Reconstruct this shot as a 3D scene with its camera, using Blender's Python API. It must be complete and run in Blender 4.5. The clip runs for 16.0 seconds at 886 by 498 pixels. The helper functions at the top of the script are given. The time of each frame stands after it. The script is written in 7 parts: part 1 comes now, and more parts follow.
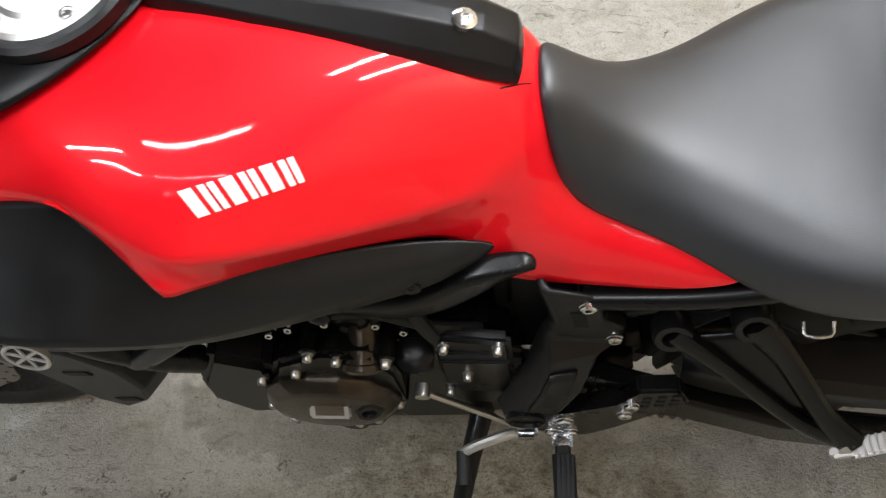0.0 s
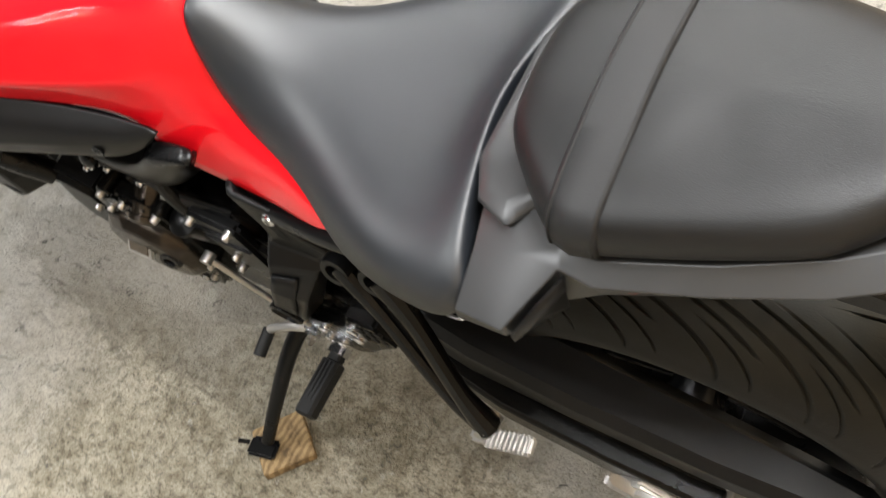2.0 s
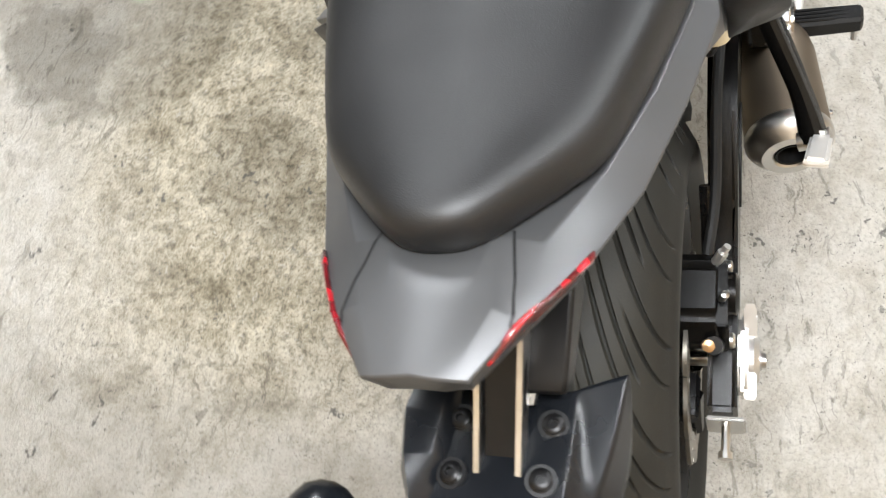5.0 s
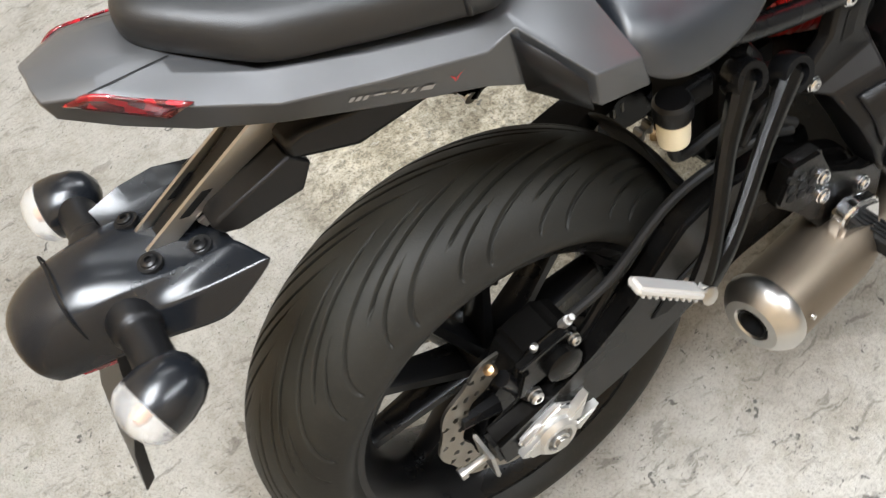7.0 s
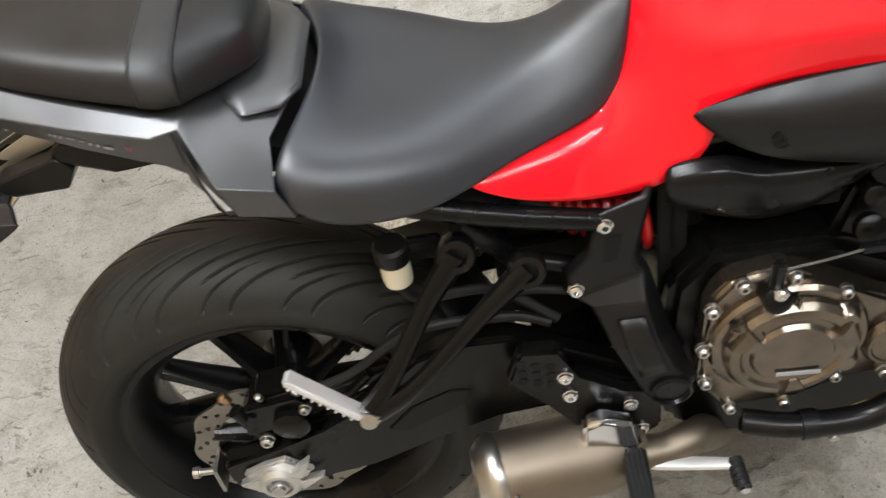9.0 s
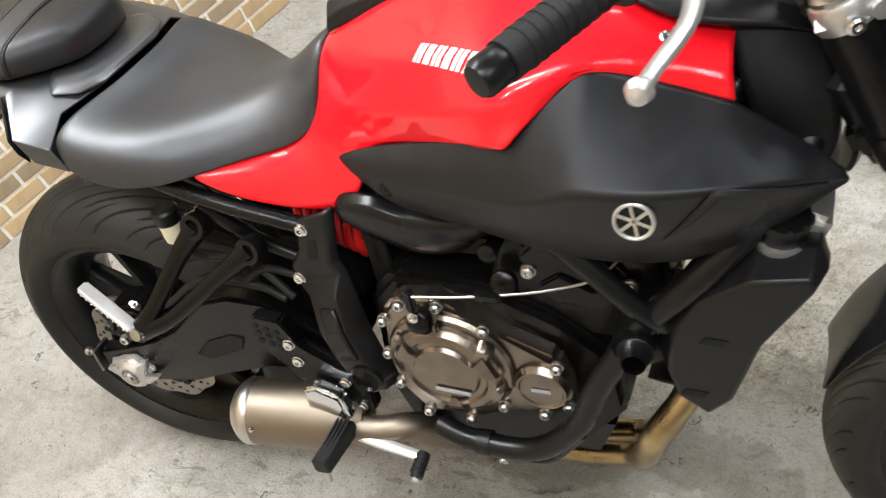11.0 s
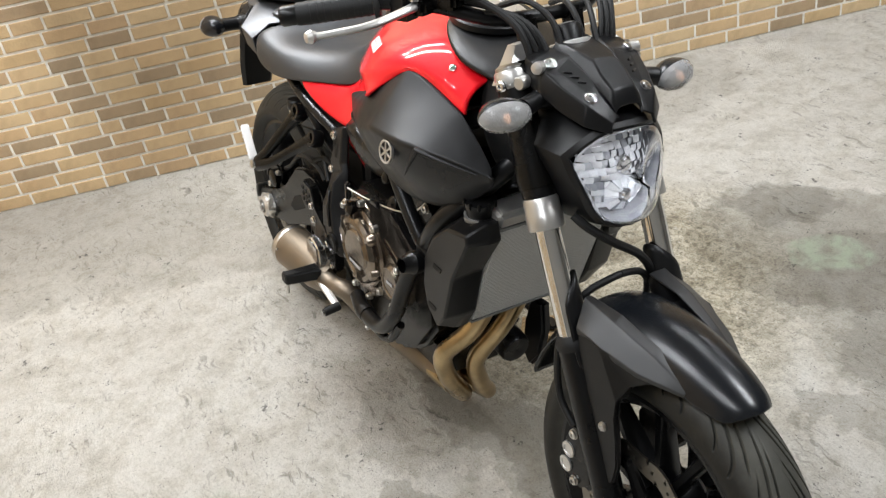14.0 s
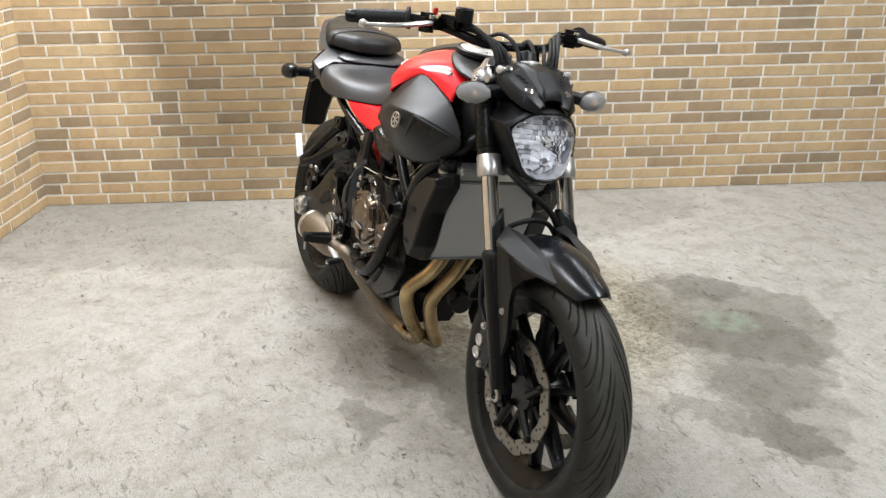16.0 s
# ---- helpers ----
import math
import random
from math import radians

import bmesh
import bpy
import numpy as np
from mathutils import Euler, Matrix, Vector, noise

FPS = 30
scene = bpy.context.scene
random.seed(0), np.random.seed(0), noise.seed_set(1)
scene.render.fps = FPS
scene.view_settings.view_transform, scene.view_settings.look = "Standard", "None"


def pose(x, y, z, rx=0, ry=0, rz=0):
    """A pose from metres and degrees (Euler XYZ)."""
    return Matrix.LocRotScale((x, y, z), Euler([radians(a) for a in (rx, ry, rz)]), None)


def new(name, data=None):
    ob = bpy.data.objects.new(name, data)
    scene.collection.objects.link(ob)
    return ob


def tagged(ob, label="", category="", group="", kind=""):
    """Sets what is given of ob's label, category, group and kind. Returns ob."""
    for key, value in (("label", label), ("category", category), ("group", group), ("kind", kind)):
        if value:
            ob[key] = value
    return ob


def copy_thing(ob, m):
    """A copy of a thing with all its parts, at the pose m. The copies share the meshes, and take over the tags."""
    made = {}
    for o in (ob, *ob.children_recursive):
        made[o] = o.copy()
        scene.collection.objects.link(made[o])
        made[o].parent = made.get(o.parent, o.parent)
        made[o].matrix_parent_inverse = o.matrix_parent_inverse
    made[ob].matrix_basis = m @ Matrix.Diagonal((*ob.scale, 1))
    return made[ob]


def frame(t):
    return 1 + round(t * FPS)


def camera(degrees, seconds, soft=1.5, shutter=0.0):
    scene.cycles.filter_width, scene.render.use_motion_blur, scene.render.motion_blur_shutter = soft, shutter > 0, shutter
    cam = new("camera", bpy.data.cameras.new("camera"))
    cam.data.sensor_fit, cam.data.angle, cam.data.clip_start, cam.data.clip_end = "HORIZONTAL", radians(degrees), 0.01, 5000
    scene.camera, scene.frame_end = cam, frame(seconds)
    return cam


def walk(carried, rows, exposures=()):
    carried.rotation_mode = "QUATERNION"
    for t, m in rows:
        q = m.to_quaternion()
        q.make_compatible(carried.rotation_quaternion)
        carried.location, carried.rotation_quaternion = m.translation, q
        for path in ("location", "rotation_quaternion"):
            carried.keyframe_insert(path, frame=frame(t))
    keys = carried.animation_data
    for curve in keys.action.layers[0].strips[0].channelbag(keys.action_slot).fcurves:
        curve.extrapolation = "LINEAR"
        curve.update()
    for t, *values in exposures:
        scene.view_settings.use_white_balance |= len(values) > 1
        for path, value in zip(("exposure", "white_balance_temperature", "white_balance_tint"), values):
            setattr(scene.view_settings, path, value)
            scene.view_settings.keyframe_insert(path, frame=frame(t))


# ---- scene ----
cam = camera(51.7, 16.0, soft=1.25, shutter=0.3)
# seconds, eye in metres, turn in degrees
PATH = [
    (0, 0.5151, 0.7389, 1.4064, 36.27, 3.83, -176.94),
    (0.5, 0.3756, 0.7425, 1.4017, 37.69, 6.11, -173.53),
    (1, 0.2242, 0.6495, 1.3741, 33.59, 6.06, -168.51),
    (1.5, 0.0659, 0.5966, 1.3688, 34.04, 9.59, -161.91),
    (2, -0.1389, 0.5926, 1.3933, 34.33, 10.43, -150.40),
    (2.5, -0.2506, 0.5417, 1.3721, 33.37, 10.64, -143.07),
    (3, -0.3296, 0.4492, 1.3717, 32.49, 9.03, -133.72),
    (3.5, -0.3949, 0.3704, 1.3567, 31.29, 9.06, -120.33),
    (6, -0.3986, -0.2050, 1.3600, 27.79, 8.26, -57.68),
    (6.5, -0.3660, -0.3371, 1.3726, 30.97, 9.17, -46.26),
    (7, -0.2165, -0.3913, 1.3781, 30.69, 6.67, -34.70),
    (7.5, -0.0983, -0.4391, 1.4030, 31.91, 8.09, -24.55),
    (8, 0.0409, -0.5590, 1.4396, 34.93, 8.05, -14.06),
    (8.5, 0.1723, -0.6209, 1.4550, 36.64, 8.48, -8.25),
    (9, 0.3514, -0.6016, 1.4442, 36.69, 8.44, -3.83),
    (9.5, 0.5280, -0.5693, 1.4492, 35.95, 10.45, -0.30),
    (10, 0.7215, -0.6033, 1.4663, 35.75, 12.98, 6.27),
    (12.5, 1.6088, -0.6594, 1.5437, 47.80, 12.09, 35.51),
    (13, 1.7896, -0.5650, 1.5514, 47.04, 12.34, 43.74),
    (13.5, 2.0299, -0.5614, 1.5632, 51.75, 11.03, 54.98),
    (14, 2.1857, -0.6164, 1.5404, 55.66, 9.85, 58.47),
    (14.5, 2.3698, -0.7850, 1.5081, 56.58, 2.98, 57.62),
    (15, 2.5275, -0.8838, 1.5261, 58.64, 3.40, 59.16),
    (15.5, 2.7469, -0.9060, 1.4989, 63.46, 2.19, 63.61),
    (16, 2.9817, -0.9320, 1.4017, 67.78, 0.62, 64.73),
]
EXPOSURE = [(0.0, -0.36, 6500, 10), (0.5, 0.0, 6550, 10), (1.0, 0.11, 6650, 10), (1.5, -0.04, 6800, 10), (2.0, 0.06, 6780, 10), (2.5, 0.10, 6720, 10), (3.0, 0.16, 6700, 10), (3.5, -0.13, 6700, 10), (6.0, 0.30, 6370, 10), (6.5, 0.30, 6350, 10), (7.0, 0.18, 6360, 10), (8.0, 0.02, 6500, 10),
            (9.0, -0.25, 6500, 10), (9.5, -0.27, 6500, 10), (10.0, -0.12, 6500, 10), (12.5, 0.07, 6500, 10), (13.0, 0.08, 6500, 10), (13.5, -0.17, 6480, 10), (14.0, -0.18, 6480, 10), (14.5, -0.13, 6480, 10), (15.0, -0.14, 6470, 10), (16.0, -0.24, 6440, 10)]
walk(cam, [(t, pose(x, y, z, rx, ry, rz)) for t, x, y, z, rx, ry, rz in PATH], EXPOSURE)

# ---- light: tube lamps under the ceiling ----
ROOM_H = 2.75
world = bpy.data.worlds.new("world")
world.use_nodes = True
world.node_tree.nodes["Background"].inputs[0].default_value = (0.9, 0.95, 1.0, 1)
world.node_tree.nodes["Background"].inputs[1].default_value = 0.02
scene.world = world
scene.view_settings.exposure = 0.0
# Tank streaks set the x 0.75 and 0.78 pairs; others added for brightness.
# place, watts, turn
TUBES = [(0.80, 3.30, 8, 0), (0.80, 3.00, 8, 0), (0.75, 1.47, 9.5, 0), (0.75, 1.04, 9.5, 0), (-0.60, 0.05, 46, 68), (-0.32, -0.08, 46, 68), (0.78, -1.00, 21, 0), (0.78, -1.35, 21, 0),
         (2.2, -1.00, 14, 0), (2.2, -1.35, 14, 0), (2.3, 1.25, 31, 0), (2.3, 1.55, 31, 0)]
for tx, ty, watts, turn in TUBES:
    lamp = bpy.data.lights.new("tube_light", "AREA")
    lamp.shape, lamp.size, lamp.size_y, lamp.energy, lamp.color = "RECTANGLE", 1.18, 0.035, watts, (0.955, 0.99, 1.03)
    holder = new("tube_light", lamp)
    holder.matrix_world = pose(tx, ty, ROOM_H - 0.075, 0, 0, turn)

# ---- materials ----
def nodes_of(name):
    m = bpy.data.materials.new(name)
    m.use_nodes = True
    nt = m.node_tree
    return m, nt, nt.nodes["Principled BSDF"]


def add(nt, kind, **values):
    n = nt.nodes.new(kind)
    for k, v in values.items():
        n.inputs[k.replace("_", " ")].default_value = v
    return n


def coords(nt):
    return nt.nodes.new("ShaderNodeTexCoord").outputs["Object"]


def ramp(nt, fac, stops):
    r = nt.nodes.new("ShaderNodeValToRGB")
    e = r.color_ramp.elements
    while len(e) < len(stops):
        e.new(0.5)
    for el, (p, c) in zip(e, stops):
        el.position, el.color = p, (*c, 1) if len(c) == 3 else c
    nt.links.new(fac, r.inputs[0])
    return r.outputs[0]


def noise_tex(nt, scale, detail=4.0, rough=0.55, distortion=0.0, at=None):
    n = add(nt, "ShaderNodeTexNoise", Scale=scale, Detail=detail, Roughness=rough, Distortion=distortion)
    nt.links.new(at if at is not None else coords(nt), n.inputs["Vector"])
    return n.outputs["Fac"]


def bump(nt, bsdf, height, strength, dist=0.001):
    b = add(nt, "ShaderNodeBump", Strength=strength, Distance=dist)
    nt.links.new(height, b.inputs["Height"])
    nt.links.new(b.outputs[0], bsdf.inputs["Normal"])
    return b


def mixed(nt, fac, a, b, mode="MIX"):
    m = nt.nodes.new("ShaderNodeMix")
    m.data_type, m.blend_type = "RGBA", mode
    for sock, v in ((m.inputs[0], fac), (m.inputs[6], a), (m.inputs[7], b)):
        if isinstance(v, (int, float)):
            sock.default_value = v
        elif isinstance(v, tuple):
            sock.default_value = (*v, 1)
        else:
            nt.links.new(v, sock)
    return m.outputs[2]


def surface(name, color, rough, metal=0.0, grain=900.0, relief=0.15, wear=0.12, coat=0.0, dust=0.0, spec=0.5, blotch=9.0):
    """A paint, plastic, rubber or metal: colour that drifts a little, uneven gloss, fine grain, some dust."""
    m, nt, b = nodes_of(name)
    big, fine = noise_tex(nt, blotch, 5), noise_tex(nt, grain, 2)
    dark, light = tuple(c * (1 - wear) for c in color), tuple(min(1, c * (1 + wear)) for c in color)
    col = ramp(nt, big, [(0.3, dark), (0.7, light)])
    if dust:
        speck = ramp(nt, noise_tex(nt, 160, 6, 0.7), [(0.55, (0, 0, 0)), (0.75, (1, 1, 1))])
        amount = nt.nodes.new("ShaderNodeMath")
        amount.operation = "MULTIPLY"
        amount.inputs[1].default_value = dust
        nt.links.new(speck, amount.inputs[0])
        col = mixed(nt, amount.outputs[0], col, (0.32, 0.30, 0.26))
    nt.links.new(col, b.inputs["Base Color"])
    nt.links.new(ramp(nt, big, [(0.25, (rough * 0.85,) * 3), (0.75, (min(1, rough * 1.18),) * 3)]), b.inputs["Roughness"])
    b.inputs["Metallic"].default_value = metal
    b.inputs["Specular IOR Level"].default_value = spec
    b.inputs["Coat Weight"].default_value = coat
    b.inputs["Coat Roughness"].default_value = 0.04
    if relief:
        bump(nt, b, fine, relief, 0.0006)
    return m


RED = surface("red_paint", (0.80, 0.006, 0.014), 0.42, grain=40, relief=0.0, wear=0.04, coat=0.75, spec=0.10)
BLACK_PLASTIC = surface("black_plastic", (0.0048, 0.0048, 0.0052), 0.36, grain=1400, relief=0.20, wear=0.18, dust=0.008, spec=0.29)
SCOOP_PLASTIC = surface("satin_scoop_plastic", (0.0060, 0.0062, 0.0068), 0.41, grain=1400, relief=0.12, wear=0.16, dust=0.004, spec=0.30, blotch=26)
BLACK_SATIN = surface("black_satin_paint", (0.0042, 0.0042, 0.0045), 0.28, relief=0.08, wear=0.2, dust=0.012, spec=0.25)
BLACK_CAST = surface("black_cast_metal", (0.0030, 0.0028, 0.0026), 0.25, metal=0.0, grain=600, relief=0.4, wear=0.3, dust=0.012, spec=0.22)
# Black of real matt parts and of patches painted for shaded openings.
DARK_VOID = surface("black_plastic_and_shade", (0.0035, 0.0035, 0.0035), 0.6, relief=0.2, dust=0.02, spec=0.25)
SHIELD_GREY = surface("dark_grey_shield", (0.022, 0.022, 0.0225), 0.42, grain=1500, relief=0.12, wear=0.08, dust=0.006, spec=0.5)
GREY_COWL = surface("grey_satin_cowl", (0.070, 0.071, 0.073), 0.33, metal=0.42, grain=1500, relief=0.10, wear=0.08, dust=0.006, spec=0.55)
SEAT = surface("seat_vinyl", (0.0105, 0.0128, 0.0166), 0.44, grain=1100, relief=0.35, wear=0.14, dust=0.006, spec=0.84)
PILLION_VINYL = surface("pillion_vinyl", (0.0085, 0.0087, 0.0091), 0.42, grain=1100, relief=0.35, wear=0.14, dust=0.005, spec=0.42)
SEAT_SIDE = surface("seat_side_vinyl", (0.013, 0.013, 0.0135), 0.46, grain=1100, relief=0.6, wear=0.10)
GLOSS_PLASTIC = surface("black_gloss_plastic", (0.0060, 0.0070, 0.0088), 0.25, spec=0.42, relief=0.0, wear=0.06)
PEG_ALLOY = surface("pale_cast_alloy", (0.72, 0.71, 0.69), 0.40, metal=0.7, relief=0.2, wear=0.08)
STITCH = surface("seam_thread", (0.012, 0.012, 0.012), 0.7)


def tyre_rubber(name, inner, outer, dusty):
    """Black side walls; the tread grey with road dust across its running face."""
    m = surface(name, (0.014, 0.0136, 0.0118), 0.52, grain=420, relief=0.35, wear=0.3, dust=0.03, spec=0.24, blotch=5)
    nt = m.node_tree
    b = nt.nodes["Principled BSDF"]
    plain = b.inputs["Base Color"].links[0].from_socket
    parts = nt.nodes.new("ShaderNodeSeparateXYZ")
    nt.links.new(coords(nt), parts.inputs[0])
    size = nt.nodes.new("ShaderNodeMath")
    size.operation = "ABSOLUTE"
    nt.links.new(parts.outputs["Y"], size.inputs[0])
    wide = nt.nodes.new("ShaderNodeMath")
    wide.operation = "MULTIPLY_ADD"
    wide.inputs[1].default_value, wide.inputs[2].default_value = 0.030, -0.015
    nt.links.new(noise_tex(nt, 22, 5, 0.65), wide.inputs[0])
    edge = nt.nodes.new("ShaderNodeMath")
    nt.links.new(size.outputs[0], edge.inputs[0])
    nt.links.new(wide.outputs[0], edge.inputs[1])
    tread = ramp(nt, edge.outputs[0], [(inner, (1, 1, 1)), (outer, (0, 0, 0))])
    patch = ramp(nt, noise_tex(nt, 14, 6, 0.6), [(0.3, tuple(c * 0.6 for c in dusty)), (0.7, dusty)])
    nt.links.new(mixed(nt, tread, plain, patch), b.inputs["Base Color"])
    return m


RUBBER = surface("rubber", (0.008, 0.008, 0.008), 0.55, grain=700, relief=0.4, dust=0.03, spec=0.3)
TYRE = tyre_rubber("tyre_rubber", 0.050, 0.085, (0.031, 0.030, 0.0248))
TYRE_DUSTY = tyre_rubber("dusty_tyre_rubber", 0.034, 0.058, (0.072, 0.070, 0.059))
BRONZE = surface("bronze_engine_cover", (0.195, 0.162, 0.130), 0.20, metal=0.95, grain=500, relief=0.22, wear=0.25, dust=0.02, blotch=20)
CHAIN = surface("greasy_chain_steel", (0.10, 0.095, 0.085), 0.35, metal=0.9, grain=900, relief=0.2, wear=0.3)
CHROME = surface("chrome", (0.72, 0.72, 0.73), 0.14, metal=1.0, relief=0.05, wear=0.08)
POLISHED = surface("polished_chrome_tube", (0.74, 0.73, 0.71), 0.06, metal=1.0, relief=0.0, wear=0.05)
STEEL = surface("steel", (0.50, 0.49, 0.47), 0.30, metal=1.0, grain=900, relief=0.15, wear=0.15, dust=0.05)
ALLOY = surface("cast_alloy", (0.56, 0.55, 0.53), 0.36, metal=0.85, grain=700, relief=0.25, wear=0.12, dust=0.06)
DISC = surface("brake_disc_steel", (0.25, 0.23, 0.20), 0.40, metal=1.0, grain=800, relief=0.2, wear=0.15)
EXHAUST = surface("heat_tinted_steel", (0.38, 0.285, 0.158), 0.30, metal=1.0, grain=500, relief=0.12, wear=0.35, blotch=14)
MUFFLER = surface("muffler_steel", (0.225, 0.186, 0.142), 0.50, metal=1.0, grain=500, relief=0.12, wear=0.14)
CREAM = surface("cream_plastic", (0.66, 0.60, 0.44), 0.45, relief=0.1)
RED_PART = surface("red_spring_paint", (0.50, 0.010, 0.010), 0.35, coat=0.4, relief=0.05)
WHITE_MARK = surface("white_decal", (0.86, 0.86, 0.84), 0.35, relief=0.0, wear=0.03)
GREY_MARK = surface("grey_decal", (0.30, 0.30, 0.31), 0.35, relief=0.0)
RED_MARK = surface("red_decal", (0.62, 0.02, 0.02), 0.35, relief=0.0)
COPPER = surface("brass_pin", (0.50, 0.33, 0.18), 0.35, metal=1.0, relief=0.1)
SIGNAL_BOWL = surface("signal_reflector", (0.74, 0.66, 0.63), 0.22, metal=0.7, grain=180, relief=0.4, wear=0.25, blotch=60)
BRIGHT_BOWL = surface("bright_reflector", (0.86, 0.86, 0.88), 0.30, metal=0.35, grain=220, relief=0.5, wear=0.10, blotch=70)
AMBER = surface("amber_bulb", (0.46, 0.25, 0.15), 0.3, relief=0.0)


def clear(name, tint, rough=0.03, dirt=0.0):
    m, nt, b = nodes_of(name)
    b.inputs["Base Color"].default_value = (*tint, 1)
    b.inputs["Transmission Weight"].default_value = 1.0
    b.inputs["Roughness"].default_value = rough
    b.inputs["IOR"].default_value = 1.45
    if dirt:
        bump(nt, b, noise_tex(nt, 120, 3), dirt, 0.002)
    return m


LENS = clear("clear_lens", (0.97, 0.98, 1.0))
LENS_RIBBED = clear("clear_ribbed_lens", (0.86, 0.85, 0.83), 0.14, 0.3)
LENS_RIBBED.node_tree.nodes["Principled BSDF"].inputs["Transmission Weight"].default_value = 0.85

LENS_FRONT = clear("clear_prism_lens", (0.95, 0.94, 0.93), 0.07, 0.9)
LENS_FRONT.node_tree.nodes["Principled BSDF"].inputs["Transmission Weight"].default_value = 0.72


def red_lens():
    """Moulded red lens with facets behind a glossy face."""
    m, nt, b = nodes_of("red_lens")
    v = add(nt, "ShaderNodeTexVoronoi", Scale=95.0, Randomness=0.9)
    nt.links.new(coords(nt), v.inputs["Vector"])
    nt.links.new(ramp(nt, v.outputs["Color"], [(0.25, (0.07, 0.001, 0.003)), (0.5, (0.17, 0.002, 0.007)), (0.75, (0.30, 0.006, 0.012))]), b.inputs["Base Color"])
    b.inputs["Roughness"].default_value, b.inputs["Coat Weight"].default_value, b.inputs["Coat Roughness"].default_value = 0.25, 1.0, 0.03
    return m


def mirror_facets():
    """Pressed reflector; reflections painted in as a random tone for each facet."""
    m, nt, b = nodes_of("faceted_reflector")
    isle = nt.nodes.new("ShaderNodeNewGeometry").outputs["Random Per Island"]
    nt.links.new(ramp(nt, isle, [(0.0, (0.22, 0.23, 0.26)), (0.16, (0.55, 0.57, 0.60)), (0.30, (0.86, 0.88, 0.91)), (1.0, (0.98, 0.98, 1.0))]), b.inputs["Base Color"])
    b.inputs["Metallic"].default_value, b.inputs["Roughness"].default_value = 0.50, 0.08
    return m


RED_LENS = red_lens()
REFLECTOR = mirror_facets()
DARK_CHROME = surface("dark_mirror", (0.50, 0.51, 0.54), 0.14, metal=0.7, relief=0.0, wear=0.2, blotch=60)


def grille():
    """Radiator fins: fine upright ridges."""
    m, nt, b = nodes_of("radiator_core")
    w = add(nt, "ShaderNodeTexWave", Scale=110.0, Distortion=0.0)
    w.bands_direction = "Y"
    nt.links.new(coords(nt), w.inputs["Vector"])
    nt.links.new(ramp(nt, w.outputs["Fac"], [(0.2, (0.31, 0.318, 0.32)), (0.8, (0.66, 0.67, 0.675))]), b.inputs["Base Color"])
    b.inputs["Metallic"].default_value, b.inputs["Roughness"].default_value = 0.2, 0.45
    bump(nt, b, w.outputs["Fac"], 0.8, 0.002)
    return m


RADIATOR = grille()
RADIATOR_RIM = surface("dusty_radiator_rim", (0.16, 0.165, 0.165), 0.55, grain=500, relief=0.3, wear=0.25, dust=0.1, blotch=18)


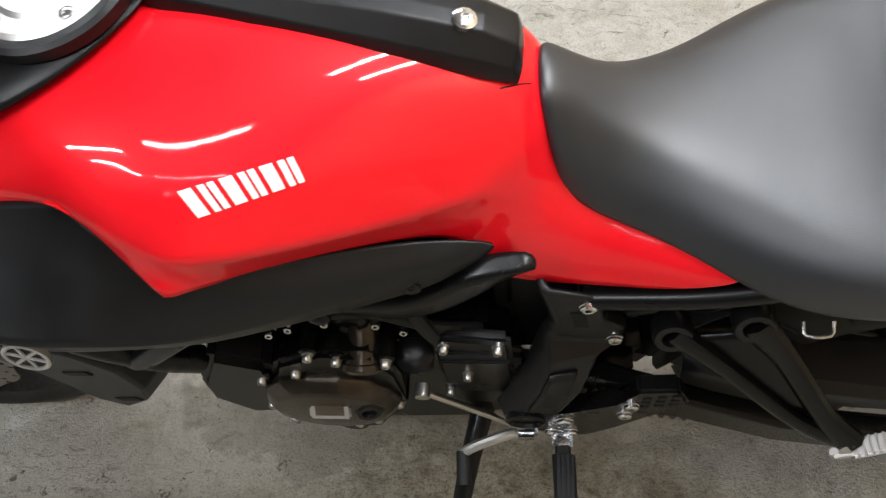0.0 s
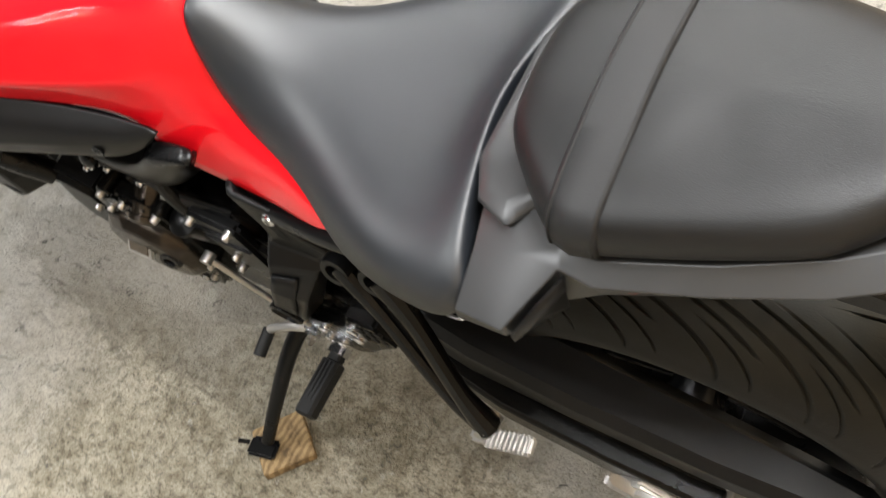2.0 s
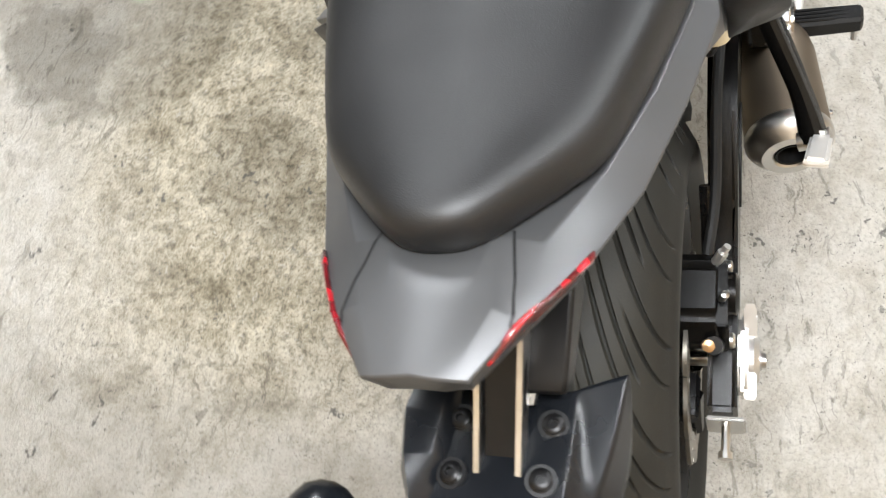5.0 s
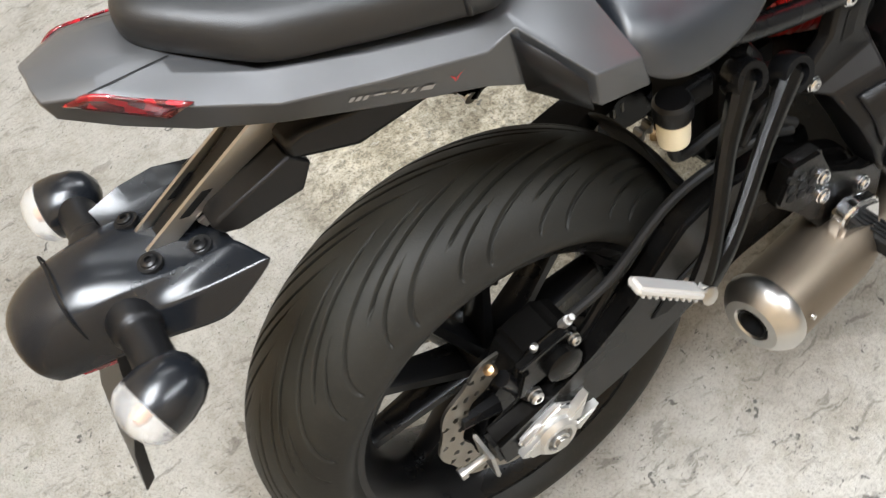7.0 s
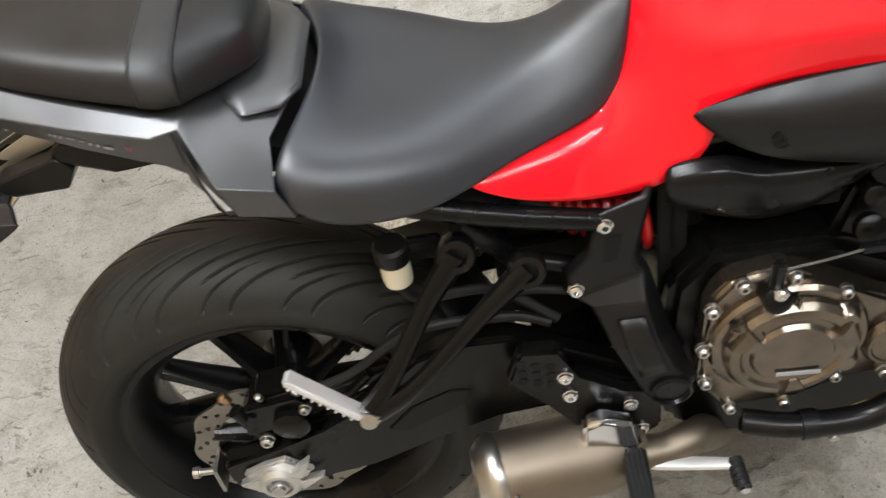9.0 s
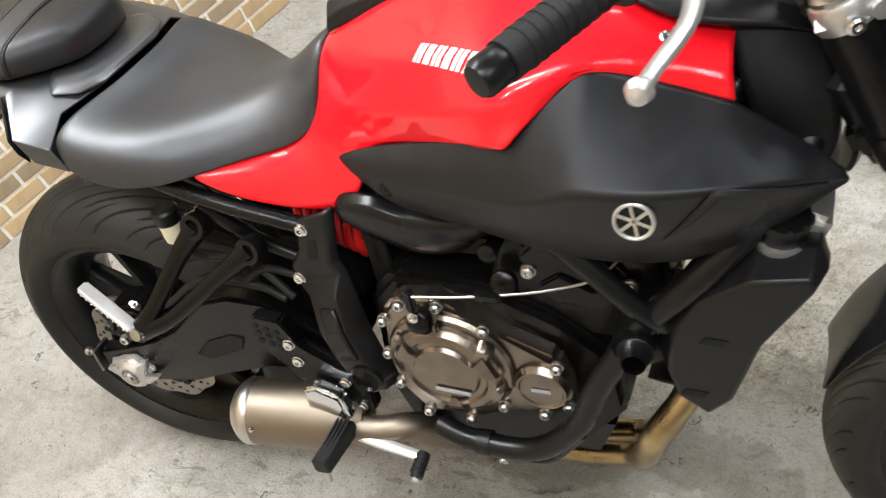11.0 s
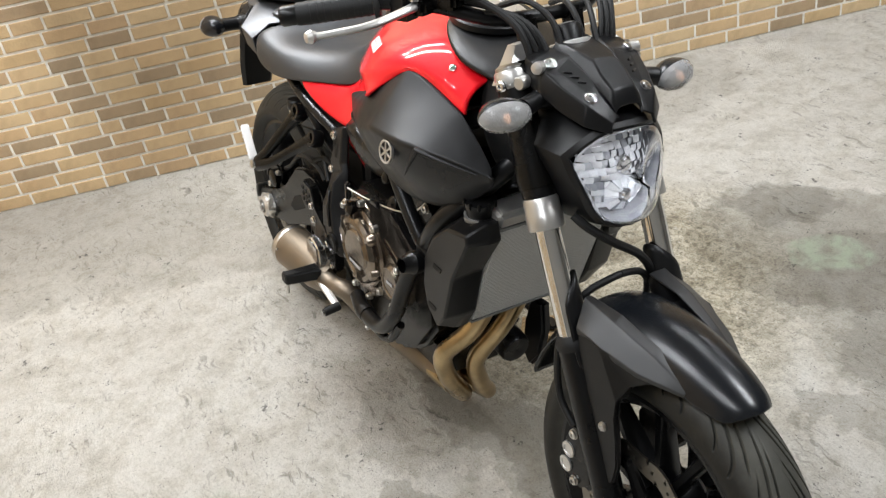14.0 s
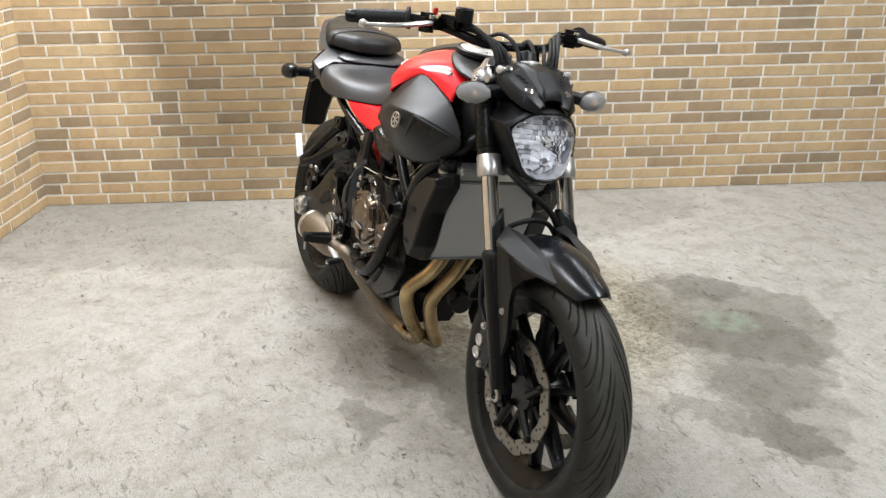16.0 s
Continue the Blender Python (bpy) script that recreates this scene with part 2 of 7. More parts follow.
def concrete():
    m, nt, b = nodes_of("worn_concrete")
    at = coords(nt)
    patch = noise_tex(nt, 1.1, 6, 0.62, 0.6, at)
    mid = noise_tex(nt, 10.0, 13, 0.80, 0.2, at)
    small = noise_tex(nt, 62.0, 8, 0.70, 0.4, at)
    fine = noise_tex(nt, 190.0, 5, 0.70, 0.0, at)
    col = ramp(nt, patch, [(0.25, (0.54, 0.520, 0.485)), (0.5, (0.645, 0.627, 0.59)), (0.75, (0.73, 0.717, 0.685))])
    # the coarse, gritty part of the floor
    zone = nt.nodes.new("ShaderNodeMapping")
    zone.vector_type = "TEXTURE"
    zone.inputs["Location"].default_value, zone.inputs["Scale"].default_value = (0.55, 0.60, 0), (0.72, 0.58, 1)
    nt.links.new(mixed(nt, 0.5, at, noise_colour(nt, 2.0, at), "ADD"), zone.inputs["Vector"])
    gz = nt.nodes.new("ShaderNodeTexGradient")
    gz.gradient_type = "SPHERICAL"
    nt.links.new(zone.outputs[0], gz.inputs["Vector"])
    grit = ramp(nt, gz.outputs["Fac"], [(0.0, (0.16,) * 3), (0.4, (0.80,) * 3)])
    # cloudy wear, sand-coloured and greenish
    col = mixed(nt, 0.85, col, ramp(nt, mid, [(0.34, (0.58, 0.565, 0.52)), (0.44, (0.84, 0.825, 0.79)), (0.53, (1.0, 1.0, 1.0))]), "MULTIPLY")
    green = ramp(nt, noise_tex(nt, 7.0, 7, 0.72, 0.5, at), [(0.60, (0, 0, 0)), (0.74, (0.45, 0.45, 0.45))])
    col = mixed(nt, green, col, mixed(nt, 1.0, col, (0.70, 0.78, 0.66), "MULTIPLY"))
    col = mixed(nt, grit, col, mixed(nt, 1.0, col, (0.94, 0.885, 0.75), "MULTIPLY"))
    # trodden dirt in ragged patches, then crumbs of pale grout between them
    dirt = noise_tex(nt, 9.0, 15, 0.86, 0.15, at)
    col = mixed(nt, grit, col, mixed(nt, 1.0, col, ramp(nt, dirt, [(0.39, (0.30, 0.28, 0.225)), (0.46, (0.66, 0.63, 0.55)), (0.53, (0.98, 0.98, 0.96)), (0.62, (1.26, 1.25, 1.21))]), "MULTIPLY"))
    col = mixed(nt, 0.75, col, mixed(nt, grit, col, mixed(nt, 1.0, col, ramp(nt, small, [(0.40, (0.24, 0.225, 0.19)), (0.455, (0.74, 0.72, 0.66)), (0.52, (1.06, 1.06, 1.05))]), "MULTIPLY")))
    crumb = ramp(nt, noise_tex(nt, 48.0, 7, 0.66, 0.6, at), [(0.61, (0, 0, 0)), (0.66, (0.55, 0.55, 0.55))])
    col = mixed(nt, mixed(nt, 1.0, crumb, grit, "MULTIPLY"), col, (0.80, 0.78, 0.72))
    grain = ramp(nt, gz.outputs["Fac"], [(0.0, (0.38,) * 3), (0.4, (0.85,) * 3)])
    col = mixed(nt, grain, col, mixed(nt, 1.0, col, ramp(nt, fine, [(0.37, (0.34, 0.325, 0.295)), (0.45, (0.88, 0.87, 0.85)), (0.58, (1.04, 1.04, 1.04))]), "MULTIPLY"))
    col = mixed(nt, 0.6, col, ramp(nt, noise_tex(nt, 58.0, 5, 0.6, 0.5, at), [(0.28, (0.22, 0.20, 0.18)), (0.33, (1, 1, 1))]), "MULTIPLY")
    # short dark scratches, dragged mostly one way, and a web of hair cracks
    for turn, long, fine_step, lo, depth in ((32, 13.0, 62.0, 0.585, 0.62), (-24, 10.0, 48.0, 0.615, 0.58)):
        drag = nt.nodes.new("ShaderNodeMapping")
        drag.inputs["Rotation"].default_value, drag.inputs["Scale"].default_value = (0, 0, radians(turn)), (long, fine_step, 1)
        nt.links.new(mixed(nt, 0.10, at, noise_colour(nt, 9.0, at), "ADD"), drag.inputs["Vector"])
        line = ramp(nt, noise_tex(nt, 1.0, 5, 0.62, 0.3, drag.outputs[0]), [(lo, (0, 0, 0)), (lo + 0.05, (depth,) * 3)])
        where = ramp(nt, noise_tex(nt, 2.6, 4, 0.6, 0.0, at), [(0.44, (0.10,) * 3), (0.56, (1, 1, 1))])
        col = mixed(nt, mixed(nt, 1.0, line, where, "MULTIPLY"), col, mixed(nt, 1.0, col, (0.40, 0.385, 0.36), "MULTIPLY"))
    # dark pits and grit, in two sizes, gathered in places
    for scale, lo, hi, where, level in ((13.0, 0.085, 0.13, 4.0, 0.44), (27.0, 0.07, 0.12, 5.0, 0.43), (58.0, 0.12, 0.20, 8.0, 0.47)):
        v = add(nt, "ShaderNodeTexVoronoi", Scale=scale, Randomness=1.0)
        warp = mixed(nt, 0.075, at, noise_colour(nt, 60.0, at), "ADD")
        nt.links.new(warp, v.inputs["Vector"])
        pick = ramp(nt, noise_tex(nt, where, 4, 0.6, 0.0, at), [(level, (0, 0, 0)), (level + 0.10, (1, 1, 1))])
        spot = ramp(nt, v.outputs["Distance"], [(lo, (0.9, 0.9, 0.9)), (hi, (0, 0, 0))])
        col = mixed(nt, mixed(nt, 1.0, spot, pick, "MULTIPLY"), col, (0.12, 0.115, 0.105))
    # damp, oily and plain dark marks, each with a shape of its own
    for cx, cy, sx, sy, turn, dark in DARK_MARKS:
        mp = nt.nodes.new("ShaderNodeMapping")
        mp.vector_type = "TEXTURE"
        mp.inputs["Location"].default_value = (cx, cy, 0)
        mp.inputs["Rotation"].default_value = (0, 0, radians(turn))
        mp.inputs["Scale"].default_value = (sx, sy, 1)
        wob = mixed(nt, 0.24, at, noise_colour(nt, 5.0, at), "ADD")
        wob = mixed(nt, 0.10, wob, noise_colour(nt, 22.0, at), "ADD")
        nt.links.new(wob, mp.inputs["Vector"])
        g = nt.nodes.new("ShaderNodeTexGradient")
        g.gradient_type = "SPHERICAL"
        nt.links.new(mp.outputs[0], g.inputs["Vector"])
        edge = ramp(nt, g.outputs["Fac"], [(0.02, (0, 0, 0)), (0.09, (dark * 0.75,) * 3), (0.5, (dark,) * 3)])
        col = mixed(nt, edge, col, mixed(nt, 1.0, col, (0.46, 0.45, 0.42), "MULTIPLY"))
    for cx, cy, sx, sy, turn in PALE:
        mp = nt.nodes.new("ShaderNodeMapping")
        mp.vector_type = "TEXTURE"
        mp.inputs["Location"].default_value, mp.inputs["Rotation"].default_value, mp.inputs["Scale"].default_value = (cx, cy, 0), (0, 0, radians(turn)), (sx, sy, 1)
        nt.links.new(mixed(nt, 0.14, at, noise_colour(nt, 9.0, at), "ADD"), mp.inputs["Vector"])
        g = nt.nodes.new("ShaderNodeTexGradient")
        g.gradient_type = "SPHERICAL"
        nt.links.new(mp.outputs[0], g.inputs["Vector"])
        ragged = ramp(nt, noise_tex(nt, 20.0, 8, 0.75, 0.3, at), [(0.40, (0.15,) * 3), (0.58, (1, 1, 1))])
        body = ramp(nt, g.outputs["Fac"], [(0.05, (0, 0, 0)), (0.25, (0.60, 0.60, 0.60))])
        col = mixed(nt, mixed(nt, 1.0, body, ragged, "MULTIPLY"), col, (0.36, 0.43, 0.31))
    nt.links.new(col, b.inputs["Base Color"])
    nt.links.new(ramp(nt, mid, [(0.3, (0.55,) * 3), (0.7, (0.82,) * 3)]), b.inputs["Roughness"])
    h = mixed(nt, 0.5, ramp(nt, small, [(0.3, (0, 0, 0)), (0.6, (1, 1, 1))]), ramp(nt, fine, [(0.3, (0, 0, 0)), (0.6, (1, 1, 1))]))
    bump(nt, b, h, 0.8, 0.007)
    return m


def noise_colour(nt, scale, at):
    n = add(nt, "ShaderNodeTexNoise", Scale=scale, Detail=4.0)
    nt.links.new(at, n.inputs["Vector"])
    s = nt.nodes.new("ShaderNodeVectorMath")
    s.operation = "SUBTRACT"
    s.inputs[1].default_value = (0.5, 0.5, 0.5)
    nt.links.new(n.outputs["Color"], s.inputs[0])
    return s.outputs[0]


# Those along the bike and the wall only darken the floor there.
# centre, half sizes, turn, depth of tone
DARK_MARKS = [(0.62, 0.40, 0.52, 0.20, 6, 0.24), (0.86, 1.13, 0.40, 0.30, 20, 0.74), (0.62, 1.19, 0.15, 0.12, 30, 0.50), (1.12, 1.00, 0.36, 0.24, -35, 0.52), (1.36, 0.88, 0.28, 0.20, -20, 0.48), (1.52, 0.78, 0.17, 0.10, 10, 0.70), (1.30, 0.66, 0.12, 0.07, 20, 0.50),
          (0.66, -0.05, 0.24, 0.14, 0, 0.45), (0.93, -0.24, 0.16, 0.06, -22, 0.62), (0.40, 0.72, 0.16, 0.10, 60, 0.45), (0.72, 0.62, 0.14, 0.09, 20, 0.40), (0.84, 0.05, 0.30, 0.10, 0, 0.58), (0.25, 0.0, 0.6, 0.2, 0, 0.30), (0.85, 0.16, 0.66, 0.17, 0, 0.62), (-0.86, -0.06, 2.10, 0.62, 68, 0.46)]
PALE = [(0.885, 1.10, 0.115, 0.09, 30)]
CONCRETE = concrete()


def dark_streak(nt, col):
    """A darker, ragged upright streak on the wall behind the tail."""
    place = nt.nodes.new("ShaderNodeNewGeometry").outputs["Position"]
    mp = nt.nodes.new("ShaderNodeMapping")
    mp.vector_type = "TEXTURE"
    mp.inputs["Location"].default_value, mp.inputs["Scale"].default_value = (-1.09, -0.04, 0.95), (0.58, 0.58, 1.15)
    nt.links.new(mixed(nt, 0.20, place, noise_colour(nt, 6.0, place), "ADD"), mp.inputs["Vector"])
    g = nt.nodes.new("ShaderNodeTexGradient")
    g.gradient_type = "SPHERICAL"
    nt.links.new(mp.outputs[0], g.inputs["Vector"])
    edge = ramp(nt, g.outputs["Fac"], [(0.0, (0, 0, 0)), (0.45, (0.9, 0.9, 0.9))])
    return mixed(nt, edge, col, mixed(nt, 1.0, col, (0.46, 0.43, 0.385), "MULTIPLY"))


def brick_face():
    m, nt, b = nodes_of("tan_brick")
    at = coords(nt)
    info = nt.nodes.new("ShaderNodeObjectInfo").outputs["Random"]
    isle = nt.nodes.new("ShaderNodeNewGeometry").outputs["Random Per Island"]
    s = nt.nodes.new("ShaderNodeMath")
    s.operation = "ADD"
    nt.links.new(info, s.inputs[0])
    nt.links.new(isle, s.inputs[1])
    f = nt.nodes.new("ShaderNodeMath")
    f.operation = "FRACT"
    nt.links.new(s.outputs[0], f.inputs[0])
    base = ramp(nt, f.outputs[0], [(0.0, (0.58, 0.43, 0.245)), (0.16, (0.64, 0.49, 0.29)), (0.34, (0.60, 0.44, 0.26)), (0.5, (0.67, 0.53, 0.33)), (0.66, (0.62, 0.465, 0.275)),
                                   (0.76, (0.56, 0.41, 0.25)), (0.80, (0.44, 0.335, 0.215)), (1.0, (0.37, 0.295, 0.20))])
    base.node.color_ramp.interpolation = "LINEAR"
    base = mixed(nt, 1.0, base, (0.99, 0.95, 0.90), "MULTIPLY")
    cloud = noise_tex(nt, 16.0, 6, 0.65, 0.4, at)
    fine = noise_tex(nt, 210.0, 4, 0.6, 0.0, at)
    col = mixed(nt, 0.6, base, ramp(nt, cloud, [(0.3, (0.70, 0.68, 0.66)), (0.6, (1.0, 1.0, 1.0))]), "MULTIPLY")
    col = mixed(nt, 0.3, col, ramp(nt, fine, [(0.35, (0.55, 0.55, 0.55)), (0.55, (1, 1, 1))]), "MULTIPLY")
    col = dark_streak(nt, col)
    nt.links.new(col, b.inputs["Base Color"])
    b.inputs["Roughness"].default_value = 0.75
    bump(nt, b, fine, 0.35, 0.002)
    return m


BRICK = brick_face()
MORTAR = surface("pale_mortar", (0.94, 0.91, 0.83), 0.85, grain=260, relief=0.6, wear=0.12, blotch=18)
joint_colour = MORTAR.node_tree.nodes["Principled BSDF"].inputs["Base Color"]
MORTAR.node_tree.links.new(dark_streak(MORTAR.node_tree, joint_colour.links[0].from_socket), joint_colour)
# Unseen walls kept dark so less light bounces onto the bike's sides.
PLASTER = surface("grey_plaster", (0.15, 0.148, 0.14), 0.85, grain=60, relief=0.3, wear=0.05, blotch=2)


def wood():
    m, nt, b = nodes_of("raw_wood")
    w = add(nt, "ShaderNodeTexWave", Scale=28.0, Distortion=5.0, Detail=3.0)
    nt.links.new(coords(nt), w.inputs["Vector"])
    col = ramp(nt, w.outputs["Fac"], [(0.2, (0.22, 0.145, 0.070)), (0.7, (0.36, 0.25, 0.130))])
    col = mixed(nt, 0.8, col, ramp(nt, noise_tex(nt, 34, 6, 0.65), [(0.38, (0.22, 0.20, 0.17)), (0.48, (0.75, 0.72, 0.66)), (0.62, (1.1, 1.1, 1.05))]), "MULTIPLY")
    nt.links.new(col, b.inputs["Base Color"])
    b.inputs["Roughness"].default_value = 0.8
    bump(nt, b, w.outputs["Fac"], 0.3, 0.002)
    return m


# Unseen ceiling, dimmed to weaken its pale reflection in the black parts.
CEILING = surface("dim_ceiling_plaster", (0.20, 0.198, 0.19), 0.85, grain=60, relief=0.3, wear=0.05, blotch=2)
WOOD = wood()

from mathutils.bvhtree import BVHTree
# ---- shapes ----
def finish(name, bm, material, label="", smooth=35.0, sub=0, thick=0.0, crease=()):
    bmesh.ops.recalc_face_normals(bm, faces=bm.faces)
    me = bpy.data.meshes.new(name)
    bm.to_mesh(me)
    bm.free()
    me.materials.append(material)
    if smooth:
        me.polygons.foreach_set("use_smooth", [True] * len(me.polygons))
        if not sub:
            me.set_sharp_from_angle(angle=radians(smooth))
    ob = new(name, me)
    if sub:
        mod = ob.modifiers.new("soft", "SUBSURF")
        mod.levels = mod.render_levels = sub
    if thick:
        mod = ob.modifiers.new("depth", "SOLIDIFY")
        mod.thickness, mod.offset = thick, -1
    if label:
        ob["label"] = label
    return ob


def part(name, bm, material, parent, label="", **how):
    ob = finish(name, bm, material, label, **how)
    ob.parent = parent
    return ob


def loft(rings, closed=True, cap=True, bm=None):
    bm = bm or bmesh.new()
    vs = [[bm.verts.new(p) for p in r] for r in rings]
    n = len(rings[0])
    for a, b in zip(vs, vs[1:]):
        for i in range(n if closed else n - 1):
            j = (i + 1) % n
            bm.faces.new((a[i], a[j], b[j], b[i]))
    if cap and closed:
        bm.faces.new(vs[0][::-1])
        bm.faces.new(vs[-1])
    return bm


def curve(pts, k=6):
    """Catmull-Rom through the points."""
    p = [Vector(q) for q in pts]
    if len(p) < 3 or k < 2:
        return p
    p = [2 * p[0] - p[1], *p, 2 * p[-1] - p[-2]]
    out = []
    for a, b, c, d in zip(p, p[1:], p[2:], p[3:]):
        for i in range(k):
            t = i / k
            out.append(0.5 * (2 * b + (c - a) * t + (2 * a - 5 * b + 4 * c - d) * t * t + (3 * b - a - 3 * c + d) * t ** 3))
    return out + [p[-2]]


def tube(pts, r, n=12, k=6, bm=None, squash=1.0, cap=True):
    """A round bar along the points; r may be a list, a radius for each point."""
    way = curve(pts, k)
    m = len(way)
    if isinstance(r, (list, tuple)):
        radii = [float(np.interp(i / (m - 1) * (len(r) - 1), range(len(r)), r)) for i in range(m)]
    else:
        radii = [r] * m
    side = None
    rings = []
    for i, p in enumerate(way):
        d = (way[min(i + 1, m - 1)] - way[max(i - 1, 0)]).normalized()
        if side is None:
            side = d.cross(Vector((0, 0, 1)) if abs(d.z) < 0.9 else Vector((1, 0, 0))).normalized()
        side = (side - d * side.dot(d)).normalized()
        up = d.cross(side)
        rings.append([p + radii[i] * (math.cos(a) * side + squash * math.sin(a) * up) for a in (2 * math.pi * j / n for j in range(n))])
    return loft(rings, cap=cap, bm=bm)


def lathe(profile, at, axis, n=32, bm=None, cap=True):
    """Turned shape: profile of (radius, distance along axis)."""
    axis = Vector(axis).normalized()
    u = axis.cross(Vector((0, 0, 1)) if abs(axis.z) < 0.9 else Vector((1, 0, 0))).normalized()
    w = axis.cross(u)
    at = Vector(at)
    rings = [[at + axis * h + max(r, 1e-4) * (math.cos(a) * u + math.sin(a) * w) for a in (2 * math.pi * j / n for j in range(n))] for r, h in profile]
    return loft(rings, cap=cap, bm=bm)


def prism(poly, y0, y1, bevel=0.003, plane="xz", bm=None, seg=2):
    """A plate with the outline poly, from y0 to y1 across its plane, with rounded edges."""
    own = bmesh.new()
    put = {"xz": lambda a, b, c: (a, c, b), "xy": lambda a, b, c: (a, b, c), "yz": lambda a, b, c: (c, a, b)}[plane]
    lo = [own.verts.new(put(a, b, y0)) for a, b in poly]
    hi = [own.verts.new(put(a, b, y1)) for a, b in poly]
    own.faces.new(lo[::-1])
    own.faces.new(hi)
    for i in range(len(poly)):
        j = (i + 1) % len(poly)
        own.faces.new((lo[i], lo[j], hi[j], hi[i]))
    if bevel:
        bmesh.ops.bevel(own, geom=own.edges[:], offset=bevel, segments=seg, affect="EDGES", clamp_overlap=True)
    return merged(own, bm)


def merged(own, bm):
    if bm is None:
        return own
    me = bpy.data.meshes.new("tmp")
    own.to_mesh(me)
    own.free()
    bm.from_mesh(me)
    bpy.data.meshes.remove(me)
    return bm


def block(size, m, bevel=0.003, bm=None, seg=2):
    own = bmesh.new()
    bmesh.ops.create_cube(own, size=1.0, matrix=m @ Matrix.Diagonal((*size, 1)))
    if bevel:
        bmesh.ops.bevel(own, geom=own.edges[:], offset=bevel, segments=seg, affect="EDGES", clamp_overlap=True)
    return merged(own, bm)


def facing(at, d, spin=0.0):
    """The pose at a place with local z along d."""
    return Matrix.Translation(at) @ Vector(d).to_track_quat("Z", "Y").to_matrix().to_4x4() @ pose(0, 0, 0, 0, 0, spin)


def flip(pts):
    return [(x, -y, z) for x, y, z in pts]


def sheet(rows, bm=None):
    return loft(rows, closed=False, cap=False, bm=bm)


def whole(half):
    """Rows from the middle line outwards, completed with their mirror image."""
    return [[(x, -y, z) for x, y, z in r[:0:-1]] + list(r) for r in half]


def bolt(at, d, r=0.008, h=0.006, bm=None, n=6, socket=True):
    m = facing(at, d)
    z = lambda q: m @ Vector(q)  # noqa: E731
    ring = lambda rad, hh, k=12: [z((rad * math.cos(2 * math.pi * i / k), rad * math.sin(2 * math.pi * i / k), hh)) for i in range(k)]  # noqa: E731
    bm = loft([ring(r * 1.15, -0.003), ring(r * 1.15, 0.0015), ring(r, 0.002), ring(r, h * 0.75), ring(r * 0.75, h), ring(r * 0.42, h), ring(r * 0.40, h * 0.45)], bm=bm)
    return bm




def skin(ob):
    """The finished surface of an object, to lay marks on."""
    return BVHTree.FromObject(ob, bpy.context.evaluated_depsgraph_get())


def draped(tree, corners, d, lift=0.0012, n=6, bm=None):
    """A thin patch between four corners (a, b, c, e), laid on a surface along d."""
    a, b, c, e = (Vector(q) for q in corners)
    d = Vector(d).normalized()
    rows = []
    for i in range(n + 1):
        row = []
        for j in range(n + 1):
            q = (a * (1 - j / n) + b * (j / n)) * (1 - i / n) + (e * (1 - j / n) + c * (j / n)) * (i / n)
            spot = tree.ray_cast(q - d * 0.12, d, 0.3)
            row.append(spot[0] - d * lift if spot[0] is not None else q)
        rows.append(row)
    return sheet(rows, bm)
# ---- the room ----
CORNER, BACK, SIDE = Vector((-1.435, -0.895, 0)), Vector((0.3717, 0.9284, 0)), Vector((0.87, -0.493, 0))
BACK.normalize(), SIDE.normalize()
floor = finish("floor", prism([(-4.2, -4.6), (6.2, -4.6), (6.2, 6.0), (-4.2, 6.0)], -0.12, 0.0, 0, "xy"), CONCRETE, smooth=0)
tagged(floor, "worn grey concrete garage floor with damp stains", "floor", kind="structure")
ceiling = finish("ceiling", prism([(-4.2, -4.6), (6.2, -4.6), (6.2, 6.0), (-4.2, 6.0)], ROOM_H, ROOM_H + 0.15, 0, "xy"), CEILING, smooth=0)
tagged(ceiling, "dim grey ceiling, out of view, added to close the room", "ceiling", kind="structure")


def wall(name, start, way, length, inward, material, label):
    """A wall 0.15 thick behind its face."""
    own = bmesh.new()
    way, inward = Vector(way), Vector(inward)
    base = [start, start + way * length, start + way * length - inward * 0.15, start - inward * 0.15]
    lo, hi = [own.verts.new(p) for p in base], [own.verts.new(p + Vector((0, 0, ROOM_H))) for p in base]
    own.faces.new(lo), own.faces.new(hi)
    for i in range(4):
        own.faces.new((lo[i], lo[(i + 1) % 4], hi[(i + 1) % 4], hi[i]))
    ob = finish(name, own, material, smooth=0)
    return tagged(ob, label, "wall", kind="structure")


IN_BACK = Vector((BACK.y, -BACK.x, 0))
IN_SIDE = Vector((-SIDE.y, SIDE.x, 0))
wall_back = wall("wall_back", CORNER - BACK * 0.15, BACK, 6.2, IN_BACK, MORTAR, "tan and brown brick garage wall with pale mortar joints")
wall_side = wall("wall_side", CORNER, SIDE, 4.2, IN_SIDE, MORTAR, "tan and brown brick side wall with pale joints")
END_B, END_S = CORNER + BACK * 6.05, CORNER + SIDE * 4.2
FAR = END_B + IN_BACK * 4.6
# Two walls out of view, added only to close the room.
wall("wall_east", END_B, IN_BACK, 4.6, -BACK, PLASTER, "plain dark grey wall, out of view, added to close the room")
wall("wall_south", END_S, (FAR - END_S).normalized(), (FAR - END_S).length, Vector((-(FAR - END_S).normalized().y, (FAR - END_S).normalized().x, 0)), PLASTER, "plain dark grey wall opposite the bricks, out of view, added to close the room")


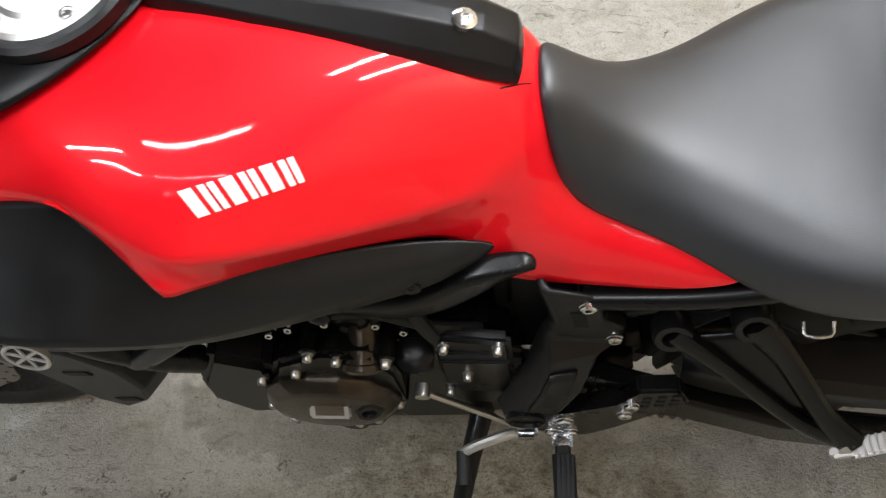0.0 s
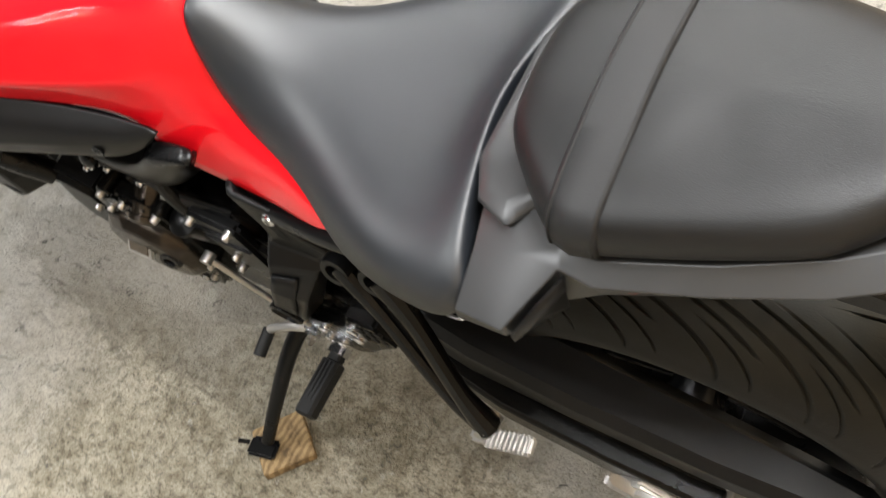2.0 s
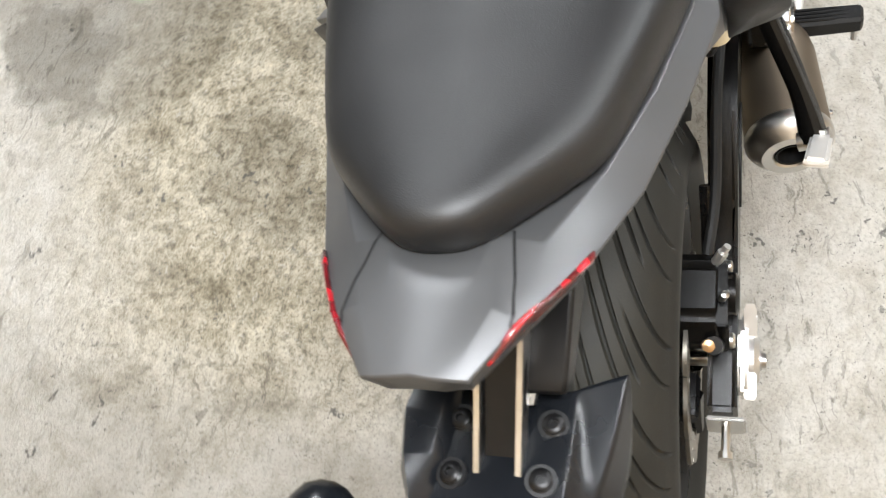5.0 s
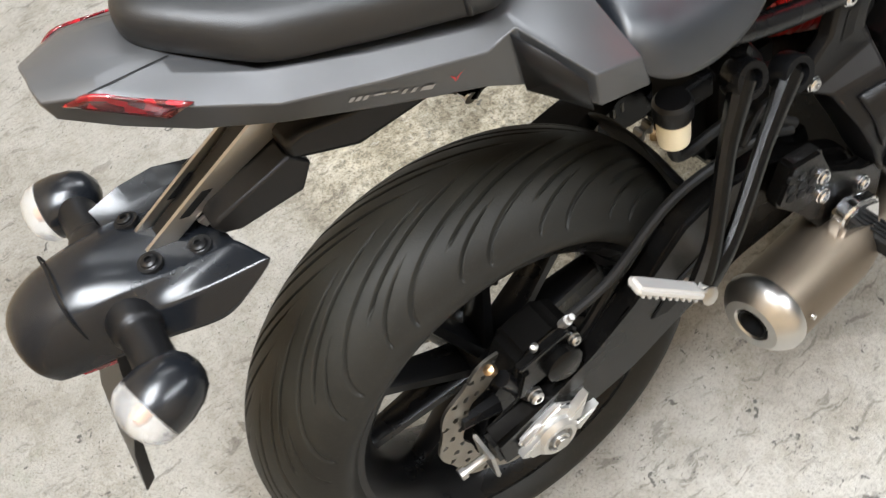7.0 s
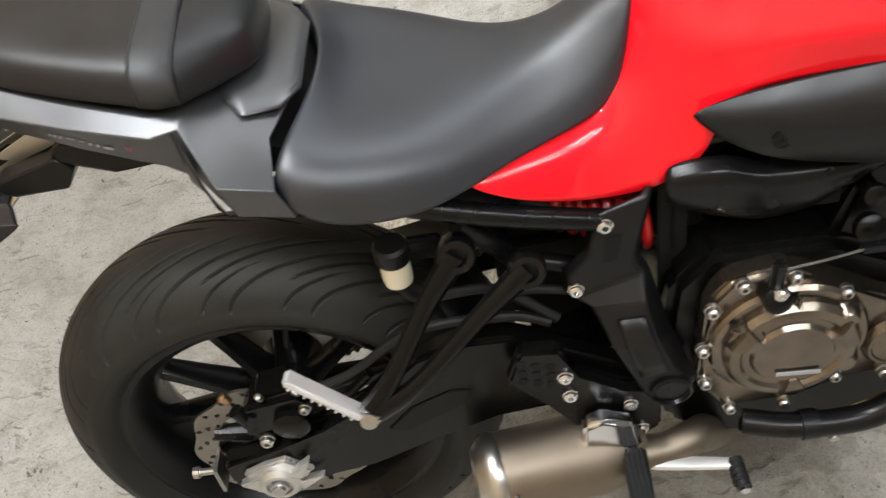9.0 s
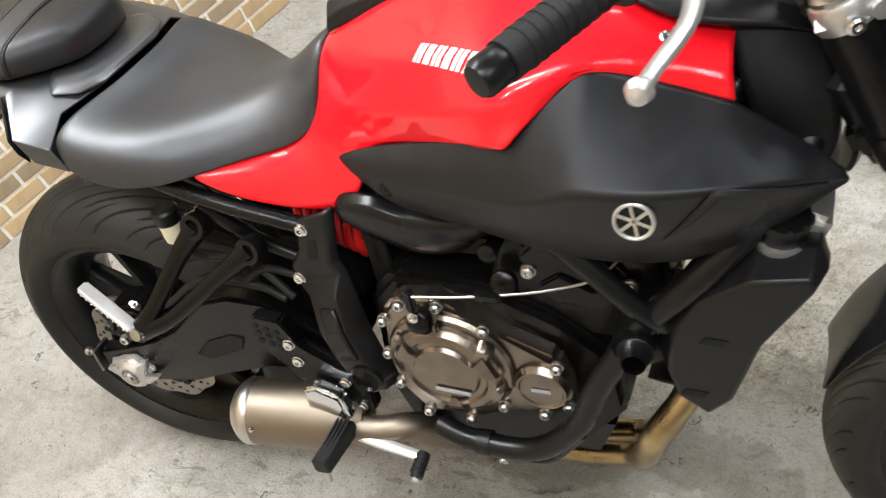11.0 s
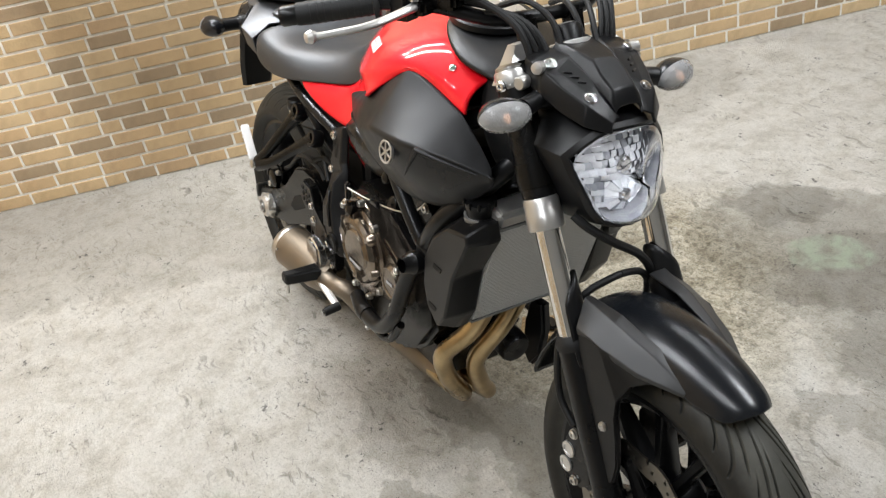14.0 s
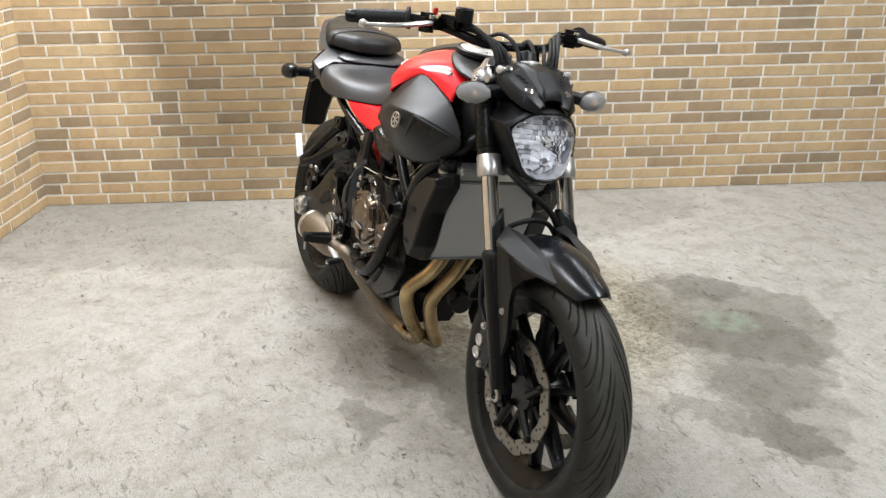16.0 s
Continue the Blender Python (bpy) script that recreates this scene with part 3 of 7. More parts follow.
def tube_fixture():
    """Long batten with a tube under it."""
    root = new("tube_lamp")
    part("housing", block((1.26, 0.07, 0.045), pose(0, 0, ROOM_H - 0.0235), 0.006), PLASTER, root)
    for s in (-1, 1):
        part("end_cap", block((0.025, 0.04, 0.05), pose(s * 0.612, 0, ROOM_H - 0.06), 0.004), WHITE_MARK, root)
    tagged(root, "unseen white fluorescent tube lamp under the ceiling", "lamp", "ceiling tube lamps")
    return root


lamp_root = tube_fixture()
for i, (tx, ty, _, turn) in enumerate(TUBES):
    if i:
        copy_thing(lamp_root, pose(tx, ty, 0, 0, 0, turn))
lamp_root.matrix_basis = pose(TUBES[0][0], TUBES[0][1], 0)

# ---- the motorcycle, in its own upright frame: x ahead from the rear axle, y to its left ----
LEAN = 9.97
bike = new("motorcycle")
bike.matrix_world = pose(0, 0, 0.002, -LEAN, 0, 0)
tagged(bike, "red and black naked motorcycle leaning on its side stand", "motorcycle")
REAR, FRONT = Vector((0, 0, 0.304)), Vector((1.404, 0, 0.292))


def tyre(at, radius, width, rim, grooves, sweep):
    """Rounded tread with cut grooves; the sides run in to the rim."""
    n, m = grooves * 80, 72
    half = width / 2
    crown = half * 1.02
    u = np.linspace(-1, 1, m)[None, :]
    v = np.abs(u) / 0.62
    # the grid leans with the grooves, so that each runs along its lines
    base = np.linspace(0, 2 * np.pi, n, endpoint=False)[:, None]
    w = np.clip(v, 0, 1)
    th = base + sweep * (1 - (1 - w) ** 1.9)
    # cross-section: an arc for the tread, then the side wall
    a = np.clip(np.abs(u) / 0.62, 0, 1) * 1.18
    y = crown * np.sin(a) * np.sign(u)
    r = radius - crown * (1 - np.cos(a)) * 0.92
    s = np.clip((np.abs(u) - 0.62) / 0.38, 0, 1)
    y_edge, r_edge = crown * np.sin(1.18), radius - crown * (1 - np.cos(1.18)) * 0.92
    y = np.where(s > 0, np.sign(u) * (y_edge + (half * 0.80 - y_edge) * s ** 2 + half * 0.10 * np.sin(np.pi * s)), y)
    r = np.where(s > 0, r_edge + (rim - r_edge) * s, r)
    depth = np.zeros((n, m))
    pitch = 2 * np.pi / grooves
    slope = sweep * 1.9 * (1 - w) ** 0.9 * radius / (0.62 * width)
    for lo, hi, shift, wide in ((0.14, 0.99, 0.0, 0.0021), (0.50, 0.96, 0.36, 0.0014), (0.08, 0.60, 0.62, 0.0017)):
        off = (base - shift * pitch - np.where(u > 0, 0.5 * pitch, 0) + pitch / 2) % pitch - pitch / 2
        dist = np.abs(off) * radius / np.sqrt(1 + slope ** 2)
        taper = np.clip((v - lo) / 0.12, 0, 1) * np.clip((hi - v) / 0.06, 0, 1)
        cut = np.clip((wide * (0.4 + 0.6 * taper) + 0.0008 - dist) / 0.0010, 0, 1) * (taper > 0)
        depth = np.maximum(depth, cut)
    r = r - depth * 0.0055
    x = at.x + r * np.cos(th)
    z = at.z + r * np.sin(th)
    co = np.stack([x, np.broadcast_to(y, (n, m)), z], -1).reshape(-1, 3)
    i, j = np.meshgrid(np.arange(n), np.arange(m - 1), indexing="ij")
    q = np.stack([i * m + j, i * m + j + 1, (i + 1) % n * m + j + 1, (i + 1) % n * m + j], -1).reshape(-1, 4)
    me = bpy.data.meshes.new("tyre")
    me.from_pydata(co.tolist(), [], q.tolist())
    me.materials.append(TYRE)
    me.polygons.foreach_set("use_smooth", [True] * len(me.polygons))
    ob = new("tyre", me)
    ob["label"] = "worn black tyre with swept tread grooves"
    return ob


def disc(at, y, r0, r1, name, parent, waves=10):
    """Wave-edged brake disc with drilled holes."""
    n, m = 300, 16
    bm = bmesh.new()
    vs = []
    for i in range(n):
        a = 2 * math.pi * i / n
        edge = r1 + 0.0032 * math.cos(a * waves)
        inner = r0 + 0.003 * math.cos(a * waves + 1)
        vs.append([bm.verts.new((at.x + (inner + (edge - inner) * j / (m - 1)) * math.cos(a), y, at.z + (inner + (edge - inner) * j / (m - 1)) * math.sin(a))) for j in range(m)])
    holes = []
    for k in range(waves * 2):
        for q, rr in enumerate((0.18, 0.5, 0.82)):
            a = 2 * math.pi * (k + 0.33 * q) / (waves * 2)
            rad = r0 + (r1 - r0) * rr
            holes.append((at.x + rad * math.cos(a), at.z + rad * math.sin(a)))
    holes = np.array(holes)
    for i in range(n):
        for j in range(m - 1):
            f = (vs[i][j], vs[i][j + 1], vs[(i + 1) % n][j + 1], vs[(i + 1) % n][j])
            c = sum((p.co for p in f), Vector()) / 4
            if np.min(np.hypot(holes[:, 0] - c.x, holes[:, 1] - c.z)) > 0.0037:
                bm.faces.new(f)
    return part(name, bm, DISC, parent, "drilled wave-edged steel brake disc", smooth=0, thick=0.0045)


def cast_wheel(name, at, rim_r, rim_w, hub_w, turn):
    """Ten thin spokes in five pairs between hub and rim."""
    w = rim_w / 2
    prof = [(rim_r - 0.004, -w), (rim_r + 0.010, -w), (rim_r + 0.010, -w + 0.008), (rim_r - 0.004, -w + 0.016), (rim_r - 0.024, -w * 0.4), (rim_r - 0.024, w * 0.4), (rim_r - 0.004, w - 0.016), (rim_r + 0.010, w - 0.008),
            (rim_r + 0.010, w), (rim_r - 0.004, w), (rim_r - 0.018, w - 0.012), (rim_r - 0.036, w * 0.4), (rim_r - 0.036, -w * 0.4), (rim_r - 0.018, -w + 0.012), (rim_r - 0.004, -w)]
    wheel = part(name, lathe(prof, at, (0, 1, 0), 72, cap=False), BLACK_SATIN, bike, "black cast ten-spoke wheel")
    h = hub_w / 2
    part("hub", lathe([(0.02, -h), (0.042, -h), (0.046, -h + 0.008), (0.036, -h * 0.5), (0.036, h * 0.5), (0.046, h - 0.008), (0.042, h), (0.02, h)], at, (0, 1, 0), 32), BLACK_SATIN, wheel)
    for k in range(5):
        for s in (-1, 1):
            a0, a1 = radians(turn + 72 * k + s * 10), radians(turn + 72 * k + s * 17)
            d0, d1 = Vector((math.cos(a0), 0, math.sin(a0))), Vector((math.cos(a1), 0, math.sin(a1)))
            e0, e1 = Vector((-d0.z, 0, d0.x)), Vector((-d1.z, 0, d1.x))
            rings = []
            for t in (0, 0.25, 0.6, 0.9, 1.0):
                c = at + d0 * 0.036 * (1 - t) + d1 * (rim_r - 0.030) * t
                e = e0.lerp(e1, t)
                tw, td = 0.012 - 0.003 * math.sin(math.pi * t), 0.026 - 0.012 * t
                rings.append([c + e * tw * p + Vector((0, td * q, 0)) for p, q in ((-1, -0.6), (-0.6, -1), (0.6, -1), (1, -0.6), (1, 0.6), (0.6, 1), (-0.6, 1), (-1, 0.6))])
            part("spoke", loft(rings), BLACK_SATIN, wheel)
    return wheel


rear_wheel = cast_wheel("rear_wheel", REAR, 0.218, 0.150, 0.16, 25)
tyre(REAR, 0.3165, 0.186, 0.222, 17, 0.80).parent = rear_wheel
disc(REAR, -0.092, 0.088, 0.1225, "brake_disc", rear_wheel)
front_wheel = cast_wheel("front_wheel", FRONT, 0.218, 0.098, 0.11, 10)
front_tyre = tyre(FRONT, 0.297, 0.122, 0.222, 15, -0.74)
front_tyre.parent = front_wheel
front_tyre.data.materials[0] = TYRE_DUSTY
for s in (-1, 1):
    disc(FRONT, s * 0.070, 0.108, 0.141, "brake_disc", front_wheel)
    for k in range(5):
        a = radians(20 + 72 * k)
        bm = tube([FRONT + Vector((0.045 * math.cos(a), s * 0.060, 0.045 * math.sin(a))), FRONT + Vector((0.113 * math.cos(a + 0.2), s * 0.071, 0.113 * math.sin(a + 0.2)))], [0.013, 0.008], 8, 1)
        bm = bolt(FRONT + Vector((0.112 * math.cos(a + 0.2), s * 0.073, 0.112 * math.sin(a + 0.2))), (0, s, 0), 0.008, 0.006, bm)
        part("disc_carrier", bm, BLACK_SATIN, front_wheel)
for k in range(5):
    a = radians(72 * k)
    part("disc_carrier", tube([REAR + Vector((0.045 * math.cos(a), -0.085, 0.045 * math.sin(a))), REAR + Vector((0.095 * math.cos(a + 0.2), -0.090, 0.095 * math.sin(a + 0.2)))], [0.016, 0.010], 8, 1), BLACK_SATIN, rear_wheel)
# rear sprocket and chain on the bike's left
bm = lathe([(0.05, 0.123), (0.095, 0.123), (0.102, 0.126), (0.095, 0.131), (0.05, 0.131)], REAR, (0, 1, 0), 86)
part("sprocket", bm, STEEL, rear_wheel)
for up in (0, 1):
    rings = []
    for k in range(129):
        t = k / 128
        p = Vector((t * 0.50, 0.132, 0.290 + (0.094 if up else -0.080) + t * (0.101 + (-0.062 if up else 0.060))))
        hw, hh = (0.0095, 0.0075) if k % 4 < 2 else (0.0065, 0.0045)
        rings.append([p + Vector((0, hw * a, hh * b)) for a, b in ((-1, -1), (1, -1), (1, 1), (-1, 1))])
    part("chain", loft(rings), CHAIN, bike, "greasy steel drive chain", smooth=0)
# ---- bodywork ----
TANK = [
    [(0.330, 0, 0.744), (0.328, 0.060, 0.746), (0.320, 0.124, 0.751), (0.318, 0.136, 0.747), (0.318, 0.140, 0.741)],
    [(0.370, 0, 0.746), (0.366, 0.050, 0.748), (0.350, 0.100, 0.756), (0.356, 0.126, 0.741), (0.362, 0.134, 0.712)],
    [(0.410, 0, 0.748), (0.405, 0.040, 0.750), (0.398, 0.072, 0.760), (0.408, 0.107, 0.741), (0.416, 0.121, 0.690)],
    [(0.450, 0, 0.756), (0.445, 0.030, 0.758), (0.440, 0.054, 0.766), (0.455, 0.094, 0.746), (0.465, 0.114, 0.682)],
    [(0.474, 0, 0.790), (0.474, 0.022, 0.792), (0.476, 0.044, 0.802), (0.496, 0.086, 0.774), (0.520, 0.113, 0.688)],
    [(0.488, 0, 0.846), (0.489, 0.024, 0.845), (0.492, 0.046, 0.842), (0.514, 0.084, 0.812), (0.556, 0.120, 0.728)],
    [(0.500, 0, 0.890), (0.501, 0.028, 0.887), (0.506, 0.050, 0.872), (0.530, 0.091, 0.836), (0.566, 0.114, 0.764)],
    [(0.560, 0, 0.922), (0.560, 0.045, 0.918), (0.570, 0.084, 0.884), (0.577, 0.116, 0.842), (0.585, 0.116, 0.794)],
    [(0.640, 0, 0.955), (0.640, 0.058, 0.950), (0.660, 0.128, 0.915), (0.665, 0.160, 0.866), (0.665, 0.145, 0.820)],
    [(0.730, 0, 0.978), (0.730, 0.070, 0.974), (0.745, 0.160, 0.938), (0.752, 0.196, 0.896), (0.748, 0.184, 0.846)],
    [(0.800, 0, 0.984), (0.800, 0.085, 0.980), (0.812, 0.158, 0.950), (0.806, 0.202, 0.905), (0.795, 0.213, 0.866)],
    [(0.870, 0, 0.980), (0.870, 0.095, 0.972), (0.868, 0.140, 0.948), (0.864, 0.158, 0.936), (0.866, 0.157, 0.924)],
    [(0.950, 0, 0.962), (0.950, 0.095, 0.950), (0.942, 0.134, 0.926), (0.938, 0.144, 0.914), (0.940, 0.145, 0.901)],
    [(1.000, 0, 0.945), (0.998, 0.090, 0.930), (1.000, 0.122, 0.910), (1.003, 0.134, 0.895), (1.005, 0.138, 0.880)],
]
body = sheet(whole(TANK))
layer = body.edges.layers.float.new("crease_edge")
sharp_point = body.verts.layers.float.new("crease_vert")
for v in body.verts:
    if any((Vector(TANK[k][4]) - Vector((v.co.x, abs(v.co.y), v.co.z))).length < 1e-4 for k in (10, 11, 13)):
        v[sharp_point] = 0.9
body.edges.ensure_lookup_table()
for e in body.edges:
    mid = (e.verts[0].co + e.verts[1].co) / 2
    along_x = abs(e.verts[0].co.x - e.verts[1].co.x) > 0.03
    if along_x and mid.x < 0.79 and any(abs(mid.z - (TANK[k][3][2] + TANK[k + 1][3][2]) / 2) < 0.002 for k in range(6, 10)):
        e[layer] = 0.95
    if mid.x < 0.80 and any(abs(mid.z - (TANK[k][2][2] + TANK[k + 1][2][2]) / 2) < 0.001 and abs(mid.x - (TANK[k][2][0] + TANK[k + 1][2][0]) / 2) < 0.002 for k in range(6, 10)):
        e[layer] = 0.6
tank = part("fuel_tank", body, RED, bike, "glossy red fuel tank with side wings below the seat", sub=3, thick=0.006)
SCOOP = [
    [(0.536, 0.118, 0.778), (0.540, 0.121, 0.773), (0.546, 0.124, 0.766), (0.558, 0.128, 0.756), (0.570, 0.130, 0.746)],
    [(0.600, 0.124, 0.801), (0.600, 0.148, 0.787), (0.605, 0.153, 0.767), (0.610, 0.152, 0.742), (0.614, 0.146, 0.724)],
    [(0.700, 0.160, 0.836), (0.700, 0.187, 0.817), (0.700, 0.191, 0.787), (0.700, 0.183, 0.748), (0.700, 0.160, 0.720)],
    [(0.796, 0.208, 0.870), (0.795, 0.222, 0.838), (0.795, 0.228, 0.802), (0.790, 0.210, 0.748), (0.785, 0.180, 0.712)],
    [(0.868, 0.157, 0.927), (0.867, 0.200, 0.884), (0.867, 0.243, 0.838), (0.860, 0.222, 0.765), (0.850, 0.188, 0.706)],
    [(0.942, 0.144, 0.904), (0.940, 0.196, 0.874), (0.940, 0.246, 0.842), (0.945, 0.232, 0.770), (0.940, 0.186, 0.706)],
    [(1.005, 0.142, 0.882), (1.006, 0.184, 0.863), (1.010, 0.224, 0.842), (1.016, 0.206, 0.780), (1.010, 0.168, 0.722)],
    [(1.060, 0.144, 0.850), (1.064, 0.167, 0.841), (1.068, 0.188, 0.830), (1.068, 0.176, 0.790), (1.058, 0.152, 0.750)],
    [(1.102, 0.146, 0.818), (1.106, 0.152, 0.815), (1.109, 0.154, 0.810), (1.108, 0.150, 0.800), (1.100, 0.142, 0.790)],
]
for s in (1, -1):
    body = sheet([[(x, s * y, z) for x, y, z in r] for r in SCOOP])
    body.verts.index_update()
    layer = body.edges.layers.float.new("crease_edge")
    body.verts.ensure_lookup_table()
    sharp_point = body.verts.layers.float.new("crease_vert")
    body.verts.ensure_lookup_table()
    for k in (20, 30):
        body.verts[k][sharp_point] = 0.9
    for k, (row, col) in enumerate((r, c) for r in range(9) for c in range(5)):
        for e in body.verts[k].link_edges:
            other = e.other_vert(body.verts[k]).index
            if other == k + 5 and col == 2 and row > 0:
                e[layer] = 1.0
            if other == k + 1 and row == 4 and col < 2:
                e[layer] = 0.9
    scoop = part("air_scoop", body, SCOOP_PLASTIC, bike, "matt black tank side scoop", sub=3, thick=0.006)
    hull = skin(scoop)
    way = Vector((-0.35, -s * 0.93, -0.10))
    # Darker patch laid on the scoop for the shade of its intake recess.
    rim = [(0.955, s * 0.235, 0.776), (1.000, s * 0.225, 0.838), (1.088, s * 0.160, 0.812), (0.992, s * 0.200, 0.738)]
    intake = part("intake", draped(hull, rim, way, 0.0012, 10), BLACK_SATIN, scoop, "darker patch for the shade in the scoop's air intake")
    edge = draped(hull, rim, way, 0.001, 10)
    edge.verts.ensure_lookup_table()
    ring = [edge.verts[k].co.copy() for k in [*range(0, 11), *range(21, 121, 11)]]
    edge.free()
    part("intake_lip", tube(ring, [0.0012, 0.0040, 0.0055, 0.0035, 0.0012], 8, 2), SCOOP_PLASTIC, intake)
    bm = bolt((0.615, s * 0.153, 0.758), (0, s, 0.1), 0.006, 0.003)
    lathe([(0.009, -0.002), (0.010, 0.002), (0.008, 0.002)], (0.615, s * 0.153, 0.758), (0, s, 0.1), 20, bm)
    part("panel_bolt", bm, BLACK_SATIN, scoop)
    # round maker's badge: ring and three crossed bars
    n = Vector((0.04, s, 0.18)).normalized()
    c = Vector((0.927, s * 0.237, 0.812)) + n * 0.006
    bm = lathe([(0.0205, -0.003), (0.0205, 0.002), (0.0185, 0.003), (0.0165, 0.002), (0.0165, -0.003)], c, n, 40)
    for k in range(3):
        block((0.0035, 0.034, 0.004), facing(c, n, 60 * k + 10), 0.0005, bm)
    part("badge", bm, ALLOY, scoop, "round silver badge of ring and crossed bars")
    lathe_base = lathe([(0.0, -0.004), (0.017, -0.004), (0.017, 0.0005), (0.0, 0.0005)], c, n, 30)
    part("badge_ground", lathe_base, DARK_VOID, scoop)
    # inner black panel between tank front and fork
    inner = [[(0.985, 0.100, 0.952), (1.03, 0.085, 0.955), (1.075, 0.060, 0.95)], [(1.000, 0.134, 0.895), (1.05, 0.125, 0.89), (1.09, 0.10, 0.88)], [(1.02, 0.145, 0.85), (1.06, 0.140, 0.84), (1.10, 0.125, 0.825)], [(1.03, 0.12, 0.79), (1.06, 0.12, 0.78), (1.09, 0.11, 0.77)]]
    inner = [[(x, y * 0.78, z) for x, y, z in r] for r in inner]
    part("inner_panel", sheet([[(x, s * y, z) for x, y, z in r] for r in inner]), DARK_VOID, bike, "black inner panel ahead of the tank", sub=2, thick=0.004)
    # air box side cover below the scoop
    box = [[(0.512, 0.112, 0.712), (0.512, 0.126, 0.700), (0.512, 0.124, 0.668), (0.520, 0.100, 0.655)], [(0.545, 0.118, 0.722), (0.545, 0.136, 0.712), (0.548, 0.132, 0.652), (0.552, 0.104, 0.636)],
           [(0.580, 0.120, 0.722), (0.580, 0.138, 0.712), (0.584, 0.134, 0.640), (0.588, 0.106, 0.624)], [(0.602, 0.116, 0.706), (0.602, 0.138, 0.696), (0.618, 0.134, 0.630), (0.622, 0.106, 0.616)],
           [(0.660, 0.118, 0.708), (0.664, 0.140, 0.697), (0.672, 0.134, 0.638), (0.674, 0.104, 0.624)], [(0.710, 0.120, 0.710), (0.716, 0.140, 0.700), (0.712, 0.132, 0.672), (0.706, 0.104, 0.660)], [(0.748, 0.122, 0.712), (0.752, 0.136, 0.704), (0.744, 0.130, 0.692), (0.736, 0.104, 0.684)]]
    if s > 0:
        box = [[(0.500, 0.112, 0.760), (0.502, 0.132, 0.752), (0.512, 0.130, 0.742), (0.520, 0.100, 0.735)], [(0.566, 0.118, 0.750), (0.572, 0.140, 0.741), (0.545, 0.134, 0.690), (0.548, 0.104, 0.675)],
               [(0.590, 0.120, 0.722), (0.594, 0.142, 0.714), (0.575, 0.136, 0.658), (0.578, 0.104, 0.645)], [(0.624, 0.120, 0.700), (0.626, 0.144, 0.691), (0.612, 0.138, 0.628), (0.615, 0.104, 0.616)],
               [(0.667, 0.120, 0.693), (0.668, 0.144, 0.684), (0.660, 0.138, 0.616), (0.663, 0.104, 0.603)], [(0.715, 0.120, 0.690), (0.716, 0.142, 0.681), (0.706, 0.136, 0.634), (0.708, 0.104, 0.622)], [(0.747, 0.122, 0.688), (0.748, 0.138, 0.680), (0.738, 0.132, 0.668), (0.736, 0.104, 0.664)]]
    bm = sheet([[(x, s * y, z) for x, y, z in r] for r in box])
    layer = bm.edges.layers.float.new("crease_edge")
    for e in bm.edges:
        if all(min((v.co - Vector((r[1][0], s * r[1][1], r[1][2]))).length for r in box) < 1e-4 for v in e.verts):
            e[layer] = 0.9
    part("airbox_cover", bm, BLACK_SATIN, bike, "black air box side cover", sub=2, thick=0.004)

# tank top: cover round the cap, pad towards the seat
COVER = [
    [(0.800, 0, 0.992), (0.800, 0.010, 0.992), (0.801, 0.018, 0.990)], [(0.818, 0, 0.996), (0.820, 0.040, 0.994), (0.824, 0.052, 0.987)],
    [(0.850, 0, 0.996), (0.852, 0.066, 0.992), (0.855, 0.080, 0.982)], [(0.905, 0, 0.986), (0.905, 0.086, 0.982), (0.908, 0.106, 0.968)],
    [(0.960, 0, 0.972), (0.960, 0.090, 0.966), (0.964, 0.116, 0.946)], [(1.040, 0, 0.955), (1.040, 0.070, 0.950), (1.045, 0.090, 0.935)], [(1.090, 0, 0.93), (1.09, 0.050, 0.925), (1.095, 0.06, 0.90)]]
part("tank_top_cover", sheet(whole(COVER)), BLACK_PLASTIC, bike, "black cover round the fuel cap", sub=2, thick=0.005)
PAD = [
    [(0.513, 0, 0.905), (0.514, 0.020, 0.904), (0.516, 0.029, 0.900), (0.518, 0.031, 0.894)], [(0.517, 0, 0.928), (0.518, 0.016, 0.927), (0.522, 0.030, 0.914), (0.526, 0.034, 0.900)],
    [(0.545, 0, 0.946), (0.546, 0.015, 0.945), (0.548, 0.033, 0.928), (0.548, 0.037, 0.910)], [(0.630, 0, 0.972), (0.630, 0.014, 0.970), (0.630, 0.031, 0.956), (0.630, 0.035, 0.942)],
    [(0.720, 0, 0.992), (0.720, 0.012, 0.990), (0.722, 0.025, 0.980), (0.724, 0.029, 0.968)], [(0.790, 0, 1.000), (0.790, 0.008, 0.999), (0.792, 0.016, 0.992), (0.794, 0.020, 0.980)],
    [(0.820, 0, 1.000), (0.820, 0.006, 0.998), (0.822, 0.010, 0.994), (0.822, 0.012, 0.985)]]
pad = part("tank_pad", sheet(whole(PAD)), BLACK_PLASTIC, bike, "black faceted ridge cover along the tank", thick=0.004, smooth=20)
mod = pad.modifiers.new("round", "BEVEL")
mod.width, mod.segments, mod.limit_method, mod.angle_limit = 0.004, 3, "ANGLE", radians(12)
part("pad_bolt", bolt((0.560, 0.009, 0.951), (-0.30, 0.1, 1), 0.0088, 0.004), CHROME, pad, "bright button bolt")
cap_at, cap_n = Vector((0.880, 0, 0.994)), Vector((0.12, 0, 1))
cap = part("fuel_cap", lathe([(0.062, -0.006), (0.062, 0.004), (0.058, 0.007), (0.044, 0.007), (0.040, 0.010), (0.0, 0.010)], cap_at, cap_n, 48), ALLOY, bike, "round silver fuel cap")
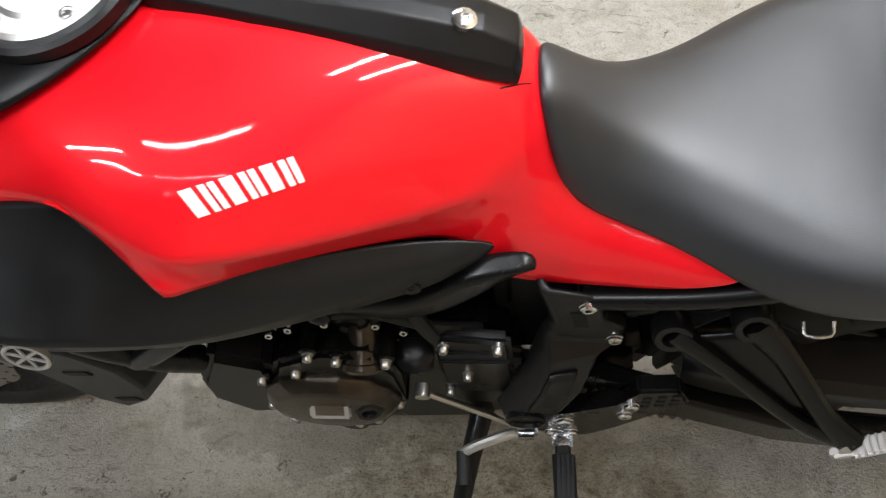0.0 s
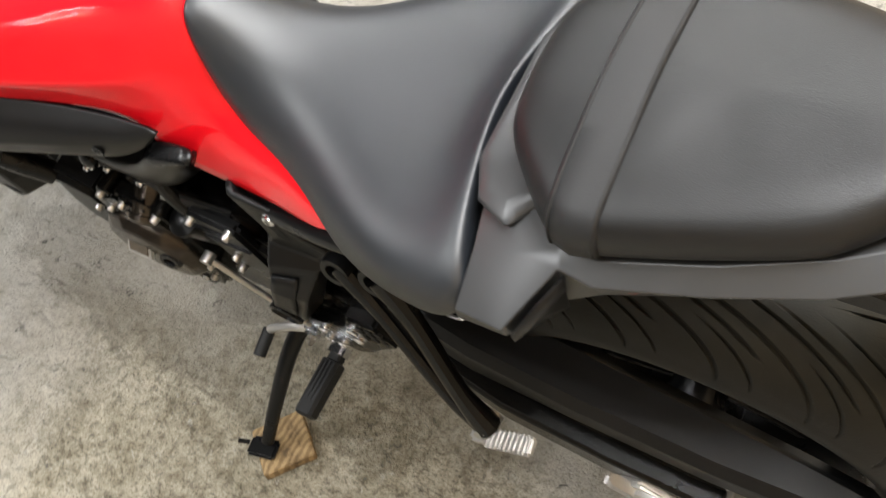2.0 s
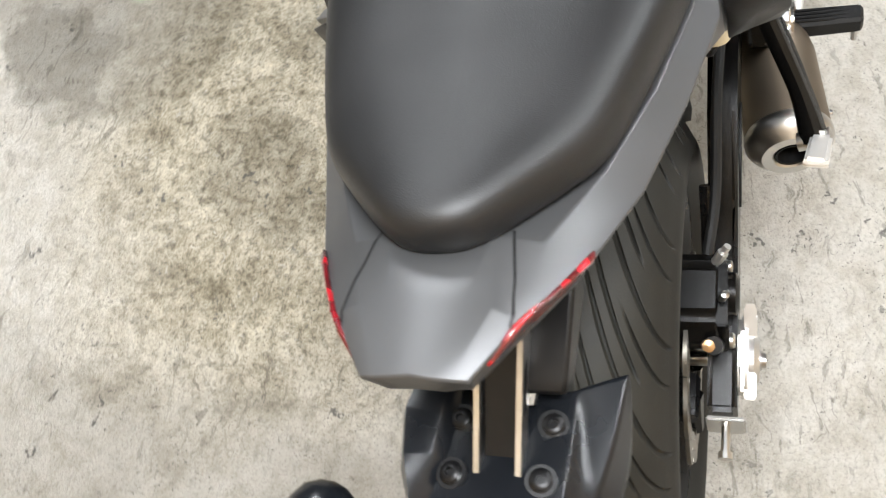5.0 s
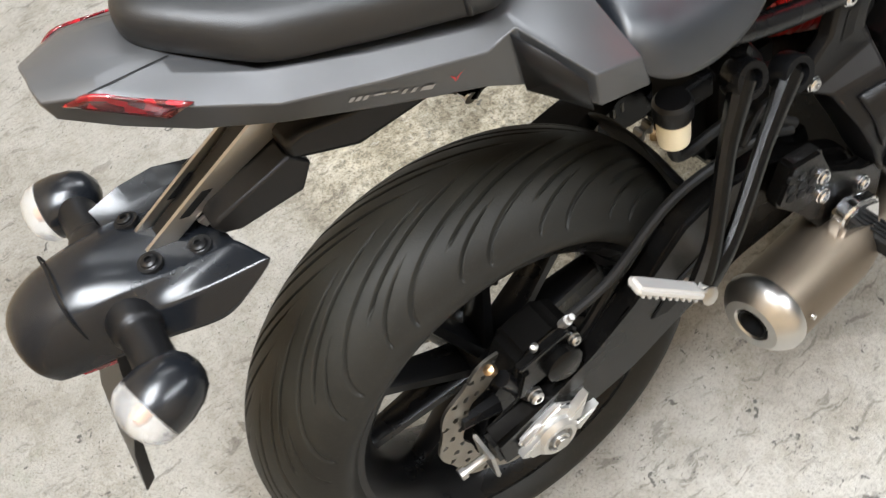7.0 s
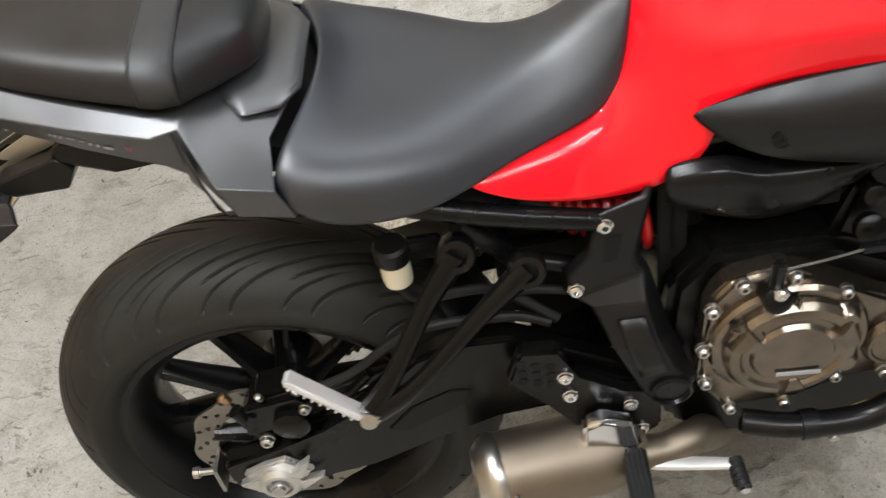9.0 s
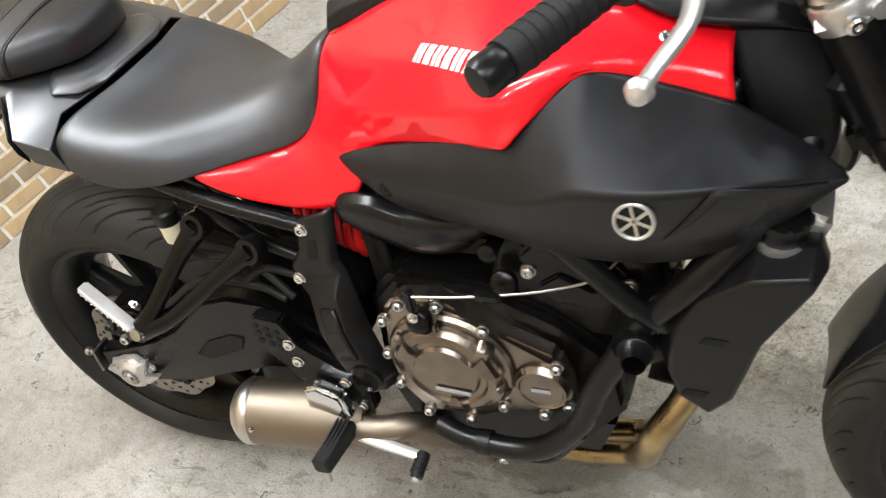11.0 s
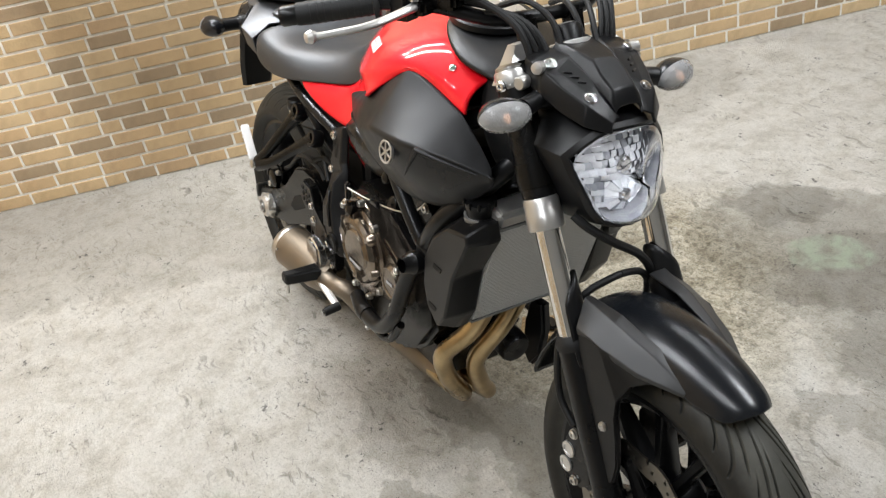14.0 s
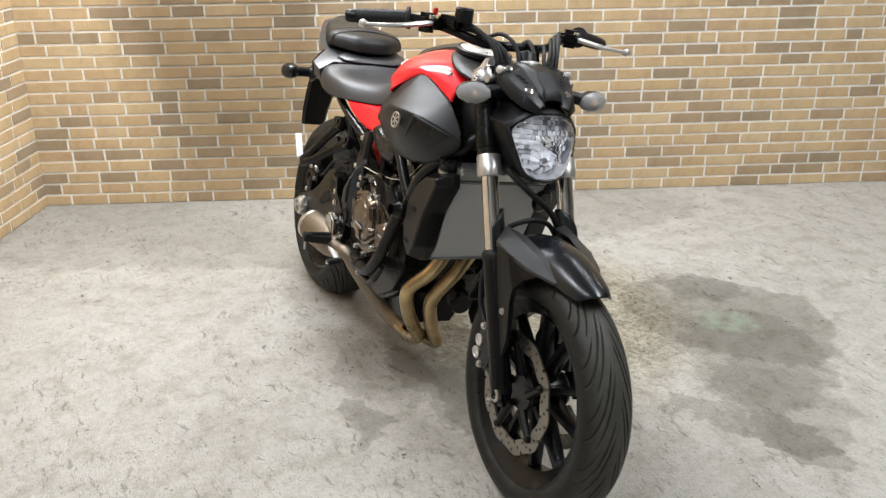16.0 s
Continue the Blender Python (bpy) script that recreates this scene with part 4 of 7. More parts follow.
part("cap_ring", lathe([(0.074, -0.008), (0.074, 0.002), (0.070, 0.005), (0.0625, 0.005), (0.0625, -0.008)], cap_at, cap_n, 48), BLACK_PLASTIC, cap)
for k in range(5):
    a = radians(36 + 72 * k)
    part("cap_bolt", bolt(facing(cap_at, cap_n) @ Vector((0.052 * math.cos(a), 0.052 * math.sin(a), 0.007)), cap_n, 0.005, 0.003), CHROME, cap)
part("cap_lock", block((0.030, 0.014, 0.006), facing(cap_at + cap_n * 0.012, cap_n), 0.003), BLACK_PLASTIC, cap)

# seats
SEAT_ROWS = [
    [(0.500, 0, 0.780), (0.500, 0.022, 0.780), (0.496, 0.034, 0.780), (0.486, 0.048, 0.770), (0.480, 0.056, 0.760)],
    [(0.507, 0, 0.872), (0.505, 0.024, 0.870), (0.500, 0.038, 0.856), (0.488, 0.054, 0.816), (0.480, 0.062, 0.780)],
    [(0.500, 0, 0.890), (0.498, 0.025, 0.887), (0.494, 0.039, 0.870), (0.480, 0.057, 0.818), (0.472, 0.065, 0.775)],
    [(0.468, 0, 0.868), (0.468, 0.026, 0.862), (0.464, 0.042, 0.838), (0.456, 0.068, 0.796), (0.450, 0.077, 0.760)],
    [(0.420, 0, 0.831), (0.420, 0.030, 0.827), (0.415, 0.052, 0.808), (0.408, 0.080, 0.780), (0.402, 0.093, 0.752)],
    [(0.365, 0, 0.812), (0.365, 0.044, 0.810), (0.360, 0.075, 0.799), (0.352, 0.108, 0.776), (0.348, 0.122, 0.748)],
    [(0.316, 0, 0.806), (0.316, 0.056, 0.806), (0.312, 0.104, 0.800), (0.304, 0.144, 0.776), (0.300, 0.156, 0.745)],
    [(0.270, 0, 0.804), (0.270, 0.068, 0.806), (0.264, 0.134, 0.805), (0.252, 0.168, 0.784), (0.248, 0.172, 0.742)],
    [(0.222, 0, 0.808), (0.218, 0.070, 0.810), (0.208, 0.144, 0.816), (0.196, 0.180, 0.794), (0.194, 0.180, 0.750)],
    [(0.192, 0, 0.824), (0.186, 0.070, 0.824), (0.172, 0.146, 0.829), (0.160, 0.182, 0.808), (0.160, 0.182, 0.768)],
    [(0.182, 0, 0.842), (0.174, 0.060, 0.838), (0.154, 0.138, 0.836), (0.142, 0.172, 0.818), (0.142, 0.174, 0.784)],
    [(0.176, 0, 0.836), (0.168, 0.060, 0.830), (0.146, 0.134, 0.826), (0.134, 0.164, 0.812), (0.136, 0.168, 0.784)],
    [(0.176, 0, 0.800), (0.168, 0.060, 0.798), (0.146, 0.134, 0.796), (0.136, 0.160, 0.790), (0.138, 0.164, 0.780)],
]
rider_seat = part("rider_seat", sheet(whole(SEAT_ROWS)), SEAT, bike, "black vinyl rider seat with flared sides", sub=3, thick=0.006)


def rim_z(x):
    return float(np.interp(x, (-0.19, -0.115, 0.06, 0.14), (0.928, 0.903, 0.876, 0.866)))


PILLION = [(0.138, 0.0), (0.134, 0.045), (0.128, 0.062), (0.098, 0.096), (0.064, 0.130), (0.045, 0.132), (-0.035, 0.112), (-0.100, 0.092), (-0.120, 0.083), (-0.150, 0.056), (-0.180, 0.028), (-0.186, 0.012), (-0.187, 0.0)]
outline = PILLION + [(x, -y) for x, y in PILLION[-2:0:-1]]
cx = -0.02
rings = []
for shrink, up in ((0.985, -0.006), (1.0, 0.006), (0.985, 0.026), (0.90, 0.040), (0.60, 0.046), (0.25, 0.048)):
    rings.append([(cx + (x - cx) * shrink, y * shrink, rim_z(cx + (x - cx) * shrink) + up + (0.010 * max(0, x) / 0.13 if up > 0.02 else 0)) for x, y in outline])
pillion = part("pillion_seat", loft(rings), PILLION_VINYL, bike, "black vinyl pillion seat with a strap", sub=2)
# strap across the pillion seat
hull = skin(pillion)


def over_seat(x, lift):
    """A line across the pillion seat, a little above its cover."""
    row = []
    c = Vector((x, 0, rim_z(x) + 0.004))
    for k in range(37):
        a = math.pi * k / 36
        d = Vector((0, math.cos(a), math.sin(a)))
        spot = hull.ray_cast(c + d * 0.3, -d)[0]
        row.append((spot if spot is not None else c + d * 0.1) + d * lift)
    return row


strap_ob = part("grab_strap", sheet([over_seat(x, h) for x, h in ((0.069, 0.0006), (0.067, 0.0028), (0.048, 0.0032), (0.029, 0.0028), (0.027, 0.0006))]), SEAT_SIDE, pillion, "black stitched strap over the seat", thick=0.001)
for x in (0.0655, 0.0305):
    part("strap_seam", tube(over_seat(x, 0.0030), 0.0009, 6, 1), STITCH, strap_ob)

# grey tail cowl: half sections from the middle outwards, from the front to the tail's tip
TAIL = [
    [(0.158, 0, 0.840), (0.156, 0.060, 0.836), (0.138, 0.134, 0.834), (0.140, 0.181, 0.806), (0.150, 0.177, 0.768), (0.15, 0.120, 0.760)],
    [(0.120, 0, 0.856), (0.116, 0.070, 0.852), (0.098, 0.130, 0.848), (0.090, 0.188, 0.824), (0.098, 0.180, 0.782), (0.11, 0.110, 0.775)],
    [(0.080, 0, 0.862), (0.080, 0.080, 0.860), (0.062, 0.124, 0.866), (0.058, 0.138, 0.862), (0.060, 0.142, 0.806), (0.06, 0.090, 0.795)],
    [(0.030, 0, 0.866), (0.030, 0.080, 0.866), (0.028, 0.124, 0.872), (0.030, 0.141, 0.857), (0.030, 0.129, 0.816), (0.03, 0.090, 0.805)],
    [(-0.050, 0, 0.880), (-0.050, 0.080, 0.880), (-0.050, 0.106, 0.888), (-0.050, 0.124, 0.871), (-0.050, 0.108, 0.836), (-0.05, 0.070, 0.825)],
    [(-0.118, 0, 0.892), (-0.118, 0.060, 0.892), (-0.118, 0.082, 0.902), (-0.120, 0.103, 0.883), (-0.120, 0.086, 0.854), (-0.12, 0.055, 0.845)],
    [(-0.170, 0, 0.926), (-0.172, 0.030, 0.925), (-0.172, 0.056, 0.918), (-0.174, 0.082, 0.904), (-0.176, 0.066, 0.873), (-0.17, 0.04, 0.862)],
    [(-0.215, 0, 0.938), (-0.216, 0.022, 0.937), (-0.218, 0.038, 0.934), (-0.222, 0.053, 0.929), (-0.220, 0.041, 0.890), (-0.215, 0.025, 0.882)],
    [(-0.258, 0, 0.938), (-0.259, 0.012, 0.937), (-0.259, 0.021, 0.935), (-0.258, 0.030, 0.931), (-0.255, 0.027, 0.912), (-0.25, 0.014, 0.906)],
    [(-0.260, 0, 0.922), (-0.260, 0.009, 0.921), (-0.260, 0.015, 0.920), (-0.258, 0.021, 0.919), (-0.255, 0.018, 0.911), (-0.25, 0.010, 0.907)],
]
cowl = part("tail_cowl", sheet(whole(TAIL)), GREY_COWL, bike, "satin grey pointed tail cowl", thick=0.004, smooth=28)
bev = cowl.modifiers.new("round", "BEVEL")
bev.width, bev.segments, bev.limit_method, bev.angle_limit = 0.0025, 3, "ANGLE", radians(18)
for s in (1, -1):
    # Black sheet over the hollow puts its shade into the colour.
    part("recess_shade", sheet([[(0.0810, s * 0.188, 0.822), (0.0660, s * 0.165, 0.844), (0.051, s * 0.1405, 0.860)], [(0.0835, s * 0.186, 0.800), (0.0675, s * 0.164, 0.818), (0.0525, s * 0.1435, 0.834)], [(0.0895, s * 0.180, 0.783), (0.0725, s * 0.161, 0.794), (0.0535, s * 0.1445, 0.806)]]), BLACK_PLASTIC, cowl, "black sheet for the shade in the tail's side hollow", thick=0.0015)
hull = skin(cowl)
for s in (1, -1):
    # seam across the tail and the faceted lamp below it
    down = (0.007, -s * 0.835, -0.551)
    part("cowl_seam", draped(hull, [(-0.2275, s * 0.06, 0.9400), (-0.1615, s * 0.06, 0.9352), (-0.1605, s * 0.06, 0.9338), (-0.2265, s * 0.06, 0.9386)], down, 0.0008, 10), DARK_VOID, cowl, smooth=0)
    part("tail_lamp_lens", draped(hull, [(-0.247, s * 0.06, 0.9400), (-0.227, s * 0.06, 0.9375), (-0.170, s * 0.06, 0.8925), (-0.190, s * 0.06, 0.8895)], down, 0.0030, 8), RED_LENS, cowl, "dark red tail lamp lens", thick=0.003, smooth=12)
    # model mark as plain slanted bars
    for k, (at, w) in enumerate(((0.000, 0.003), (0.005, 0.003), (0.010, 0.003), (0.017, 0.008), (0.029, 0.005), (0.038, 0.003), (0.045, 0.003), (0.052, 0.009))):
        x = -0.073 + at
        z = 0.8640 - 0.30 * at
        h = 0.0020 if w in (0.005, 0.008) else 0.0050
        part("model_mark", draped(hull, [(x, s * 0.12, z), (x + w, s * 0.12, z - 0.3 * w), (x + w - h * 0.5, s * 0.12, z - h - 0.3 * w), (x - h * 0.5, s * 0.12, z - h)], (0, -s, 0), n=2), GREY_MARK, cowl, "plain grey bar of a model mark", smooth=0)
    for k in (-1, 1):
        x, z = 0.004, 0.8450
        part("red_mark", draped(hull, [(x + k * 0.006, s * 0.12, z + 0.004), (x + k * 0.003, s * 0.12, z + 0.002), (x, s * 0.12, z - 0.006), (x + k * 0.0010, s * 0.12, z)], (0, -s, 0), n=3), RED_MARK, cowl, smooth=0)
hump = part("seat_step", loft([[(0.168, -0.066, 0.838), (0.150, -0.104, 0.842), (0.112, -0.122, 0.850), (0.09, -0.09, 0.85), (0.09, 0.09, 0.85), (0.112, 0.122, 0.850), (0.150, 0.104, 0.842), (0.168, 0.066, 0.838)],
                                [(0.160, -0.058, 0.853), (0.144, -0.086, 0.852), (0.114, -0.100, 0.858), (0.09, -0.08, 0.864), (0.09, 0.08, 0.864), (0.114, 0.100, 0.858), (0.144, 0.086, 0.852), (0.160, 0.058, 0.853)]]), GREY_COWL, cowl, "satin grey step between the two seats")
mod = hump.modifiers.new("round", "BEVEL")
mod.width, mod.segments = 0.007, 3

# plain white blocks for the maker's mark on both sides of the tank
hull = skin(tank)
MARK_WAY = Vector((0.296, -0.478, -0.827))
for s in (1, -1):
    A, B, C, D = Vector((0.771, 0.158, 0.94)), Vector((0.752, 0.181, 0.94)), Vector((0.670, 0.148, 0.94)), Vector((0.683, 0.126, 0.94))
    for k in range(6):
        for lo, hi in (((0.06, 0.40), (0.54, 0.88)) if k % 2 else ((0.14, 0.80),)):
            u, w = (k + lo) / 6, (k + hi) / 6
            q = [A.lerp(D, u), A.lerp(D, w), B.lerp(C, w), B.lerp(C, u)]
            part("maker_mark", draped(hull, [(p.x, s * p.y, p.z) for p in q], (MARK_WAY.x, s * MARK_WAY.y, MARK_WAY.z), n=5), WHITE_MARK, tank, "plain white block of a maker's mark", smooth=0)
    part("tank_seam", draped(hull, [(0.533, s * 0.038, 1.0), (0.507, s * 0.022, 1.0), (0.507, s * 0.0208, 1.0), (0.533, s * 0.0368, 1.0)], (0, 0, -1), 0.0006), DARK_VOID, tank, smooth=0)
    spot = hull.ray_cast(Vector((0.940, s * 0.118, 1.1)), Vector((0, 0, -1)))
    part("tank_bolt", bolt(spot[0], spot[1] if spot[1].z > 0 else -spot[1], 0.006, 0.004), CHROME, tank, "small bright bolt")
# ---- frame, swingarm, engine ----
def both(pts):
    return (pts, flip(pts))


for pts in both([(0.150, 0.120, 0.770), (0.230, 0.132, 0.735), (0.330, 0.134, 0.700), (0.450, 0.118, 0.655)]):
    part("subframe_tube", tube(pts, 0.0125, 14, 5), BLACK_SATIN, bike)
for pts in both([(0.770, 0.166, 0.765), (0.840, 0.176, 0.700), (0.910, 0.176, 0.625), (0.935, 0.165, 0.600)]):
    part("frame_tube", tube(pts, 0.014, 14, 5), BLACK_SATIN, bike)
for pts in both([(0.880, 0.150, 0.545), (0.920, 0.168, 0.612), (0.985, 0.168, 0.694), (1.050, 0.120, 0.770), (1.085, 0.050, 0.840)]):
    part("frame_tube", tube(pts, 0.017, 14, 6), BLACK_SATIN, bike, "thick black main frame tube")
for pts in both([(0.500, 0.080, 0.690), (0.620, 0.090, 0.735), (0.760, 0.120, 0.775), (0.930, 0.120, 0.835), (1.070, 0.040, 0.900)]):
    part("frame_tube", tube(pts, 0.017, 12, 5), BLACK_SATIN, bike)
for pts in both([(0.420, 0.095, 0.570), (0.350, 0.098, 0.600), (0.330, 0.115, 0.640), (0.295, 0.128, 0.690)]):
    part("subframe_brace", tube(pts, 0.011, 12, 5), BLACK_SATIN, bike)
part("steering_head", lathe([(0.030, -0.09), (0.034, -0.08), (0.027, -0.06), (0.027, 0.06), (0.034, 0.08), (0.030, 0.09)], (1.085, 0, 0.875), (-0.42, 0, 0.907), 28), BLACK_SATIN, bike)
part("frame_spine", block((0.50, 0.13, 0.11), pose(0.83, 0, 0.80, 0, -17, 0), 0.03), DARK_VOID, bike)
part("under_seat_tray", loft([[(0.46, -0.090, 0.675), (0.46, 0.090, 0.675), (0.46, 0.050, 0.750), (0.46, -0.050, 0.750)], [(0.34, -0.110, 0.690), (0.34, 0.110, 0.690), (0.34, 0.090, 0.750), (0.34, -0.090, 0.750)], [(0.15, -0.11, 0.765), (0.15, 0.11, 0.765), (0.15, 0.11, 0.80), (0.15, -0.11, 0.80)], [(-0.10, -0.06, 0.835), (-0.10, 0.06, 0.835), (-0.10, 0.06, 0.86), (-0.10, -0.06, 0.86)]]), DARK_VOID, bike, "black tray below the seats")
part("battery_box", block((0.15, 0.16, 0.13), pose(0.545, 0, 0.70), 0.02), DARK_VOID, bike)

# pivot covers
COVER_ROWS = [
    [(0.436, 0.112, 0.668), (0.440, 0.126, 0.670), (0.494, 0.128, 0.688), (0.503, 0.114, 0.690)],
    [(0.424, 0.110, 0.612), (0.430, 0.127, 0.613), (0.480, 0.130, 0.624), (0.490, 0.116, 0.624)],
    [(0.400, 0.108, 0.582), (0.406, 0.124, 0.582), (0.476, 0.132, 0.600), (0.488, 0.118, 0.602)],
    [(0.398, 0.108, 0.552), (0.406, 0.124, 0.550), (0.486, 0.134, 0.584), (0.496, 0.120, 0.586)],
    [(0.422, 0.112, 0.540), (0.430, 0.140, 0.542), (0.484, 0.158, 0.562), (0.502, 0.126, 0.562)],
    [(0.440, 0.128, 0.498), (0.448, 0.170, 0.500), (0.494, 0.174, 0.512), (0.514, 0.140, 0.512)],
    [(0.456, 0.138, 0.458), (0.466, 0.178, 0.460), (0.512, 0.180, 0.464), (0.532, 0.150, 0.462)],
    [(0.472, 0.144, 0.424), (0.480, 0.179, 0.424), (0.534, 0.180, 0.428), (0.546, 0.154, 0.424)],
    [(0.486, 0.144, 0.398), (0.492, 0.172, 0.398), (0.528, 0.173, 0.398), (0.538, 0.150, 0.396)],
]
for s in (1, -1):
    cover = part("pivot_cover", sheet([[(x, s * y, z) for x, y, z in r] for r in COVER_ROWS]), BLACK_PLASTIC, bike, "black folded plastic frame pivot cover", thick=0.010, smooth=20)
    mod = cover.modifiers.new("round", "BEVEL")
    mod.width, mod.segments, mod.limit_method, mod.angle_limit = 0.0035, 2, "ANGLE", radians(14)
    hull = skin(cover)
    part("raised_panel", draped(hull, [(0.452, s * 0.17, 0.536), (0.482, s * 0.17, 0.546), (0.506, s * 0.18, 0.470), (0.474, s * 0.18, 0.462)], (0, -s, 0), 0.0050, 5), BLACK_PLASTIC, cover, smooth=12, thick=0.005)
    # Dark patch on the cover for the shade in its slot.
    part("slot", draped(hull, [(0.443, s * 0.13, 0.602), (0.459, s * 0.13, 0.606), (0.466, s * 0.13, 0.642), (0.450, s * 0.13, 0.638)], (0, -s, 0), 0.0008, 3), DARK_VOID, cover, smooth=0)
    part("pivot_cap", lathe([(0.0, 0.0), (0.025, 0.0), (0.025, 0.008), (0.021, 0.010), (0.019, 0.005), (0.0, 0.005)], (0.509, s * 0.176, 0.430), (0, s, 0), 28), BLACK_SATIN, cover)
    for q in ((0.448, s * 0.1275, 0.656), (0.413, s * 0.1250, 0.562)):
        part("cover_bolt", bolt(q, (0, s, 0.05), 0.0085, 0.006), CHROME, cover, "bright button bolt")

# swingarm: right arm with its window, left arm straight
ARM_R = [(-0.070, 0.285), (-0.072, 0.335), (0.020, 0.352), (0.080, 0.376), (0.140, 0.420), (0.215, 0.495), (0.270, 0.514), (0.335, 0.512), (0.385, 0.480), (0.470, 0.430), (0.500, 0.380), (0.400, 0.388), (0.300, 0.376), (0.207, 0.334), (0.130, 0.300), (0.040, 0.276)]
WINDOW = [(0.160, 0.372), (0.196, 0.410), (0.250, 0.434), (0.276, 0.430), (0.262, 0.402), (0.186, 0.364)]
swing = part("swingarm", prism(ARM_R, -0.108, -0.140, 0.006), BLACK_CAST, bike, "black cast swingarm")
# No hole is cut; a dark plate gives the window's shade.
part("arm_window", prism(WINDOW, -0.1385, -0.1425, 0.002), DARK_VOID, swing)
left_arm = part("left_arm", loft([[(x, y0, z0), (x, y1, z0), (x, y1, z1), (x, y0, z1)] for x, y0, y1, z0, z1 in ((-0.078, 0.146, 0.178, 0.288, 0.346), (0.060, 0.146, 0.178, 0.296, 0.366), (0.200, 0.144, 0.174, 0.330, 0.394), (0.320, 0.128, 0.156, 0.362, 0.428), (0.440, 0.105, 0.138, 0.380, 0.452), (0.500, 0.098, 0.130, 0.376, 0.440))]), BLACK_CAST, swing)
mod = left_arm.modifiers.new("round", "BEVEL")
mod.width, mod.segments = 0.006, 2
part("cross_member", block((0.10, 0.22, 0.07), pose(0.41, 0, 0.415, 0, -20, 0), 0.02), BLACK_CAST, swing)
part("rear_axle", lathe([(0.009, -0.17), (0.009, 0.17)], REAR, (0, 1, 0), 16), STEEL, bike)
for s in (1, -1):
    # chain adjuster: cast star plate, nut and screw
    adj = part("axle_block", prism([(-0.040, 0.280), (-0.045, 0.325), (-0.015, 0.335), (0.018, 0.348), (0.024, 0.328), (0.052, 0.318), (0.030, 0.300), (0.026, 0.276), (-0.010, 0.268)], s * (0.139 if s < 0 else 0.176), s * (0.151 if s < 0 else 0.188), 0.004), ALLOY, bike, "cast alloy axle block")
    part("axle_nut", lathe([(0.030, -0.002), (0.030, 0.008), (0.024, 0.014), (0.018, 0.014), (0.018, 0.008), (0.012, 0.008), (0.012, 0.016), (0.0, 0.016)], (0, s * (0.149 if s < 0 else 0.186), 0.304), (0, s, 0), 24), ALLOY, adj)
    for tri in ([(0.016, 0.322), (0.052, 0.350), (0.034, 0.312)], [(0.026, 0.304), (0.064, 0.312), (0.028, 0.286)], [(-0.052, 0.312), (-0.022, 0.326), (-0.022, 0.290)]):
        part("fin", prism(tri, s * (0.146 if s < 0 else 0.183), s * (0.160 if s < 0 else 0.197), 0.002), ALLOY, adj)
    part("adjuster_plate", block((0.005, 0.042, 0.050), pose(-0.081, s * (0.128 if s < 0 else 0.162), 0.312), 0.002), STEEL, adj)
    part("adjuster_screw", lathe([(0.005, 0), (0.005, 0.030), (0.008, 0.030), (0.008, 0.038), (0.0, 0.038)], (-0.082, s * (0.128 if s < 0 else 0.162), 0.312), (-1, 0, 0), 10), STEEL, adj)

# chain guard along the left arm and the hugger in front of the wheel
guard = [[(x, y0, z), (x, y0 + 0.016, z + 0.012), (x, yr, z + 0.010), (x, yr + 0.012, z - 0.004), (x, yr + 0.018, z - (0.038 if x > 0.2 else 0.020))] for x, y0, yr, z in ((0.330, 0.082, 0.120, 0.492), (0.290, 0.070, 0.128, 0.482), (0.240, 0.064, 0.134, 0.468), (0.100, 0.072, 0.138, 0.438), (-0.060, 0.080, 0.138, 0.412), (-0.150, 0.086, 0.134, 0.402), (-0.215, 0.092, 0.128, 0.392), (-0.232, 0.096, 0.122, 0.374))]
part("chain_guard", sheet(guard), BLACK_PLASTIC, bike, "black plastic chain guard", thick=0.003, smooth=18)
hug = []
for a in (4, 22, 42):
    q = radians(a)
    hug.append([REAR + Vector((0.338 * math.cos(q), y, 0.338 * math.sin(q) - 0.05 * (abs(y) / 0.1) ** 2)) for y in (-0.080, -0.055, -0.02, 0.02, 0.055, 0.080)])
part("inner_mudguard", sheet(hug), DARK_VOID, bike, "black mudguard in front of the rear wheel", sub=1, thick=0.003)

# rear caliper
cal = part("rear_caliper", prism([(-0.015, 0.372), (0.065, 0.385), (0.075, 0.430), (0.050, 0.452), (-0.005, 0.440), (-0.028, 0.405)], -0.070, -0.128, 0.008, seg=3), BLACK_CAST, bike, "black rear brake caliper")
part("piston_cover", lathe([(0.024, 0), (0.024, 0.012), (0.018, 0.016), (0.0, 0.016)], (0.040, -0.127, 0.398), (0, -1, 0), 24), BLACK_CAST, cal)
part("slide_pin", tube([(-0.030, -0.118, 0.420), (-0.004, -0.120, 0.360)], 0.010, 12, 1), BLACK_SATIN, cal)
part("pin_tip", lathe([(0.005, 0), (0.0065, 0.006), (0.0065, 0.016), (0.0, 0.018)], (-0.034, -0.112, 0.432), (-0.5, -0.2, 1), 10), COPPER, cal)
part("bleed_nipple", lathe([(0.006, 0), (0.006, 0.02), (0.004, 0.02), (0.004, 0.03), (0.0, 0.03)], (0.055, -0.118, 0.440), (0.3, -0.5, 0.9), 10), ALLOY, cal)
part("caliper_bolt", bolt((-0.002, -0.128, 0.366), (0, -1, 0), 0.009, 0.010), STEEL, cal)
part("caliper_bolt", bolt((0.062, -0.128, 0.420), (0, -1, 0), 0.007, 0.008), STEEL, cal)
part("caliper_ridge", block((0.070, 0.012, 0.008), pose(0.022, -0.126, 0.436, 0, -10, 0), 0.002), BLACK_CAST, cal)
